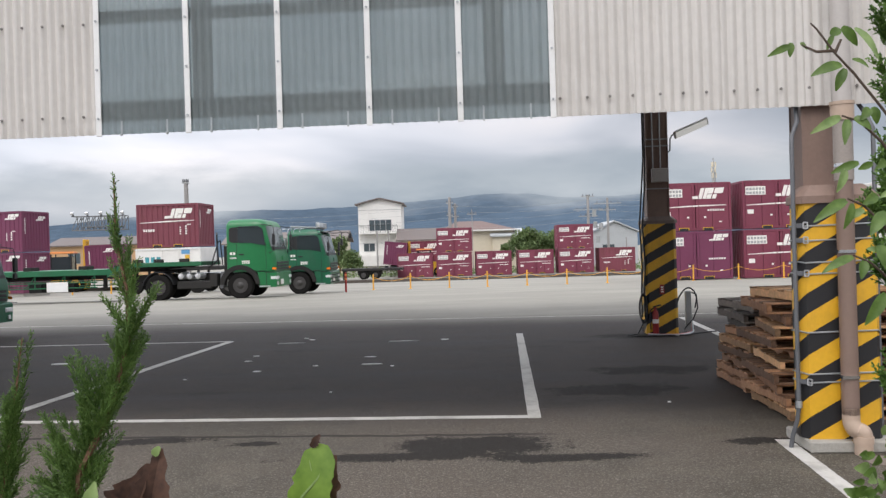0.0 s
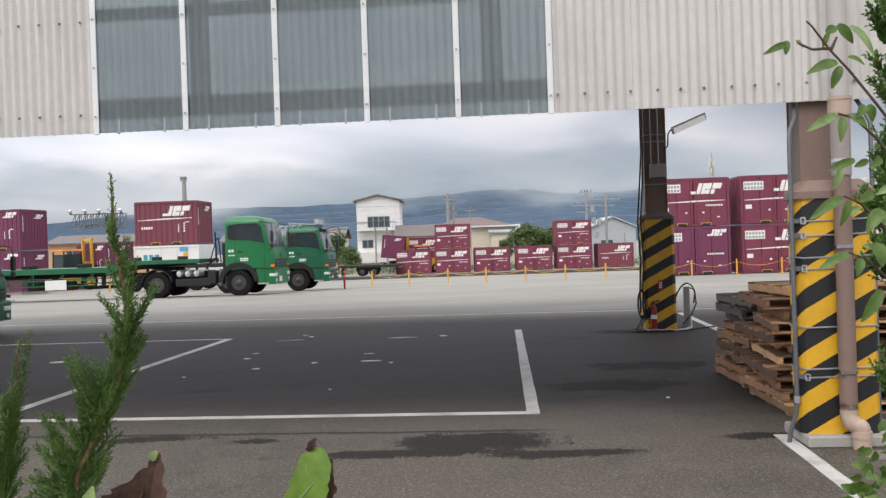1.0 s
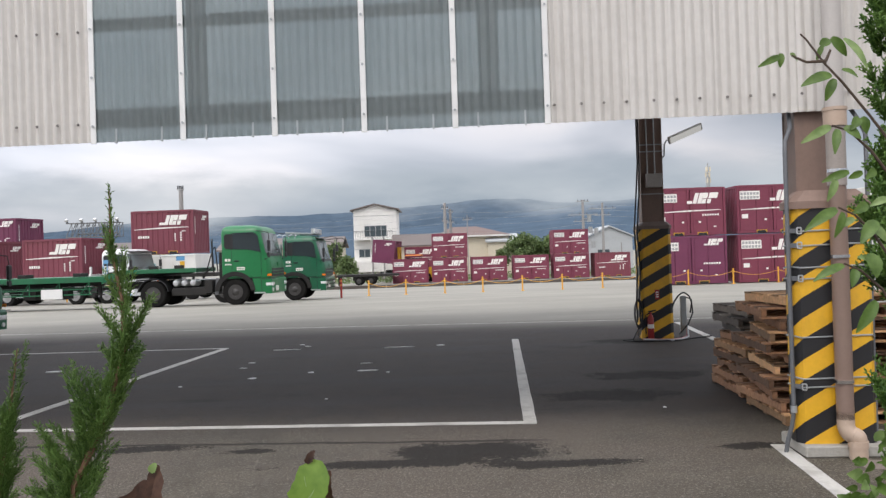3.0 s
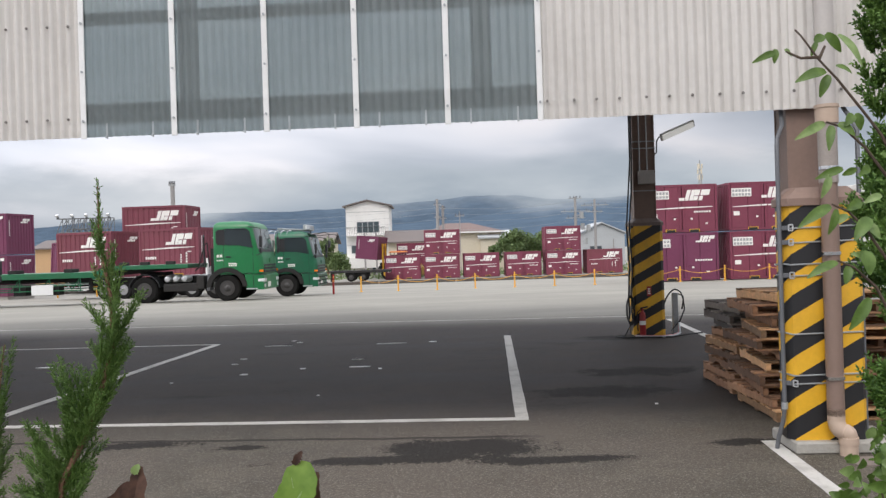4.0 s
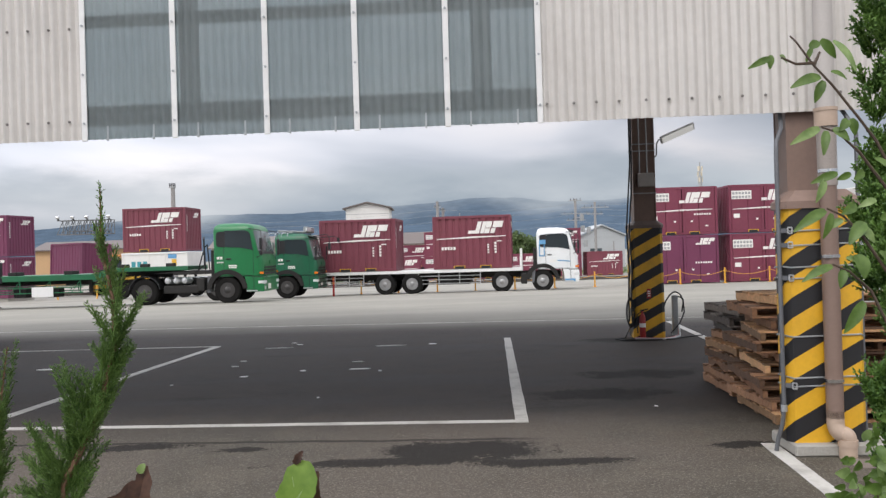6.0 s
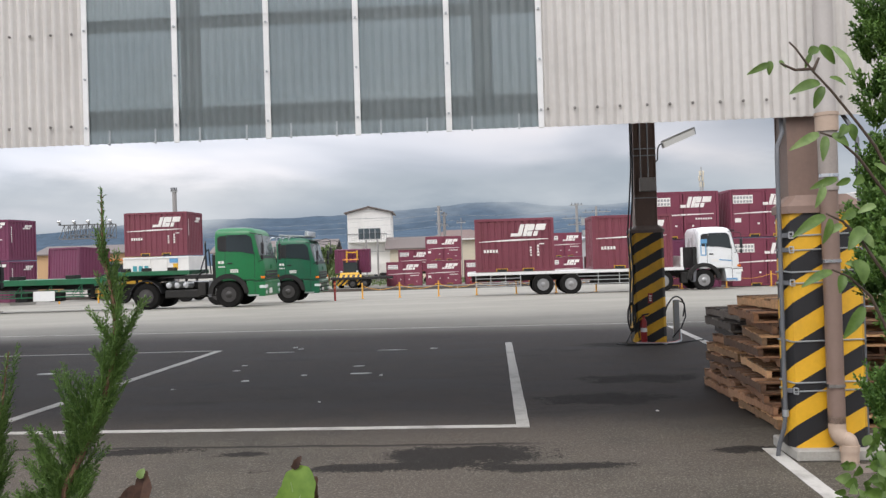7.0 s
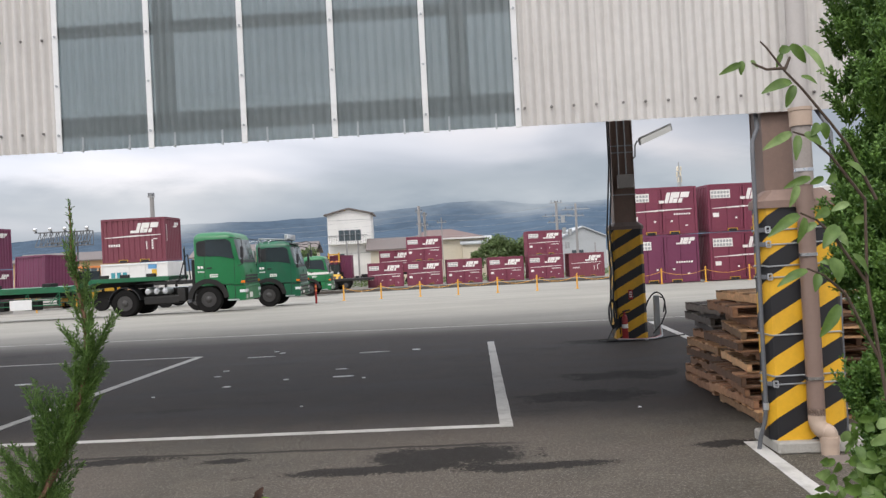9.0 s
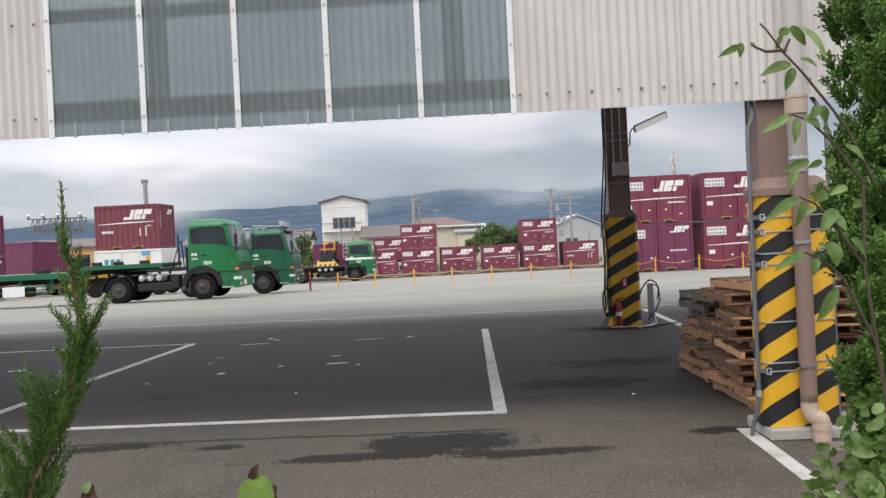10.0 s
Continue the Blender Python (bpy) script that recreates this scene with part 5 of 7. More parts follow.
def tractor(m, paint, label, style, spoiler=False):
    t = thing("tractor_unit", label, "lorry", m)
    cab(t, paint, 3.05 if style == "round" else 2.92, style)
    frame_rails(t, -0.5, -6.0)
    for sy in (-1, 1):
        wheel(t, -1.36, sy * 1.06)
        wheel(t, -4.55, sy * 0.93, dual=True)
        mudguard(t, -4.55, sy)
    for k in range(3):
        bm = bmesh.new()
        lathe(bm, [(0.02, -0.32), (0.10, -0.30), (0.135, -0.24), (0.135, 0.30)], "y", 16, (-3.00 - k * 0.33, -0.92, 0.92))
        part("air_tank", bm, M_ALU, t, "round aluminium air tank", smooth=True)
    bm = bmesh.new()
    box(bm, (-3.15, -0.95, 0.58), (1.35, 0.5, 0.30), bev=0.03)
    box(bm, (-2.40, -1.0, 0.75), (0.30, 0.4, 0.5), bev=0.02)
    part("battery_box", bm, M_CHASSIS, t)
    bm = bmesh.new()
    rod(bm, (-3.7, 0.95, 0.72), (-2.4, 0.95, 0.72), 0.30, 18)
    part("fuel_tank", bm, M_ALU, t, smooth=True)
    boxed("fifth_wheel", (-4.5, 0, 1.12), (1.0, 0.9, 0.14), M_CHASSIS, t, bev=0.03)
    bm = bmesh.new()
    sweep(bm, [(-2.4, -0.5, 1.3), (-2.45, -0.5, 2.5), (-2.5, -0.3, 2.6), (-2.5, -0.3, 1.5), (-2.9, -0.2, 1.2)], 0.03, 8)
    sweep(bm, [(-2.42, 0.1, 1.3), (-2.50, 0.1, 2.3), (-2.60, 0.1, 2.2), (-2.9, 0.1, 1.25)], 0.025, 8)
    part("air_hose", bm, M_CABLE, t, smooth=True)
    if spoiler:
        bm = bmesh.new()
        box(bm, (-1.15, 0, 3.03), (1.25, 1.9, 0.07), turn_y(4), bev=0.01)
        box(bm, (-0.52, 0, 3.10), (0.16, 1.9, 0.26), bev=0.02)
        for x in (-1.7, -1.1, -0.6):
            for y in (-0.85, 0.85):
                box(bm, (x, y, 2.96), (0.05, 0.05, 0.14))
        part("roof_rack", bm, M_STEEL, t, "grey roof rack")
        bm = bmesh.new()
        for y in (-0.9, -0.5, -0.1):
            box(bm, (-0.45, y, 3.10), (0.06, 0.30, 0.16), bev=0.01)
        part("marker_lamp", bm, M_LENS, t)
        for k in range(4):
            bm = bmesh.new()
            sweep(bm, [(-2.15 + 0.28 * k, -1.15, 2.62), (-2.12 + 0.28 * k, -1.15, 2.92), (-2.02 + 0.28 * k, -1.1, 2.97), (-1.92 + 0.28 * k, -0.95, 2.95)], 0.022, 8)
            part("grab_rail", bm, M_CHROME, t, smooth=True)
        bm = bmesh.new()
        rod(bm, (-2.10, -1.12, 1.75), (-2.10, -1.12, 2.55), 0.20, 16)
        part("air_intake", bm, M_ALU, t, "bright round air cleaner", smooth=True)
        bm = bmesh.new()
        sweep(bm, [(-0.2, -1.1, 2.75), (0.45, -1.25, 2.85), (0.62, -1.3, 2.75), (0.62, -1.3, 2.35)], 0.018, 6)
        box(bm, (0.62, -1.3, 2.3), (0.10, 0.22, 0.30), bev=0.02)
        part("front_mirror", bm, M_BLACK, t)
        bm = bmesh.new()
        sweep(bm, [(-0.2, 0.9, 2.75), (0.50, 1.0, 2.80), (0.66, 1.05, 2.7)], 0.018, 6)
        box(bm, (0.68, 1.05, 2.62), (0.10, 0.22, 0.22), bev=0.02)
        part("front_mirror", bm, M_BLACK, t)
        bm = bmesh.new()
        for z in (0.52, 0.68, 0.84):
            box(bm, (0.10, 0, z), (0.04, 2.3, 0.035))
        part("bull_bar", bm, M_CHASSIS, t)
    return t


TR1 = place(-6.42, 32.5, gz(32.0), -2.0)
tractor(TR1, M_GREEN, "green tractor unit parked with a flatbed trailer coupled behind", "round")
TR2 = place(-5.12, 38.0, gz(37.2), -2.0)
tractor(TR2, M_GREEN_DARK, "dark green tractor unit with roof rack, parked alongside another", "visor", True)


def trailer(m, length, label):
    t = thing("flatbed_trailer", label, "trailer", m)
    bm = bmesh.new()
    box(bm, (-1.1, 0, 1.42), (3.0, 2.44, 0.16), bev=0.01)
    prism(bm, [(-2.5, 1.49), (-2.5, 1.34), (-3.3, 1.0), (-3.3, 1.30)], -1.21, 1.21)
    box(bm, (-3.2 - (length - 3.2) / 2, 0, 1.19), (length - 3.2, 2.44, 0.22), bev=0.01)
    part("deck", bm, M_TRAILER, t)
    for sy in (-1, 1):
        bm = bmesh.new()
        prism(bm, [(-0.1, 1.32), (-2.9, 1.32), (-3.6, 0.92), (-length, 0.86), (-length, 1.08), (-3.3, 1.08)], sy * 0.45 - 0.05, sy * 0.45 + 0.05)
        part("main_beam", bm, M_CHASSIS, t)
        bm = bmesh.new()
        for z in (0.62, 0.82):
            rod(bm, (-3.7, sy * 1.18, z), (-8.6, sy * 1.18, z), 0.022, 6)
        for k in range(5):
            x = -3.8 - k * 1.18
            rod(bm, (x, sy * 1.18, 0.58), (x, sy * 1.15, 1.1), 0.02, 6)
            rod(bm, (x - 0.35, sy * 1.18, 0.62), (x, sy * 1.15, 1.1), 0.016, 6)
        part("side_guard", bm, M_TRAILER, t, "green tube side guard")
        bm = bmesh.new()
        box(bm, (-3.55, sy * 0.8, 0.85), (0.13, 0.13, 0.52), bev=0.01)
        box(bm, (-3.55, sy * 0.8, 0.58), (0.26, 0.26, 0.04))
        part("landing_leg", bm, M_CHASSIS, t)
        for x in (-9.6, -10.9):
            wheel(t, x, sy * 0.93, dual=True, z=0.50)
    boxed("white_board", (-5.25, -1.23, 0.66), (0.84, 0.03, 0.38), M_TRIM_WHITE, t, "white blank board on the side guard", bev=0.01)
    for x in (-3.0, -4.4, -6.6):
        bm = bmesh.new()
        box(bm, (x, -0.6, 1.37), (0.34, 0.6, 0.15), bev=0.015)
        part("twist_lock_block", bm, M_CHASSIS, t)
    for x in (-0.3, -1.3, -2.1):
        boxed("lock_bracket", (x, -1.1, 1.56), (0.34, 0.2, 0.14), M_CHASSIS, t, bev=0.02)
    for x in (-4.9, -6.2):
        boxed("tool_box", (x, -0.9, 0.62), (0.5, 0.4, 0.34), M_CHASSIS, t, bev=0.02)
    return t


trailer(TR1 @ Matrix.Translation((-3.25, 0, -0.02)), 13.0, "green flatbed semi-trailer with a raised neck, empty")
LEFT = place(-9.55, 16.95, 0, -4.0) @ Matrix.Scale(0.72, 4)
tractor(LEFT, M_GREEN_DARK, "small dark green lorry standing at the edge of the bays", "visor")


def long_lorry():
    """A four-axle rigid lorry; x = 0 at its front container's rear edge, facing +x."""
    t = thing("container_lorry", "white four-axle lorry with light blue stripes carrying rail containers", "lorry")
    F = 6.75
    holder = pose(F, 0, 0)
    cab_root = new("cab")
    cab_root.parent = t
    cab_root.matrix_basis = holder
    cab(cab_root, M_WHITE, 2.95, "visor", -1.62)
    for sy in (-1, 1):
        for x, z, w, h in ((-1.60, 2.30, 0.30, 0.20), (-1.74, 1.92, 0.05, 0.52), (-1.52, 1.92, 0.05, 0.52), (-1.63, 1.66, 0.26, 0.05)):
            boxed("blue_panel", (x, sy * 1.238, z), (w, 0.008, h), M_SKYBLUE, cab_root, "light blue stripe")
        boxed("blue_panel", (-0.36, sy * 1.247, 0.50), (0.50, 0.008, 0.12), M_SKYBLUE, cab_root, "light blue stripe")
        boxed("blue_panel", (-0.62, sy * 1.236, 1.40), (0.60, 0.008, 0.045), M_SKYBLUE, cab_root, "light blue stripe", rot=turn_y(6))
    frame_rails(t, 6.0, -5.7, 0.82)
    bm = bmesh.new()
    box(bm, (-0.85, 0, 1.06), (10.1, 2.46, 0.14), bev=0.01)
    part("deck", bm, M_TRIM_WHITE, t, "pale steel deck edge")
    bm = bmesh.new()
    box(bm, (4.12, 0, 1.35), (0.10, 2.4, 0.60), bev=0.01)
    for y in (-1.1, 1.1):
        box(bm, (4.14, y, 1.6), (0.10, 0.10, 0.9))
    part("headboard", bm, M_TRIM_WHITE, t)
    for sy in (-1, 1):
        for x0, x1 in ((-0.75, 2.2), (-5.5, -3.4)):
            bm = bmesh.new()
            for z in (0.48, 0.66, 0.84):
                rod(bm, (x0, sy * 1.16, z), (x1, sy * 1.16, z), 0.02, 6)
            for k in range(4):
                x = x0 + (x1 - x0) * k / 3
                rod(bm, (x, sy * 1.16, 0.45), (x, sy * 1.16, 1.0), 0.022, 6)
            part("side_guard", bm, M_ALU, t, "aluminium side guard rails")
    boxed("equipment_box", (0.9, 0, 0.62), (1.6, 1.8, 0.4), M_CHASSIS, t, bev=0.04)
    boxed("battery_box", (4.25, -0.9, 0.62), (0.3, 0.5, 0.5), M_CHASSIS, t, bev=0.03)
    wheels = []
    for x in (5.13, 3.22):
        for sy in (-1, 1):
            wheels.append(wheel(t, x, sy * 1.06, 0.50, rim=M_RIM_LIGHT, z=0.50))
    for x in (-1.05, -2.35):
        for sy in (-1, 1):
            wheels.append(wheel(t, x, sy * 0.95, 0.50, rim=M_RIM_LIGHT, dual=True, z=0.50))
    bm = bmesh.new()
    box(bm, (-5.75, 0, 0.7), (0.08, 2.2, 0.14))
    for y in (-0.95, 0.95):
        box(bm, (-5.80, y, 0.92), (0.06, 0.4, 0.14))
    part("tail_bar", bm, M_REDPLASTIC, t)
    return t, wheels


LORRY, LORRY_WHEELS = long_lorry()
BOX_A = copy_thing(red_rib, pose(0, 0, 0))
tagged(BOX_A, L_RIB + ", riding on a white lorry")
BOX_B = copy_thing(red_rib, pose(0, 0, 0))
tagged(BOX_B, L_RIB + ", riding on a white lorry")


def short_lorry():
    t = thing("flatbed_lorry", "green lorry with a white band round its cab, empty chassis", "lorry")
    cab(t, M_GREEN, 2.85, "round", -1.45)
    for sy in (-1, 1):
        boxed("white_band", (-1.05, sy * 1.245, 1.62), (2.05, 0.008, 0.16), M_MARK, t, "white band")
        bm = bmesh.new()
        for z in (1.8, 2.1, 2.4, 2.65):
            rod(bm, (-2.2, sy * 1.10, z), (-1.9, sy * 1.27, z), 0.02, 6)
        for x in (-2.2, -1.92):
            rod(bm, (x, sy * 1.25, 1.7), (x, sy * 1.25, 2.75), 0.018, 6)
        part("ladder", bm, M_ALU, t)
    boxed("white_band", (0.012, 0, 1.62), (0.03, 2.3, 0.14), M_MARK, t, "white band")
    frame_rails(t, -0.5, -7.2)
    boxed("deck", (-4.8, 0, 1.08), (5.0, 2.35, 0.14), M_CHASSIS, t, bev=0.01)
    for k in range(3):
        bm = bmesh.new()
        lathe(bm, [(0.02, -0.32), (0.10, -0.30), (0.135, -0.24), (0.135, 0.30)], "y", 16, (-3.1 - k * 0.42, -0.92, 0.92))
        part("air_tank", bm, M_ALU, t, smooth=True)
    boxed("battery_box", (-3.3, -0.9, 0.6), (1.4, 0.4, 0.3), M_CHASSIS, t, bev=0.03)
    ws = []
    for sy in (-1, 1):
        ws.append(wheel(t, -1.45, sy * 1.06))
        ws.append(wheel(t, -5.2, sy * 0.93, dual=True))
        ws.append(wheel(t, -6.5, sy * 0.93, dual=True))
    return t, ws


LORRY2, LORRY2_WHEELS = short_lorry()


# ---- container forklifts ----
def forklift(label):
    """A big counterbalance truck facing +x, its mast at x = 1.6."""
    t = thing("forklift", label, "forklift")
    bm = bmesh.new()
    prism(bm, [(-2.3, 0.45), (-2.3, 1.45), (-2.0, 1.62), (-0.9, 1.55), (-0.6, 1.25), (1.2, 1.25), (1.4, 0.9), (1.4, 0.45)], -0.95, 0.95)
    part("body", bm, M_FORK_YELLOW, t)
    bm = bmesh.new()
    prism(bm, [(-2.62, 0.35), (-2.62, 1.15), (-2.45, 1.4), (-2.2, 1.4), (-2.2, 0.35)], -1.25, 1.25)
    part("counterweight", bm, M_HAZARD_MACHINE, t, "striped yellow and black counterweight")
    for x in (-0.75, 0.75):
        for y in (-0.7, 0.7):
            bm = bmesh.new()
            rod(bm, (x, y, 1.25), (x * 0.9, y, 2.85), 0.05, 8)
            part("cab_post", bm, M_BLACK, t)
    bm = bmesh.new()
    box(bm, (0, 0, 2.05), (1.42, 1.34, 1.2), bev=0.03)
    part("cab_glass", bm, M_GLASS, t)
    bm = bmesh.new()
    box(bm, (0, 0, 2.92), (1.75, 1.6, 0.10), bev=0.03)
    for y in (-0.5, 0, 0.5):
        box(bm, (0, y, 3.0), (1.6, 0.10, 0.06))
    part("cab_roof", bm, M_ORANGE, t, "orange roof guard")
    for x, r in ((1.05, 0.62), (-1.55, 0.50)):
        for sy in (-1, 1):
            wheel(t, x, sy * (1.05 if x > 0 else 0.95), r, 0.36, rim=M_FORK_YELLOW, z=r)
    bm = bmesh.new()
    for y in (-0.55, 0.55):
        box(bm, (1.62, y, 2.05), (0.20, 0.16, 3.7), bev=0.01)
    for z in (0.6, 2.0, 3.7):
        box(bm, (1.60, 0, z), (0.12, 1.1, 0.14))
    part("mast", bm, M_FORK_YELLOW, t)
    bm = bmesh.new()
    box(bm, (1.80, 0, 1.35), (0.12, 1.9, 0.9), bev=0.01)
    for y in (-0.62, 0.62):
        box(bm, (2.85, y, 0.95), (2.1, 0.18, 0.08))
    part("fork_carriage", bm, M_CHASSIS, t)
    for sy in (-1, 1):
        boxed("work_lamp", (-2.25, sy * 0.8, 1.72), (0.08, 0.2, 0.14), M_LENS, t, bev=0.02)
    return t


FORK_MID = forklift("yellow container forklift with orange roof and striped counterweight, working")
FORK_LEFT = forklift("yellow container forklift with orange roof, turning with a container")
BOX_MID = tagged(copy_thing(purple_door, pose(0, 0, 0)), "purple steel rail container tilted back on a forklift's forks")
BOX_LEFT = tagged(copy_thing(side_box, pose(0, 0, 0)), "purple ribbed rail container carried by a turning forklift")


# ---- yard edge ----
def fence_posts():
    xs = [-3.65, -1.73, 0.28, 2.24, 4.28, 6.33, 8.40, 10.5, 12.8, 15.1, 17.4, 19.6]
    tops = []
    for x in xs:
        y = 42.1 - 0.02 * x
        t = thing("chain_post", "orange-yellow steel post with a slack chain, at the yard's edge", "post", place(x, y, gz(y)), "yard edge posts")
        bm = bmesh.new()
        rod(bm, (0, 0, 0), (0, 0, 0.76), 0.040, 10)
        box(bm, (0, 0, 0.012), (0.18, 0.18, 0.024))
        part("pole", bm, M_POST_YELLOW, t, smooth=True)
        bm = bmesh.new()
        bmesh.ops.create_uvsphere(bm, u_segments=10, v_segments=6, radius=0.046, matrix=Matrix.Translation((0, 0, 0.76)))
        part("cap", bm, M_POST_YELLOW, t, smooth=True)
        tops.append(Vector((x, y, gz(y) + 0.66)))
    for a, b in zip(tops, tops[1:]):
        ch = thing("chain", "slack yellow plastic chain hung between posts", "chain", group="yard edge chains")
        bm = bmesh.new()
        sweep(bm, [a.lerp(b, k / 10) - Vector((0, 0, 0.22 * (1 - (2 * k / 10 - 1) ** 2))) for k in range(11)], 0.012, 6)
        part("links", bm, M_POST_YELLOW, ch)
    t = thing("bollard", "thin red post with pale bands at the yard's edge", "post", place(-4.66, 38.75, gz(38.75)))
    bm = bmesh.new()
    rod(bm, (0, 0, 0), (0, 0, 0.92), 0.05, 10)
    part("pole", bm, M_REDPLASTIC, t, smooth=True)
    for z in (0.62, 0.80):
        bm = bmesh.new()
        rod(bm, (0, 0, z - 0.04), (0, 0, z + 0.04), 0.053, 10)
        part("band", bm, M_ORANGE, t, smooth=True)
    for x, y in ((-28.5, 50.5), (-26.9, 50.5), (-23.0, 50.5), (-20.6, 50.5)):
        p = thing("guard_post", "orange-yellow steel post before the stacked containers", "post", place(x, y, gz(y)), "guard posts")
        bm = bmesh.new()
        rod(bm, (0, 0, 0), (0, 0, 0.9), 0.05, 10)
        part("pole", bm, M_POST_YELLOW, p, smooth=True)
    # low kerb that parts the yard from the container rows
    k = thing("kerb", "low dark concrete kerb with worn pale joints", "kerb", kind="structure")
    for i in range(24):
        x = -70 + i * 6.0
        y = 63.5
        bm = bmesh.new()
        box(bm, (x + 2.9, y, gz(y) + 0.08), (5.95, 0.32, 0.30), bev=0.03)
        part("kerb_stone", bm, M_KERB, k)
    bm = bmesh.new()
    for i in range(40):
        box(bm, (-70 + i * 3.5, 74 + 0.6 * math.sin(i * 7.0), gz(74) + 0.004), (2.2 + (i * 37 % 10) * 0.1, 0.10, 0.012))
    g = part("faded_marks", bm, M_LINE)
    tagged(g, "faded white marks on the far concrete", "road marking", kind="stuff")


fence_posts()


def scraps():
    spots = [(-5.96, 12.57, 0.30, 0.16), (-2.59, 11.15, 0.13, 0.10), (-2.97, 12.24, 0.12, 0.07), (-2.98, 12.83, 0.12, 0.06), (-1.85, 11.54, 0.10, 0.10), (-1.08, 11.55, 0.36, 0.08), (-0.75, 11.31, 0.06, 0.09),
             (-1.33, 9.32, 0.04, 0.05), (-0.76, 14.37, 0.55, 0.07), (-0.01, 14.44, 0.16, 0.12), (2.22, 8.17, 0.04, 0.05), (-1.15, 12.35, 0.18, 0.05), (-2.45, 15.0, 0.14, 0.09), (-2.75, 14.55, 0.55, 0.05), (-2.6, 15.3, 0.10, 0.08), (-3.4, 10.6, 0.05, 0.05)]
    for x, y, sx, sy in spots:
        bm = bmesh.new()
        n = 9
        ring = []
        for k in range(n):
            a = 2 * math.pi * k / n
            r = random.uniform(0.7, 1.05)
            ring.append((x + sx / 2 * r * math.cos(a), y + sy / 2 * r * math.sin(a)))
        lo = [bm.verts.new((px, py, -0.002)) for px, py in ring]
        hi = [bm.verts.new((px, py, 0.005 + random.uniform(0, 0.003))) for px, py in ring]
        mid = bm.verts.new((x, y, 0.008))
        for k in range(n):
            bm.faces.new((lo[k], lo[(k + 1) % n], hi[(k + 1) % n], hi[k]))
            bm.faces.new((hi[k], hi[(k + 1) % n], mid))
        tagged(part("paint_scrap", bm, M_PAPER), "small pale scrap lying on dark asphalt", "scrap", "scraps on the asphalt")


scraps()


# ---- pallets ----
PALLET_H = 0.102


def pallet(mat, label, notched):
    t = thing("wooden_pallet", label, "pallet", group="stacked pallets")
    W, H = 1.10, PALLET_H
    for i in range(7):
        y = -W / 2 + 0.055 + i * (W - 0.11) / 6
        w = 0.105 + 0.014 * ((i * 5) % 3 - 1)
        boxed("top_board", (0.004 * ((i * 7) % 3 - 1), y, H - 0.009), (W, w, 0.017), mat, t, bev=0.002)
    for x in (-0.525, 0.0, 0.525):
        bm = bmesh.new()
        if notched:
            low, z = 0.018, H - 0.018
            prism(bm, [(-0.55, low), (-0.36, low), (-0.33, 0.052), (-0.17, 0.052), (-0.14, low), (0.14, low), (0.17, 0.052), (0.33, 0.052), (0.36, low), (0.55, low), (0.55, z), (-0.55, z)], x - 0.022, x + 0.022)
            bmesh.ops.rotate(bm, cent=(0, 0, 0), matrix=turn_z(90), verts=bm.verts[:])
        else:
            box(bm, (x, 0, H / 2), (0.046, W, H - 0.036), bev=0.003)
        part("stringer", bm, mat, t)
    for i in range(3):
        y = -W / 2 + 0.055 + i * (W - 0.11) / 2
        boxed("bottom_board", (0, y, 0.009), (W - 0.01, 0.10, 0.017), mat, t, bev=0.002)
    return t


def pallets():
    kinds = [pallet(M_WOOD, "worn brown wooden pallet in a leaning stack", False), pallet(M_WOOD_PALE, "paler tan wooden pallet in a leaning stack", False),
             pallet(M_WOOD_GREY, "dark grey weathered wooden pallet on top of a stack", False), pallet(M_WOOD, "worn brown wooden pallet with notched sides", True)]
    used = [False] * 4

    def put(k, m):
        if not used[k]:
            used[k] = True
            kinds[k].matrix_basis = m
        else:
            copy_thing(kinds[k], m)

    rng = random.Random(5)
    h = PALLET_H + 0.001
    # far stack: kind, sideways and forward shift of each pallet, lowest first
    far = ((0, 0.0, 0.0), (0, 0.02, 0.02), (3, 0.03, -0.16), (0, 0.05, 0.0), (1, 0.06, 0.03), (0, 0.13, -0.02), (2, 0.12, 0.06), (2, 0.03, 0.03), (2, 0.09, 0.08))
    for i, (k, dx, dy) in enumerate(far):
        put(k, place(3.70 + dx, 9.05 + dy, i * h, GRID + rng.uniform(-5, 5)))
    near = ((1, 0.06, 0.0), (0, 0.02, 0.10), (0, 0.05, 0.02), (0, -0.03, 0.04), (1, 0.10, 0.12), (3, 0.16, 0.02), (0, -0.04, 0.10), (1, 0.04, -0.04), (0, 0.12, 0.0), (0, -0.01, 0.12), (1, 0.12, 0.04))
    for i, (k, dx, dy) in enumerate(near):
        put(k, place(3.52 + dx, 7.66 + dy, i * h, GRID + rng.uniform(-8, 6)))
    for i in range(9):
        put(rng.choice([0, 0, 1]), place(4.80 + rng.uniform(-0.05, 0.05), 7.45 + rng.uniform(-0.06, 0.06), i * h, GRID + rng.uniform(-4, 4)))


pallets()


# ---- far houses, poles and hills ----
def window(parent, x, y, z, w, h, panes=2):
    """A window in a wall that faces -y."""
    boxed("window_frame", (x, y - 0.03, z), (w, 0.08, h), M_TRUSS, parent)
    for k in range(panes):
        boxed("pane", (x - w / 2 + w * (k + 0.5) / panes, y - 0.075, z), (w / panes - 0.10, 0.02, h - 0.12), M_WINDOW, parent)


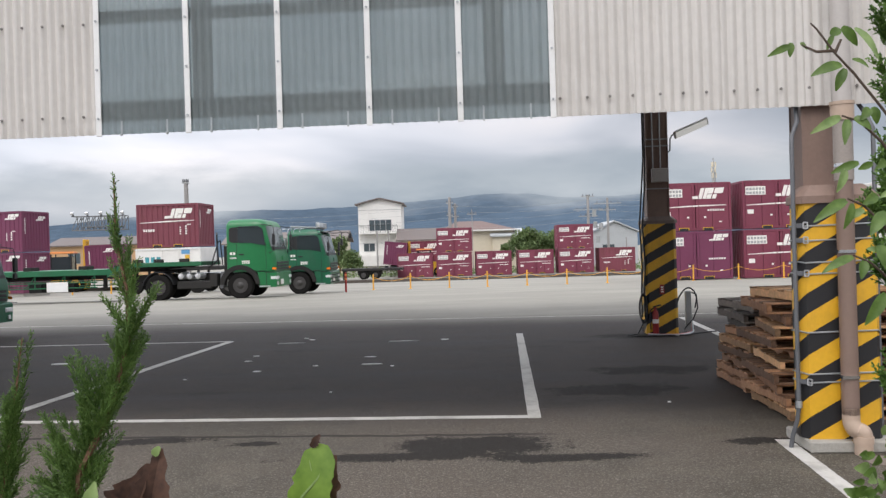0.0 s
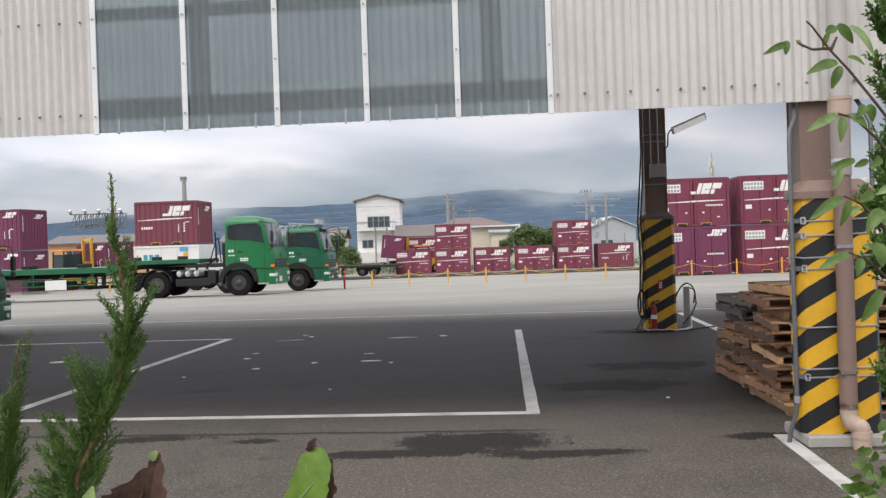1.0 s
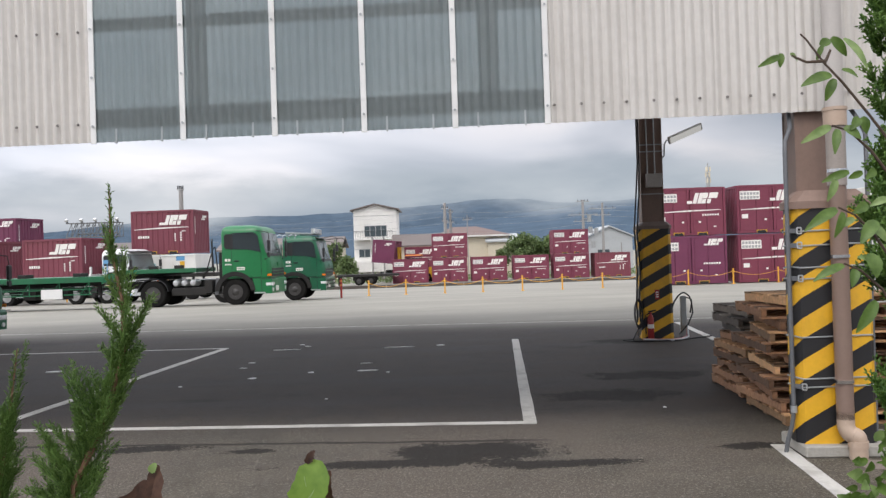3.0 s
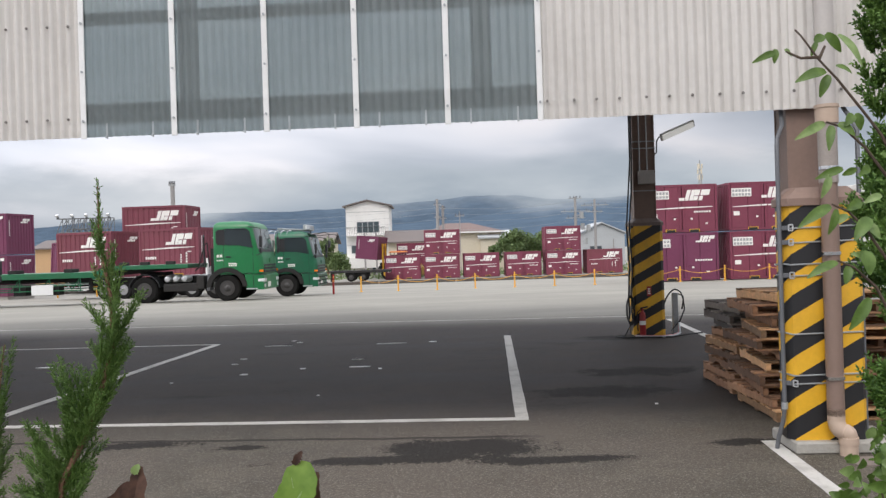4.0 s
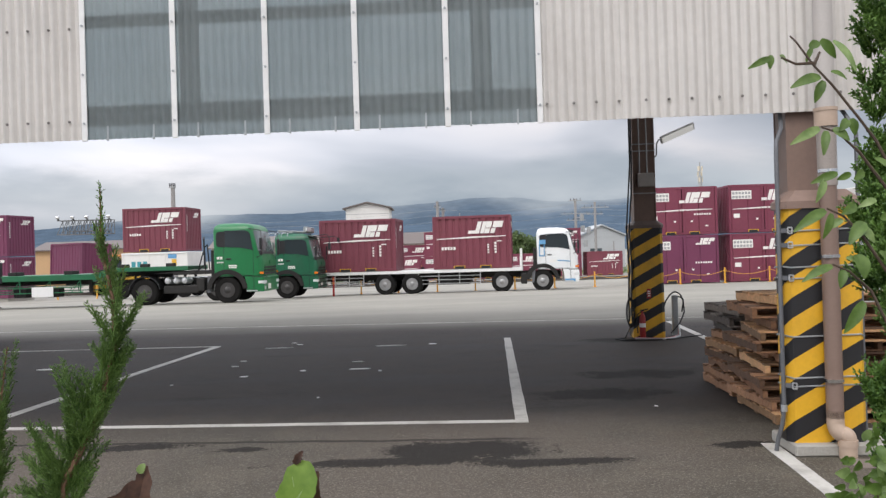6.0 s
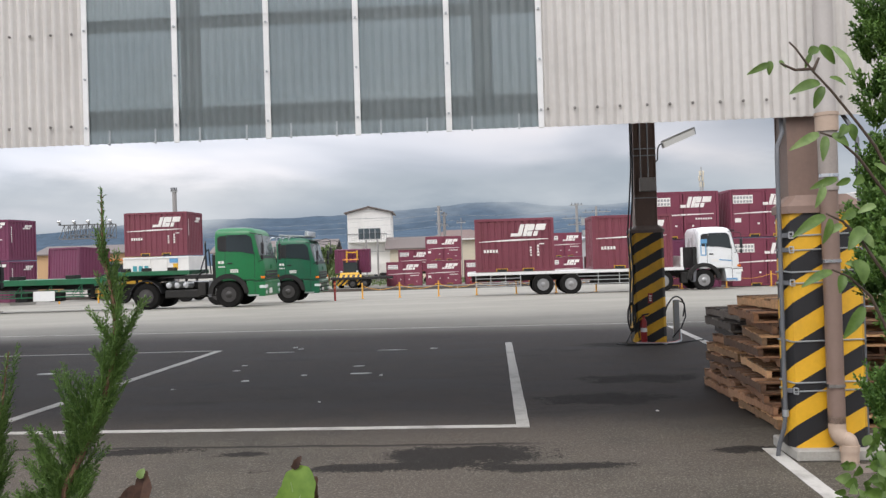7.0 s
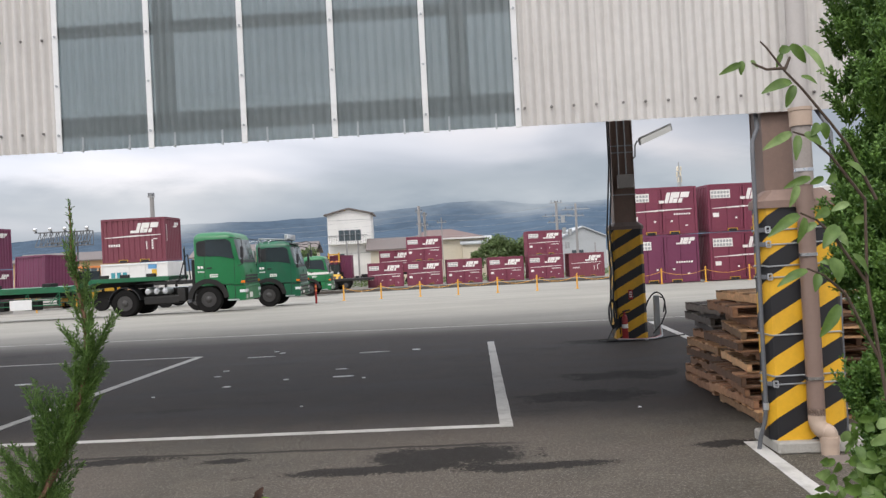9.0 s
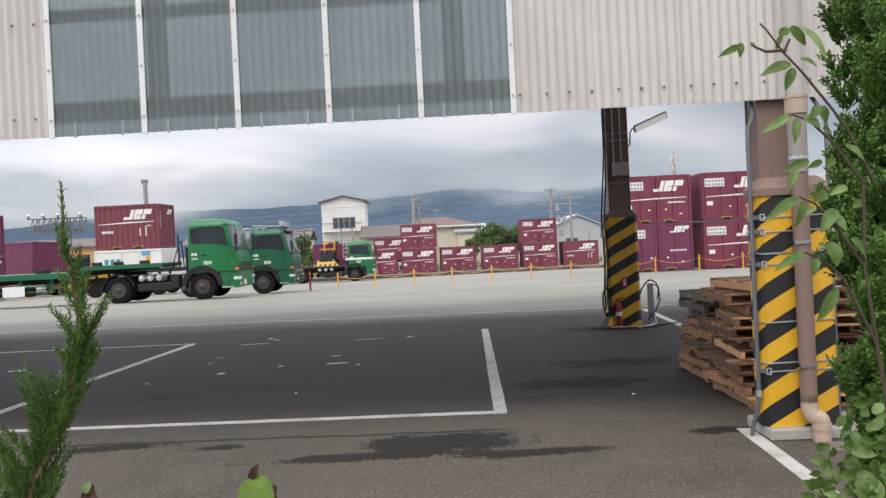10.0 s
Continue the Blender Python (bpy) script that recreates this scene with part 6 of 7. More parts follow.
def gable_roof(parent, x0, x1, y0, y1, z, rise, mat, along="y", over=0.35, thick=0.18):
    bm = bmesh.new()
    if along == "y":
        xm = (x0 + x1) / 2
        prism(bm, [(x0 - over, z - 0.05), (xm, z + rise), (x1 + over, z - 0.05), (x1 + over, z - 0.05 + thick), (xm, z + rise + thick), (x0 - over, z - 0.05 + thick)], y0 - over, y1 + over)
    else:
        ym = (y0 + y1) / 2
        vs = prism(bm, [(y0 - over, z - 0.05), (ym, z + rise), (y1 + over, z - 0.05), (y1 + over, z - 0.05 + thick), (ym, z + rise + thick), (y0 - over, z - 0.05 + thick)], x0 - over, x1 + over)
        for v in vs:
            v.co = Vector((v.co.y, v.co.x, v.co.z))
    return part("roof", bm, mat, parent)


def houses():
    g = gz(110)
    h = thing("tower_house", "white three-storey house with a gable roof and balcony", "house", place(0, 0, 0))
    bm = bmesh.new()
    vs = prism(bm, [(-11.3, g), (-11.3, 7.85), (-8.4, 8.55), (-5.5, 7.85), (-5.5, g)], 110.0, 118.0)
    part("wall", bm, M_HOUSE_WHITE, h)
    for i in range(14):
        boxed("siding_joint", (-8.4, 109.985, 0.4 + i * 0.56), (5.8, 0.03, 0.05), M_TRUSS if i % 4 == 0 else M_HOUSE_WHITE, h)
    gable_roof(h, -11.3, -5.5, 110, 118, 7.85, 0.74, M_ROOF, "y", 0.4)
    window(h, -8.35, 110, 5.05, 3.0, 1.5, 4)
    window(h, -9.9, 110, 2.1, 1.5, 1.1, 2)
    window(h, -7.0, 110, -0.4, 1.8, 1.4, 2)
    bm = bmesh.new()
    box(bm, (-8.6, 109.4, 3.95), (5.2, 1.2, 0.14))
    part("balcony_floor", bm, M_HOUSE_WHITE, h)
    bm = bmesh.new()
    box(bm, (-8.6, 108.85, 5.0), (5.2, 0.05, 0.06))
    for i in range(24):
        box(bm, (-11.2 + i * 0.226, 108.85, 4.5), (0.03, 0.03, 1.0))
    part("balcony_rail", bm, M_CHASSIS, h)
    boxed("lower_storey", (-9.0, 109.2, 0.3), (6.6, 1.6, 1.4), M_HOUSE_WHITE, h)
    for x in (-8.6, -7.1):
        bm = bmesh.new()
        rod(bm, (x, 107, g), (x, 107, 4.2), 0.12, 8)
        part("pipe_post", bm, M_POLE, h)
    boxed("stair_block", (-4.6, 112, 1.4), (1.8, 4, 6.0), M_HOUSE_WHITE, h)

    h = thing("low_house", "low cream house with a brown tiled roof", "house")
    boxed("wall", (-1.0, 110, 0.6), (9.0, 7, 4.4), M_HOUSE_CREAM, h)
    gable_roof(h, -5.5, 3.5, 106.5, 113.5, 2.8, 1.5, M_ROOF, "x", 0.6)
    window(h, -3.2, 106.5, 1.4, 1.0, 0.9, 2)

    h = thing("flat_house", "cream house with a brown hipped roof", "house")
    boxed("wall", (4.6, 109, 1.2), (9.0, 7, 5.4), M_HOUSE_CREAM, h)
    bm = bmesh.new()
    a = [bm.verts.new(p) for p in ((-0.4, 105.0, 3.9), (9.6, 105.0, 3.9), (9.6, 113, 3.9), (-0.4, 113, 3.9))]
    r = [bm.verts.new(p) for p in ((1.8, 109, 5.2), (5.2, 109, 5.2))]
    bm.faces.new(a[::-1])
    bm.faces.new((a[0], a[1], r[1], r[0]))
    bm.faces.new((a[1], a[2], r[1]))
    bm.faces.new((a[2], a[3], r[0], r[1]))
    bm.faces.new((a[3], a[0], r[0]))
    part("roof", bm, material("red_brown_roof", (0.18, 0.125, 0.11), 0.7, vary=0.2, scale=0.8, bump=0.3, bump_scale=3), h)
    boxed("fascia", (4.6, 104.96, 3.86), (10.1, 0.10, 0.18), M_HOUSE_WHITE, h, "white eaves board")
    boxed("wing_wall", (8.2, 107.5, 0.9), (3.6, 6, 4.4), M_HOUSE_CREAM, h)
    gable_roof(h, 6.4, 10.2, 104.5, 110.5, 3.0, 0.9, M_ROOF_GREY, "x", 0.3)
    window(h, 8.5, 104.5, 1.5, 1.3, 1.2, 2)

    h = thing("shed", "pale grey metal shed with a gable roof", "shed")
    boxed("wall", (22.3, 110, 0.8), (6.0, 8, 4.6), M_ROOF_GREY, h)
    gable_roof(h, 19.3, 25.3, 106, 114, 3.1, 1.4, M_ROOF_GREY, "y", 0.3)
    bm = bmesh.new()
    prism(bm, [(19.3, 3.1), (25.3, 3.1), (22.3, 4.42)], 105.98, 106.1)
    part("gable_wall", bm, M_ROOF_GREY, h)
    window(h, 21.5, 106, 1.2, 1.6, 0.8, 2)

    h = thing("yard_building", "low tan building with a pale roof beyond the yard", "building")
    boxed("wall", (-50.0, 124, 1.0), (15.0, 9, 5.2), M_HOUSE_TAN, h)
    gable_roof(h, -57.5, -42.5, 119.5, 128.5, 3.6, 1.2, M_ROOF, "x", 0.5)
    for x in (-54, -50, -46.5):
        window(h, x, 119.5, 1.8, 1.8, 1.6, 2)
    h = thing("yard_building", "long low grey-roofed building beyond the yard", "building")
    boxed("wall", (-24.0, 128, 0.8), (18.0, 9, 4.8), M_HOUSE_CREAM, h)
    gable_roof(h, -33, -15, 123.5, 132.5, 3.2, 1.6, M_ROOF, "x", 0.5)
    for x in (-29, -25, -21):
        window(h, x, 123.5, 1.2, 1.8, 1.4, 2)
    # pale building behind the right-hand stacks
    h = thing("store_building", "pale grey clad building past the pallets", "building")
    bm = bmesh.new()
    box(bm, (17.1, 24.0, 1.6), (7.0, 8.0, 3.4), bev=0.02)
    part("wall", bm, M_CORR, h)
    for i in range(12):
        boxed("wall_rib", (13.75 + i * 0.6, 19.98, 1.6), (0.06, 0.05, 3.3), M_CORR, h)


houses()


def pole(x, y, top, r=0.16, arms=(), label="grey concrete utility pole"):
    t = thing("utility_pole", label, "utility pole", place(x, y, gz(y)))
    g = gz(y)
    bm = bmesh.new()
    rod(bm, (0, 0, 0), (0, 0, top - g), r, 10, r * 0.75)
    part("shaft", bm, M_POLE, t, smooth=True)
    for dz, w in arms:
        bm = bmesh.new()
        box(bm, (0, -0.1, top - g - dz), (w, 0.10, 0.10))
        part("crossarm", bm, M_TRUSS, t)
        for k in range(4):
            bm = bmesh.new()
            rod(bm, (-w / 2 + w * (k + 0.5) / 4, -0.1, top - g - dz + 0.05), (-w / 2 + w * (k + 0.5) / 4, -0.1, top - g - dz + 0.28), 0.05, 6)
            part("insulator", bm, M_CONDUIT, t)
    return t


def wire(a, b, sag, r=0.013):
    t = thing("overhead_wire", "thin dark overhead wire between poles", "wire", group="overhead wires")
    a, b = Vector(a), Vector(b)
    bm = bmesh.new()
    sweep(bm, [a.lerp(b, k / 12) - Vector((0, 0, sag * (1 - (2 * k / 12 - 1) ** 2))) for k in range(13)], r, 4)
    part("line", bm, M_TRUSS, t)


def far_poles():
    pole(0.95, 100, 7.9, 0.24, ((0.7, 0.9), (2.2, 0.8)), "thick grey utility pole with a second one beside it")
    pole(1.62, 100.5, 7.15, 0.21, ((0.4, 0.7), (1.6, 0.9)))
    pole(3.7, 101, 6.4, 0.06, ((0.6, 1.2),), "thin aerial mast over the roofs")
    t = pole(-18.75, 60, 7.15, 0.20, ((0.15, 0.5),), "grey mast with twin lamps behind the containers")
    pole(17.9, 100, 7.7, 0.20, ((0.2, 1.6), (1.8, 3.6), (2.6, 2.4)), "utility pole carrying crossarms and transformers")
    pole(20.3, 100, 7.3, 0.18, ((0.7, 3.4), (1.5, 2.0)))
    pole(11.2, 99, 3.6, 0.12)
    pole(23.4, 104, 2.4, 0.10)
    pole(26.0, 104, 5.4, 0.05)
    for x, z in ((18.7, 4.0), (19.4, 3.8), (19.0, 2.2), (18.6, 5.4)):
        tr = thing("transformer", "grey can transformer on a utility pole", "transformer")
        bm = bmesh.new()
        rod(bm, (x, 99.7, z - 0.4), (x, 99.7, z + 0.4), 0.26, 12)
        part("can", bm, M_TRUSS, tr, smooth=True)
        bm = bmesh.new()
        box(bm, (x - 0.35, 99.9, z), (0.7, 0.12, 0.10))
        part("bracket", bm, M_TRUSS, tr)
    for dz in (0.0, 0.7, 1.5, 2.6):
        wire((-30, 104, 6.3 - dz * 0.8), (0.95, 100, 6.9 - dz), 0.5)
        wire((0.95, 100, 6.9 - dz), (17.9, 100, 7.2 - dz * 0.9), 0.5)
        wire((17.9, 100, 7.2 - dz * 0.9), (60, 100, 7.6 - dz), 0.9)
    # slim tower behind the right-hand stacks
    t = thing("signal_tower", "slim pale steel tower with stacked antennas", "tower", place(23.4, 70, gz(70)))
    bm = bmesh.new()
    rod(bm, (0, 0, 0), (0, 0, 8.6), 0.17, 8)
    part("shaft", bm, M_TRUSS, t)
    for k in range(3):
        bm = bmesh.new()
        for a in range(3):
            c, q = math.cos(a * 2.09 + k), math.sin(a * 2.09 + k)
            box(bm, (0.17 * c, 0.17 * q, 8.2 + k * 0.48), (0.13, 0.10, 0.42), turn_z(math.degrees(a * 2.09 + k)), bev=0.01)
        part("antenna", bm, M_HOUSE_CREAM, t)
    bm = bmesh.new()
    rod(bm, (0, 0, 8.5), (0, 0, 9.7), 0.05, 6)
    part("spike", bm, M_TRUSS, t)
    # lamp gantry
    t = thing("lamp_gantry", "grey lattice gantry carrying floodlights over the yard", "gantry", place(-39.8, 95, 0))
    L = 6.2
    bm = bmesh.new()
    for y in (-0.5, 0.5):
        for z in (5.0, 6.6):
            box(bm, (0, y, z), (L, 0.10, 0.10))
        n = 9
        for k in range(n):
            x0, x1 = -L / 2 + L * k / n, -L / 2 + L * (k + 1) / n
            rod(bm, (x0, y, 5.0), (x1, y, 6.6), 0.045, 4)
            rod(bm, (x1, y, 5.0), (x1, y, 6.6), 0.045, 4)
    part("truss", bm, M_GANTRY, t)
    for x in (1.3,):
        bm = bmesh.new()
        for y in (-0.4, 0.4):
            rod(bm, (x, y, gz(95)), (x, y, 6.6), 0.09, 8)
        part("leg", bm, M_GANTRY, t)
    for k, x in enumerate((-2.9, -1.2, 0.4, 2.9)):
        bm = bmesh.new()
        box(bm, (x, -0.8, 6.95), (0.38, 0.30, 0.30), turn_x(25), bev=0.05)
        lp = part("floodlight", bm, M_ALU, t)
        bm = bmesh.new()
        box(bm, (x, -0.6, 6.72), (0.10, 0.40, 0.20))
        part("bracket", bm, M_GANTRY, lp)
    bm = bmesh.new()
    box(bm, (0.5, 0, 5.35), (4.4, 1.0, 0.08))
    for k in range(9):
        box(bm, (-1.7 + k * 0.55, -0.55, 5.7), (0.05, 0.05, 0.7))
    part("walkway", bm, M_GANTRY, t)
    t = thing("flatbed_trailer", "dark empty flatbed standing before the white house", "trailer", place(-7.2, 83.5, gz(83.5)))
    bm = bmesh.new()
    box(bm, (0, 0, 1.0), (6.2, 2.4, 0.24), bev=0.02)
    part("deck", bm, M_CHASSIS, t)
    for x in (-0.9, 0.3):
        for sy in (-1, 1):
            wheel(t, x, sy * 1.0, 0.45, 0.28, z=0.45)
    boxed("axle_beam", (-0.3, 0, 0.7), (2.4, 1.6, 0.45), M_CHASSIS, t)
    bm = bmesh.new()
    box(bm, (-2.9, 0, 0.45), (0.2, 1.8, 0.9))
    part("landing_leg", bm, M_CHASSIS, t)


far_poles()


def hills():
    """Two wooded ridges beyond the town, distance haze painted into their colour."""
    def ridge(y0, pts, seed, label):
        rng = random.Random(seed)
        bm = bmesh.new()
        n = 260
        x0, x1 = pts[0][0], pts[-1][0]
        rows = []
        for j in range(15):
            f = j / 14
            row = []
            for i in range(n + 1):
                x = x0 + (x1 - x0) * i / n
                h = float(np.interp(x, [p[0] for p in pts], [p[1] for p in pts]))
                q = noise.fractal(Vector((x / 190, f * 2.4 + seed, seed)), 0.9, 2.1, 6)
                gully = noise.fractal(Vector((x / 60, f * 1.2, seed + 3)), 0.9, 2.1, 4)
                z = -8 + (h + 8) * (f ** 0.8) * (1 + 0.035 * q) + (1 - abs(2 * f - 1)) * h * (0.05 * gully)
                row.append(bm.verts.new((x, y0 + 900 * f + 60 * gully * (1 - f), z)))
            rows.append(row)
        for a, b in zip(rows, rows[1:]):
            for i in range(n):
                bm.faces.new((a[i], a[i + 1], b[i + 1], b[i]))
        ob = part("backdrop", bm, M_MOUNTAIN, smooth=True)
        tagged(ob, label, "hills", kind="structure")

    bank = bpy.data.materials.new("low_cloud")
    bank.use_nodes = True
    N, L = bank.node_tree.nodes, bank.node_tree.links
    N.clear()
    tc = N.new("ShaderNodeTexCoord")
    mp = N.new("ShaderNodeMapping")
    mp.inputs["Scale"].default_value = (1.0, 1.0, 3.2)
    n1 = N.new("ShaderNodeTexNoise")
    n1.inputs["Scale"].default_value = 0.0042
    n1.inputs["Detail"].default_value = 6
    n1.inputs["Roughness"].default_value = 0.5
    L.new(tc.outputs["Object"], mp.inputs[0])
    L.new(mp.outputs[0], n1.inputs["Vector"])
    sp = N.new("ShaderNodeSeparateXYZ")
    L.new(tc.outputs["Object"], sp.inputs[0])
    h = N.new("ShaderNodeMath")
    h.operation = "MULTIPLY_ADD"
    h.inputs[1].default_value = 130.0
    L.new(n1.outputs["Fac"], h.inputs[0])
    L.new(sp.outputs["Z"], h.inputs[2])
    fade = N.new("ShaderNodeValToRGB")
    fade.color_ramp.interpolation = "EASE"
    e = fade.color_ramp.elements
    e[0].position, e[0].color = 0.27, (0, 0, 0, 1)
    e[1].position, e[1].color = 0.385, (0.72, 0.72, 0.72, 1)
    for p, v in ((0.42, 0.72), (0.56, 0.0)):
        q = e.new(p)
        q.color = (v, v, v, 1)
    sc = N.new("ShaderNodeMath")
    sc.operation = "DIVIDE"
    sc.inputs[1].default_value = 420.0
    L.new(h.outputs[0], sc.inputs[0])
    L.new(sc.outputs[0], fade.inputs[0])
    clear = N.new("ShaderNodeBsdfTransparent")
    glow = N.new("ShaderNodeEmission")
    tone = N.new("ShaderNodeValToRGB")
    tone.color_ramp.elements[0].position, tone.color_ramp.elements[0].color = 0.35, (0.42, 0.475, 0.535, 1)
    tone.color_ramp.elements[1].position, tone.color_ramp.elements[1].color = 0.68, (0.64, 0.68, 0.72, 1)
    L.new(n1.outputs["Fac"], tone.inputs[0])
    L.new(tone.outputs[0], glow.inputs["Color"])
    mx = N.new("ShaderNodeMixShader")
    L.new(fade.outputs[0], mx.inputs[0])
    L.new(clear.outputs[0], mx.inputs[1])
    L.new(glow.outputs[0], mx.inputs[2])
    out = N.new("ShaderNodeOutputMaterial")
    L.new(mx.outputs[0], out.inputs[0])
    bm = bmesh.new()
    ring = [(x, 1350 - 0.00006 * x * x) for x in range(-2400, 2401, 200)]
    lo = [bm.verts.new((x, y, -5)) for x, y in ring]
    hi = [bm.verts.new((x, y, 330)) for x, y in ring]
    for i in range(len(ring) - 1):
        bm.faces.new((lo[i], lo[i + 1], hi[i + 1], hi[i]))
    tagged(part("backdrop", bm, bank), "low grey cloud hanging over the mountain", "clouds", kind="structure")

    s = 3400 / 2500
    ridge(2500, [(-3600, 70), (-1355 * s, 92 * s), (-957 * s, 125 * s), (-662 * s, 138 * s), (-316 * s, 136 * s), (-107 * s, 146 * s), (102 * s, 163 * s), (275 * s, 165 * s), (378 * s, 150 * s), (604 * s, 150 * s), (1071 * s, 145 * s), (3600, 100)], 2, "wooded mountain tinted with blue distance haze, under low cloud")
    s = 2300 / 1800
    ridge(1400, [(-2400, 30), (-700, 50 * s), (-103 * s, 60 * s), (84 * s, 69 * s), (210 * s, 92 * s), (347 * s, 101 * s), (434 * s, 101 * s), (900, 90), (2400, 60)], 7, "wooded foothill ridge tinted with blue distance haze")


hills()


# ---- plants ----
def leafy(name, pts_fn, n, size, mat, parent, rng):
    """Many small leaf cards, each bent along its rib, as one part."""
    vs, fs = [], []
    for _ in range(n):
        c, out = pts_fn(rng)
        a = Vector((rng.gauss(0, 1), rng.gauss(0, 1), rng.gauss(0, 1))).normalized()
        b = a.cross(Vector((rng.gauss(0, 1), rng.gauss(0, 1), rng.gauss(0, 1)))).normalized()
        s = size * rng.uniform(0.6, 1.4)
        k = len(vs)
        vs += [c - a * s, c + b * s * 0.5, c + a * s, c - b * s * 0.5]
        fs += [(k, k + 1, k + 2, k + 3)]
    me = bpy.data.meshes.new(name)
    me.from_pydata([tuple(v) for v in vs], [], fs)
    me.materials.append(mat)
    ob = new(name, me)
    ob.parent = parent
    ob["kind"] = "stuff"
    return ob


def tree(x, y, top, width, label, seed, n=1500):
    rng = random.Random(seed)
    g = gz(y)
    t = thing("tree", label, "tree", place(x, y, g))
    H = top - g
    bm = bmesh.new()
    sweep(bm, [(0, 0, 0), (0.05, 0, H * 0.3), (-0.05, 0.05, H * 0.6), (0.1, 0, H * 0.9)], [0.16, 0.13, 0.09, 0.03], 8)
    part("trunk", bm, M_BARK, t, smooth=True)
    blobs = []
    for k in range(15):
        a = rng.uniform(0, 6.28)
        z = H * rng.uniform(0.32, 0.86)
        r = width / 2 * rng.uniform(0.2, 0.75) * (1.15 - z / H * 0.7)
        p = Vector((r * math.cos(a), r * math.sin(a), z))
        blobs.append((p, width * rng.uniform(0.14, 0.27)))
        bm = bmesh.new()
        sweep(bm, [(0, 0, z * 0.6), p * 0.5 + Vector((0, 0, z * 0.35)), p], [0.06, 0.04, 0.015], 5)
        part("limb", bm, M_BARK, t, smooth=True)

    def pt(r):
        p, s = r.choice(blobs)
        d = Vector((r.gauss(0, 1), r.gauss(0, 1), r.gauss(0, 0.8))).normalized() * s * r.uniform(0.55, 1.08)
        return p + d, d

    leafy("crown", pt, n, 0.16, M_TREE, t, rng)


tree(9.6, 98, 3.9, 4.0, "green broadleaf tree beside low houses", 11, 4200)
tree(11.5, 99, 3.5, 4.2, "green broadleaf tree between two others", 19, 4200)
tree(13.2, 100, 3.7, 4.0, "green broadleaf tree beside low houses", 12, 4000)
tree(8.0, 101, 2.6, 2.6, "small green tree beside low houses", 13, 1500)
tree(-4.3, 118, 5.4, 1.8, "small tree top behind the roofs", 14, 500)
tree(-13.2, 104, 3.6, 3.6, "green tree beside the white house", 15, 3200)
tree(-15.8, 106, 3.0, 3.6, "green tree beside the white house", 16, 3000)
tree(-11.2, 101, 1.6, 3.0, "low green shrub tree before the white house", 17, 2200)
tree(15.9, 93, 1.4, 1.6, "low green shrub tree behind the containers", 18, 600)


def grass_strip():
    rng = random.Random(21)
    t = thing("weeds", "low green weeds along the far kerb", "weeds", kind="stuff")

    def pt(r):
        x = r.uniform(-14, 24)
        y = r.uniform(90, 100)
        return Vector((x, y, gz(y) + abs(r.gauss(0, 0.35)))), None

    leafy("blades", pt, 3500, 0.14, M_TREE, t, rng)


grass_strip()


def plume(vs, fs, base, tip, width, rng, grain=0.0042, thick=0.0017):
    """A scaly conifer shoot: twigs that lean forward along an axis, each with short side scales."""
    base, tip = Vector(base), Vector(tip)
    ax = tip - base
    L = ax.length
    ax.normalize()
    side = ax.orthogonal().normalized()
    up = ax.cross(side)

    def spike(p, q, r):
        d = (q - p)
        n1 = d.orthogonal().normalized() * r
        n2 = d.normalized().cross(n1)
        k = len(vs)
        m = p.lerp(q, 0.45)
        vs.extend([p, m + n1, m - n1 * 0.5 + n2 * 0.87, m - n1 * 0.5 - n2 * 0.87, q])
        fs.extend([(k, k + 1, k + 2), (k, k + 2, k + 3), (k, k + 3, k + 1), (k + 4, k + 2, k + 1), (k + 4, k + 3, k + 2), (k + 4, k + 1, k + 3)])

    n = max(6, int(L / grain))
    for i in range(n):
        s = (i + rng.random()) / n
        p = base + ax * (L * s)
        a = i * 2.4 + rng.uniform(-0.4, 0.4)
        out = side * math.cos(a) + up * math.sin(a)
        ln = width * (1 - s) ** 0.75 * (0.55 + 0.45 * min(1, s * 5)) * rng.uniform(0.6, 1.1) + 0.006
        d = (ax * rng.uniform(0.85, 1.25) + out * rng.uniform(0.55, 0.8)).normalized()
        q = p + d * ln + Vector((0, 0, ln * 0.25))
        spike(p, q, thick)
        m = max(2, int(ln / grain))
        for j in range(m):
            f = (j + 0.6) / m
            pp = p.lerp(q, f)
            b = rng.uniform(0, 6.28)
            o = (d.orthogonal().normalized() * math.cos(b) + d.cross(d.orthogonal().normalized()) * math.sin(b))
            sl = rng.uniform(0.006, 0.012) * (1.15 - 0.4 * f)
            spike(pp, pp + (d * 0.95 + o * 0.75).normalized() * sl * (grain / 0.0042) ** 0.5, thick)
    spike(base, tip, 0.003)


def conifer(label, stem, radii, shoots, width, mat, seed, grain=0.0034, thick=0.00125):
    rng = random.Random(seed)
    t = thing("conifer", label, "conifer")
    bm = bmesh.new()
    sweep(bm, stem, radii, 7)
    part("trunk", bm, M_BARK, t, smooth=True)
    vs, fs = [], []
    for a, b in shoots:
        ln = (Vector(b) - Vector(a)).length
        w = width(b[2]) if callable(width) else width
        plume(vs, fs, a, b, min(w, ln * 0.42), rng, grain, thick)
    me = bpy.data.meshes.new("foliage")
    me.from_pydata([tuple(v) for v in vs], [], fs)
    me.materials.append(mat)
    ob = new("foliage", me)
    ob.parent = t
    ob["kind"] = "stuff"


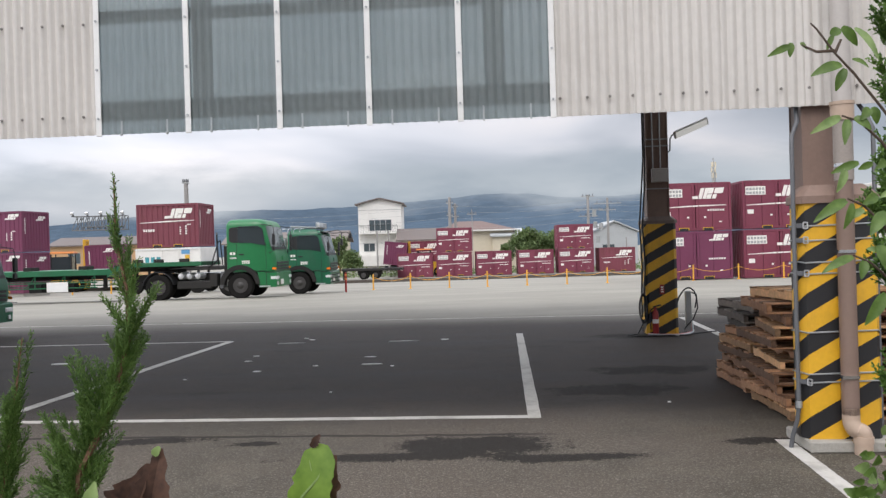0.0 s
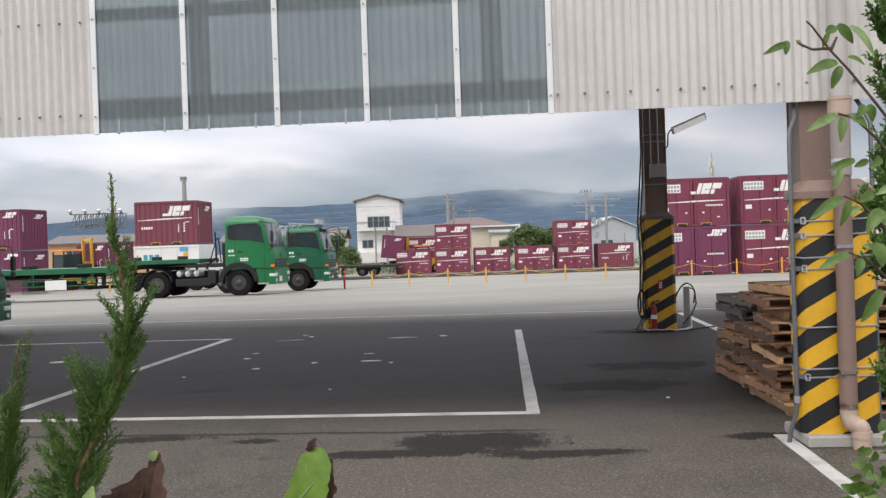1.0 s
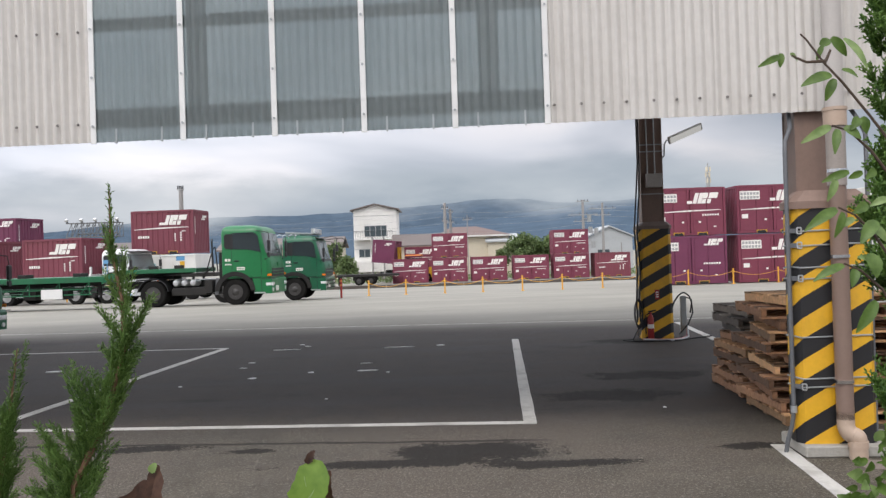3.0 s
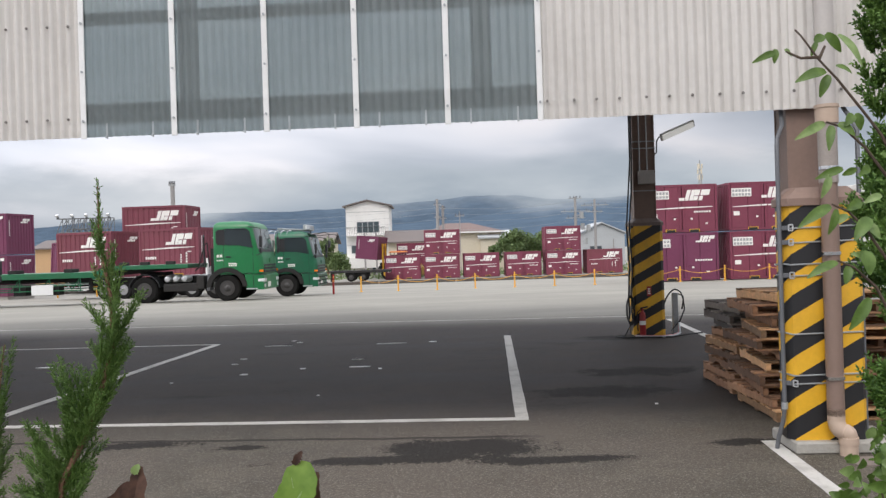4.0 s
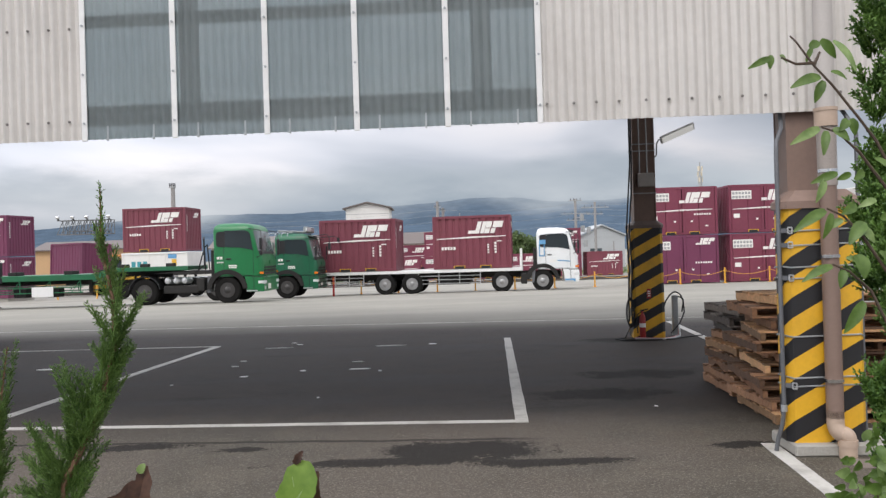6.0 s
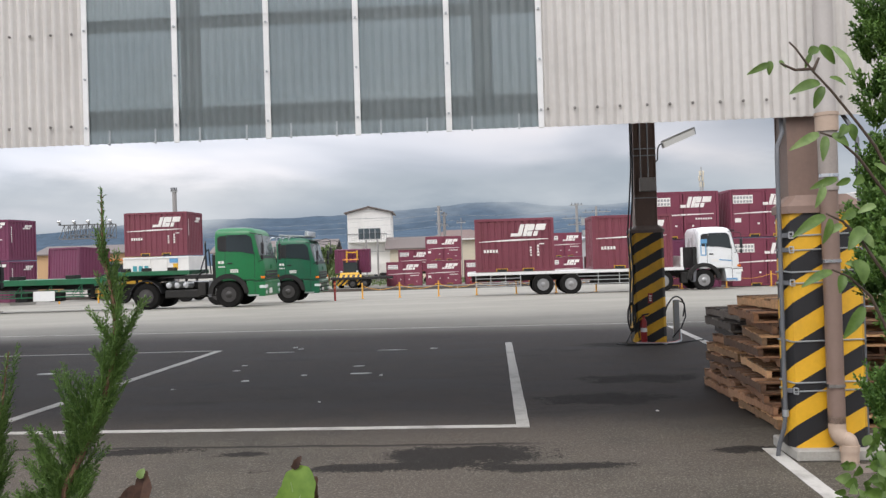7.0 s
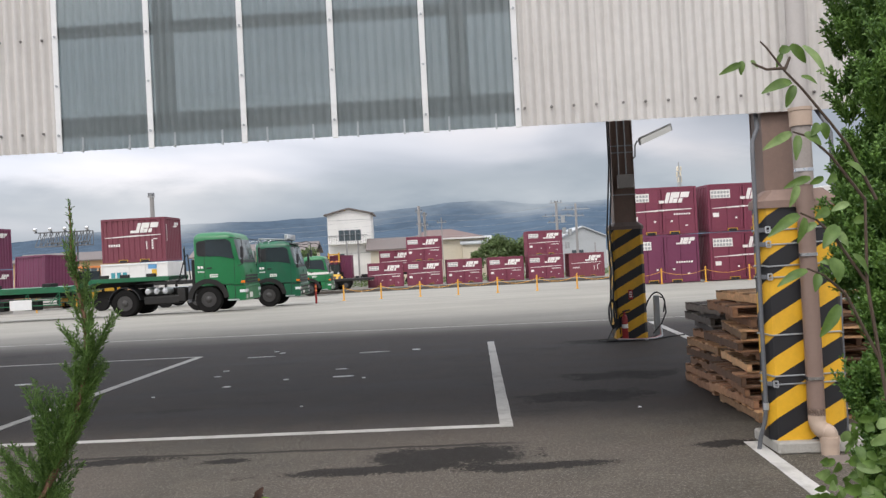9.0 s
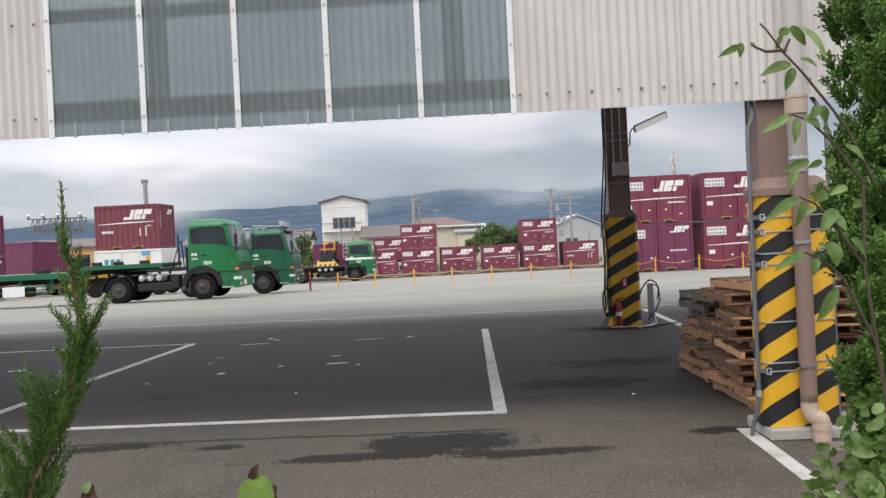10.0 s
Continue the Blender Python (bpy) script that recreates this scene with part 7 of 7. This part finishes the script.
def left_conifers():
    rng = random.Random(31)
    spine = [(-0.70, 1.52, 1.0), (-0.681, 1.5, 1.206), (-0.631, 1.5, 1.303), (-0.605, 1.5, 1.37), (-0.582, 1.5, 1.452), (-0.582, 1.5, 1.535), (-0.601, 1.5, 1.64), (-0.601, 1.5, 1.744)]
    # shoots: height up the stem, sideways reach, forward reach and rise of each tip
    shoots = [((-0.597, 1.5, 1.60), (-0.601, 1.5, 1.752)), ((-0.584, 1.5, 1.54), (-0.600, 1.5, 1.66))]

    def stem_at(z):
        return Vector((float(np.interp(z, [p[2] for p in spine], [p[0] for p in spine])), 1.5, z))

    for z, dx, rise in ((1.349, 0.025, 0.18), (1.452, 0.046, 0.103), (1.431, 0.02, 0.083), (1.462, -0.040, 0.062), (1.494, 0.016, 0.092), (1.515, -0.030, 0.075), (1.556, 0.002, 0.083), (1.608, -0.012, 0.07), (1.359, 0.036, 0.082),
                        (1.328, 0.050, 0.074), (1.308, -0.020, 0.105), (1.277, -0.036, 0.132), (1.287, 0.046, 0.074), (1.257, 0.040, 0.077), (1.246, -0.050, 0.07), (1.216, -0.056, 0.066), (1.195, 0.062, 0.082),
                        (1.185, -0.055, 0.076), (1.165, -0.062, 0.04), (1.184, 0.05, 0.053), (1.144, -0.07, 0.03), (1.411, -0.02, 0.045), (1.39, 0.048, 0.072), (1.23, 0.0, 0.10), (1.17, 0.0, 0.09), (1.13, 0.04, 0.09), (1.11, -0.03, 0.10), (1.26, -0.02, 0.09), (1.32, 0.01, 0.08),
                        (1.10, -0.06, 0.12), (1.12, 0.06, 0.10), (1.15, -0.04, 0.13), (1.18, 0.03, 0.12), (1.20, -0.05, 0.11), (1.24, 0.035, 0.10), (1.08, 0.0, 0.12), (1.30, -0.035, 0.12), (1.34, -0.02, 0.06), (1.37, 0.03, 0.09), (1.42, 0.03, 0.10)):
        b = stem_at(z)
        for k in range(2):
            j = rng.uniform(-0.045, 0.045) * (1 if k else 0.4)
            shoots.append((b + Vector((0, j * 0.2, 0)), b + Vector((dx * rng.uniform(0.95, 1.25), j, rise * rng.uniform(0.9, 1.15)))))
    conifer("slender green conifer sapling with a bare leaning stem", [(-0.74, 1.55, 0.0), (-0.72, 1.53, 0.6)] + spine, [0.012, 0.010, 0.008, 0.007, 0.006, 0.005, 0.0045, 0.0035, 0.0025, 0.0012], shoots, lambda z: float(np.interp(z, [1.2, 1.35, 1.5, 1.6, 1.72], [0.034, 0.026, 0.020, 0.015, 0.010])), M_NEEDLE, 33)
    shoots = []
    for z, dx, rise in ((1.147, 0.047, 0.323), (1.23, 0.03, 0.134), (1.251, 0.006, 0.104), (1.188, 0.033, 0.062), (1.179, 0.034, 0.113), (1.147, 0.041, 0.051), (1.169, 0.024, 0.124), (1.20, -0.02, 0.12), (1.12, 0.02, 0.10), (1.12, -0.03, 0.12), (1.10, 0.05, 0.06), (1.28, 0.02, 0.09)):
        x = -0.825 + (z - 1.147) * 0.10
        for k in range(2):
            j = rng.uniform(-0.04, 0.04) * k
            shoots.append(((x, 1.5, z), (x + dx * rng.uniform(0.85, 1.05), 1.5 + j, z + rise * rng.uniform(0.9, 1.0))))
    conifer("slender green conifer sapling beside another", [(-0.86, 1.52, 0.0), (-0.84, 1.5, 0.8), (-0.825, 1.5, 1.147), (-0.778, 1.5, 1.46)], [0.012, 0.008, 0.005, 0.001], shoots, 0.030, M_NEEDLE, 34)


left_conifers()


def right_conifer():
    """Soft clumps of upturned scaly sprays, dense all the way through."""
    rng = random.Random(41)
    shoots = []
    for k in range(430):
        z = rng.uniform(0.98, 2.40)
        edge = float(np.interp(z, [1.05, 1.10, 1.23, 1.36, 1.48, 1.61, 1.74, 1.86, 1.92, 1.99, 2.12, 2.3], [0.99, 0.985, 0.98, 0.975, 0.975, 0.955, 0.96, 1.00, 0.975, 0.99, 1.0, 1.02]))
        u = rng.random() ** 1.4
        c = Vector((edge + 0.088 + u * 0.30, 1.84 + rng.uniform(-0.12, 0.10) + 0.05 * u, z - 0.05))
        for j in range(9):
            a = rng.uniform(0, 2 * math.pi)
            reach = rng.uniform(0.02, 0.055)
            tip = c + Vector((reach * math.cos(a) - 0.018, reach * math.sin(a) - 0.02, rng.uniform(0.045, 0.095)))
            shoots.append((c + Vector((rng.uniform(-0.01, 0.01), 0.012, rng.uniform(-0.02, 0.01))), tip))
    conifer("dense dark green conifer with soft upturned sprays", [(1.22, 1.95, 0.0), (1.24, 1.95, 1.2), (1.30, 1.95, 2.5)], [0.04, 0.03, 0.015], shoots, 0.034, M_NEEDLE_DARK, 42, 0.0075, 0.0030)


right_conifer()


def leaf(base, tip, width, mat, parent, rng, fold=0.25, name="leaf", jag=0.0, blunt=False):
    """A pointed leaf with a folded rib and a drooping tip."""
    base, tip = Vector(base), Vector(tip)
    ax = tip - base
    L = ax.length
    ax.normalize()
    face = Vector((rng.uniform(-0.4, 0.4), -1, rng.uniform(-0.1, 0.7))).normalized()
    sd = ax.cross(face).normalized()
    nm = sd.cross(ax).normalized()
    bm = bmesh.new()
    n = 22 if jag else 9
    rows = []
    for i in range(n + 1):
        s = i / n
        w = L * width * 0.5 * (math.sin(math.pi * min(1, s * 0.93 + 0.05) ** 0.8) ** 0.85) + 0.0004
        if blunt:
            w = L * width * 0.5 * max(0.05, 1 - abs(2 * s - 1) ** 3.5) ** 0.5
        w1, w2 = w * (1 + jag * rng.uniform(-1, 0.6)), w * (1 + jag * rng.uniform(-1, 0.6))
        c = base + ax * (L * s) - Vector((0, 0, 1)) * L * 0.10 * s * s + nm * L * 0.08 * math.sin(math.pi * s)
        rows.append([bm.verts.new(c - sd * w1 + nm * w1 * fold), bm.verts.new(c - sd * w1 * 0.5 + nm * w1 * fold * 0.45), bm.verts.new(c), bm.verts.new(c + sd * w2 * 0.5 + nm * w2 * fold * 0.45), bm.verts.new(c + sd * w2 + nm * w2 * fold)])
    for a, b in zip(rows, rows[1:]):
        for k in range(4):
            bm.faces.new((a[k], a[k + 1], b[k + 1], b[k]))
    return part(name, bm, mat, parent, smooth=True)


def vine():
    rng = random.Random(51)
    t = thing("climbing_vine", "thin woody vine with pointed green leaves reaching out", "vine")
    # each spray: where its stem leaves the main one, and its leaves as (side, rise, reach, drop, breadth)
    stems = [[(0.744, 1.25, 1.674), (0.703, 1.25, 1.762), (0.678, 1.25, 1.797), (0.636, 1.25, 1.852), (0.609, 1.25, 1.882), (0.582, 1.25, 1.92), (0.573, 1.25, 1.929)],
             [(0.61, 1.25, 1.886), (0.581, 1.25, 1.885), (0.558, 1.25, 1.896)], [(0.609, 1.25, 1.882), (0.619, 1.25, 1.903)],
             [(0.726, 1.25, 1.675), (0.676, 1.25, 1.745), (0.643, 1.25, 1.777), (0.617, 1.25, 1.786)],
             [(0.722, 1.25, 1.545), (0.673, 1.25, 1.62), (0.647, 1.25, 1.647), (0.622, 1.25, 1.659)],
             [(0.736, 1.25, 1.423), (0.687, 1.25, 1.529), (0.654, 1.25, 1.56), (0.628, 1.25, 1.572)],
             [(0.80, 1.3, 0.0), (0.79, 1.28, 0.8), (0.77, 1.26, 1.2), (0.736, 1.25, 1.423), (0.722, 1.25, 1.545), (0.726, 1.25, 1.675)]]
    for i, s in enumerate(stems):
        bm = bmesh.new()
        r = 0.0042 if i == 6 else 0.0026
        sweep(bm, s, [r * (1 - 0.6 * k / len(s)) for k in range(len(s))], 6)
        part("stem", bm, M_TWIG, t, smooth=True)
    blades = [(0.541, 1.895, -0.039, -0.013, 0.34), (0.542, 1.90, -0.002, -0.020, 0.7), (0.556, 1.898, 0.015, -0.008, 0.8), (0.619, 1.864, -0.050, -0.012, 0.46), (0.624, 1.858, -0.013, -0.030, 0.6), (0.603, 1.910, 0.02, 0.012, 0.8),
              (0.640, 1.92, 0.028, -0.048, 0.34), (0.607, 1.91, -0.008, -0.020, 0.5), (0.635, 1.872, 0.022, -0.012, 0.6), (0.621, 1.922, 0.025, -0.025, 0.6), (0.615, 1.784, -0.052, -0.020, 0.34), (0.625, 1.78, -0.011, -0.036, 0.45),
              (0.636, 1.783, 0.020, -0.018, 0.7), (0.665, 1.798, 0.006, -0.024, 0.8), (0.62, 1.704, -0.017, -0.032, 0.5), (0.641, 1.713, -0.040, -0.010, 0.42), (0.62, 1.656, -0.057, -0.026, 0.36), (0.629, 1.651, -0.015, -0.035, 0.5),
              (0.647, 1.641, -0.023, -0.012, 0.6), (0.628, 1.569, -0.049, -0.018, 0.38), (0.645, 1.563, -0.010, -0.025, 0.7), (0.676, 1.512, -0.035, -0.042, 0.48), (0.667, 1.577, -0.018, 0.006, 0.7)]
    blades += [(0.668, 1.662, -0.026, -0.010, 0.75), (0.680, 1.636, -0.032, -0.030, 0.62), (0.668, 1.586, 0.002, -0.034, 0.95), (0.700, 1.670, -0.026, -0.008, 0.6), (0.660, 1.796, -0.018, -0.016, 0.8),
               (0.682, 1.715, -0.022, -0.010, 0.7), (0.662, 1.712, -0.018, -0.006, 0.7), (0.676, 1.628, 0.016, -0.022, 0.7), (0.700, 1.735, 0.020, -0.022, 0.6), (0.702, 1.590, 0.022, -0.030, 0.6), (0.706, 1.640, 0.026, 0.010, 0.6)]
    for i, (x, z, dx, dz, w) in enumerate(blades):
        leaf((x, 1.25, z), (x + dx, 1.25 + rng.uniform(-0.015, 0.01), z + dz), w * 0.72, M_LEAF_PALE if i % 4 == 2 else M_LEAF, t, rng)


vine()


def low_shrub():
    rng = random.Random(61)
    t = thing("leafy_shrub", "low shrub with pale green pointed leaves", "shrub")
    bm = bmesh.new()
    for k in range(5):
        sweep(bm, [(0.92 + 0.03 * k, 1.55, 0.0), (0.90 + 0.02 * k, 1.53, 0.6), (0.80 + 0.05 * k, 1.5, 1.02), (0.76 + 0.06 * k, 1.5, 1.12 + 0.02 * (k % 3))], [0.005, 0.004, 0.003, 0.0015], 5)
    part("stems", bm, M_TWIG, t, smooth=True)
    for k in range(300):
        x = 0.77 + 0.24 * rng.random()
        top = float(np.interp(x, [0.765, 0.79, 0.82, 0.84, 0.87, 1.08], [1.08, 1.12, 1.17, 1.21, 1.25, 1.27]))
        z = top - (top - 1.0) * rng.random() ** 1.2
        a = rng.uniform(0, 6.28)
        ln = rng.uniform(0.022, 0.042)
        y = 1.5 + rng.uniform(-0.10, 0.12)
        leaf((x, y, z), (x + ln * math.cos(a), y + rng.uniform(-0.02, 0.02), z + ln * math.sin(a) * 0.7), rng.uniform(0.4, 0.62), M_LEAF if k % 3 else M_LEAF_PALE, t, rng)


low_shrub()


def front_leaves():
    rng = random.Random(71)
    t = thing("tall_weed", "single ragged green leaf with a browned edge on a stalk", "weed")
    bm = bmesh.new()
    sweep(bm, [(-0.09, 0.44, 0.0), (-0.085, 0.43, 0.9), (-0.080, 0.42, 1.462)], [0.004, 0.003, 0.0015], 6)
    part("stalk", bm, M_TWIG, t, smooth=True)
    leaf((-0.0750, 0.42, 1.448), (-0.0645, 0.42, 1.5075), 0.37, M_LEAF_LIT, t, rng, 0.16, jag=0.17, blunt=True)
    leaf((-0.0650, 0.423, 1.450), (-0.0590, 0.423, 1.5000), 0.20, M_LEAF_DEAD, t, rng, 0.4, "withered_leaf", 0.5)
    leaf((-0.0705, 0.4195, 1.500), (-0.0660, 0.4195, 1.5075), 0.45, M_LEAF_DEAD, t, rng, 0.3, "withered_leaf", 0.4)
    bm = bmesh.new()
    sweep(bm, [(-0.080, 0.4165, 1.462), (-0.0755, 0.4160, 1.476), (-0.068, 0.4158, 1.484), (-0.0615, 0.4165, 1.494)], [0.0012, 0.0010, 0.0007, 0.0003], 6)
    part("midrib", bm, M_LEAF_PALE, t, "pale yellow midrib", smooth=True)
    for k in range(3):
        f = 0.3 + 0.16 * k
        p = Vector((-0.080, 0.4168, 1.462)).lerp(Vector((-0.0615, 0.4165, 1.494)), f) + Vector((0.001, 0, -0.001))
        bm = bmesh.new()
        sweep(bm, [p, p + Vector((-0.003, 0.0002, 0.008)), p + Vector((-0.004, 0.0008, 0.013))], [0.0004, 0.0003, 0.0002], 4)
        part("vein", bm, M_LEAF_PALE, t, smooth=True)
    t = thing("tall_weed", "withered dark brown curled leaf with yellow tip on a stalk", "weed")
    bm = bmesh.new()
    sweep(bm, [(-0.20, 0.46, 0.0), (-0.195, 0.44, 0.9), (-0.185, 0.42, 1.46)], [0.004, 0.003, 0.0015], 6)
    part("stalk", bm, M_TWIG, t, smooth=True)
    leaf((-0.157, 0.42, 1.446), (-0.1480, 0.42, 1.5080), 0.34, M_LEAF_DEAD, t, rng, 0.5, "withered_leaf", 0.35)
    leaf((-0.174, 0.422, 1.448), (-0.1560, 0.424, 1.4985), 0.44, M_LEAF_DEAD, t, rng, 0.4, "withered_leaf", 0.5)
    leaf((-0.186, 0.424, 1.446), (-0.1690, 0.425, 1.4890), 0.42, M_LEAF_DEAD, t, rng, 0.4, "withered_leaf", 0.55)
    leaf((-0.165, 0.418, 1.446), (-0.1540, 0.4185, 1.5000), 0.26, M_LEAF_DEAD, t, rng, 0.6, "withered_leaf", 0.4)
    leaf((-0.1510, 0.4175, 1.4985), (-0.1480, 0.4175, 1.5040), 0.6, M_LEAF_PALE, t, rng, 0.2, "yellow_tip", 0.2)
    leaf((-0.188, 0.4165, 1.448), (-0.1680, 0.4165, 1.4760), 0.42, M_LEAF_LIT, t, rng, 0.3)
    leaf((-0.192, 0.4255, 1.450), (-0.1850, 0.4255, 1.4880), 0.30, M_LEAF_PALE, t, rng, 0.3, jag=0.2)


front_leaves()


# ---- what moves ----
def glide(table, t):
    """Values of a table of (seconds, value, ...) rows at t, smoothly between the rows."""
    ts = [r[0] for r in table]
    out = []
    for k in range(1, len(table[0])):
        vs = [r[k] for r in table]
        n = len(ts)
        d = [(vs[i + 1] - vs[i]) / (ts[i + 1] - ts[i]) for i in range(n - 1)]
        s = [d[0]] + [(d[i - 1] + d[i]) / 2 if d[i - 1] * d[i] > 0 else 0.0 for i in range(1, n - 1)] + [d[-1]]
        i = max(0, min(n - 2, sum(1 for q in ts if q <= t) - 1))
        h = ts[i + 1] - ts[i]
        u = (t - ts[i]) / h
        out.append(vs[i] * (1 + 2 * u) * (1 - u) ** 2 + h * s[i] * u * (1 - u) ** 2 + vs[i + 1] * u * u * (3 - 2 * u) + h * s[i + 1] * u * u * (u - 1))
    return out


# near rear corner of the front container: seconds, x, y
LORRY_ROWS = [(0.0, -45.0, 47.6), (2.0, -30.4, 46.6), (2.5, -26.7, 46.0), (3.8, -17.0, 43.8), (4.0, -15.4, 43.3), (4.2, -13.75, 42.6), (4.5, -11.15, 41.7), (5.0, -7.35, 40.3), (5.5, -3.6, 39.25),
              (7.5, 11.4, 37.9), (8.0, 15.6, 37.8), (10.0, 33.0, 37.5)]
# front of the green lorry, on its centre line
LORRY2_ROWS = [(0.0, -10.6, 59.8), (7.6, -10.5, 59.8), (8.5, -7.6, 59.8), (9.0, -6.0, 59.8), (9.5, -4.35, 59.8), (10.0, -2.4, 59.8)]
# forklifts: seconds, x, y, turn, lift, tilt
FORK_MID_ROWS = [(0.0, -2.1, 90.3, 178, 1.2, 6), (2.5, -2.4, 90.3, 172, 2.0, 6), (4.4, -4.0, 89.8, 160, 2.1, 6), (5.2, -5.0, 88.5, 128, 1.9, 5), (6.2, -7.6, 86.5, 98, 1.7, 4), (7.0, -8.5, 85.2, 91, 1.5, 2),
                 (8.0, -8.6, 86.0, 90, 1.2, 1), (10.0, -8.6, 88.5, 89, 1.0, 0)]
FORK_LEFT_ROWS = [(0.0, -28.4, 61.0, 12, 0.9, 2), (0.8, -27.9, 60.5, 45, 0.9, 2), (1.6, -27.2, 60.5, 88, 0.9, 2), (2.4, -26.8, 61.0, 120, 1.0, 3), (3.2, -25.2, 62.5, 185, 1.0, 5), (4.0, -24.2, 63.5, 232, 1.25, 4),
                  (5.5, -24.0, 63.0, 238, 1.3, 3), (10.0, -24.6, 61.5, 234, 1.3, 3)]


def turning_wheels(wheels, rows, r):
    """Each wheel rolls with the way that its lorry has gone."""
    step = 1 / 15
    base = [(w, w.matrix_basis.copy()) for w in wheels]
    gone, last, keys = 0.0, None, []
    for i in range(151):
        x, y = glide(rows, i * step)
        if last:
            gone += math.hypot(x - last[0], y - last[1])
        last = (x, y)
        keys.append((i * step, gone / r))
    for w, m in base:
        walk(w, [(t, m @ Matrix.Rotation(a, 4, "Y")) for t, a in keys])


def motions():
    lorry, box_a, box_b = [], [], []
    for i in range(51):
        t = i * 0.2
        x, y = glide(LORRY_ROWS, t)
        x1, y1 = glide(LORRY_ROWS, min(10, t + 0.25))
        x0, y0 = glide(LORRY_ROWS, max(0, t - 0.25))
        a = math.degrees(math.atan2(y1 - y0, x1 - x0))
        m = place(x, y, gz(y), a) @ Matrix.Translation((0, 1.24, 0))
        m = Matrix.Translation((0, 0, gz(m.translation.y) - gz(y))) @ m
        lorry.append((t, m))
        box_a.append((t, m @ Matrix.Translation((CL / 2, 0, 1.14))))
        box_b.append((t, m @ Matrix.Translation((CL / 2 - 5.5, 0, 1.14))))
    walk(LORRY, lorry)
    walk(BOX_A, box_a)
    walk(BOX_B, box_b)
    walk(LORRY2, [(i * 0.25, place(*glide(LORRY2_ROWS, i * 0.25), gz(59.8), 0)) for i in range(41)])
    turning_wheels(LORRY_WHEELS, LORRY_ROWS, 0.50)
    turning_wheels(LORRY2_WHEELS, LORRY2_ROWS, 0.51)
    for fork, load, rows, side in ((FORK_MID, BOX_MID, FORK_MID_ROWS, 90), (FORK_LEFT, BOX_LEFT, FORK_LEFT_ROWS, -90)):
        a, b = [], []
        for i in range(51):
            t = i * 0.2
            x, y, turn, lift, tilt = glide(rows, t)
            m = place(x, y, gz(y), turn)
            a.append((t, m))
            b.append((t, m @ Matrix.Translation((1.9, 0, lift)) @ Matrix.Rotation(radians(-tilt), 4, "Y") @ Matrix.Translation((CW / 2 + 0.05, 0, 0.0)) @ Matrix.Rotation(radians(side), 4, "Z")))
        walk(fork, a)
        walk(load, b)


motions()
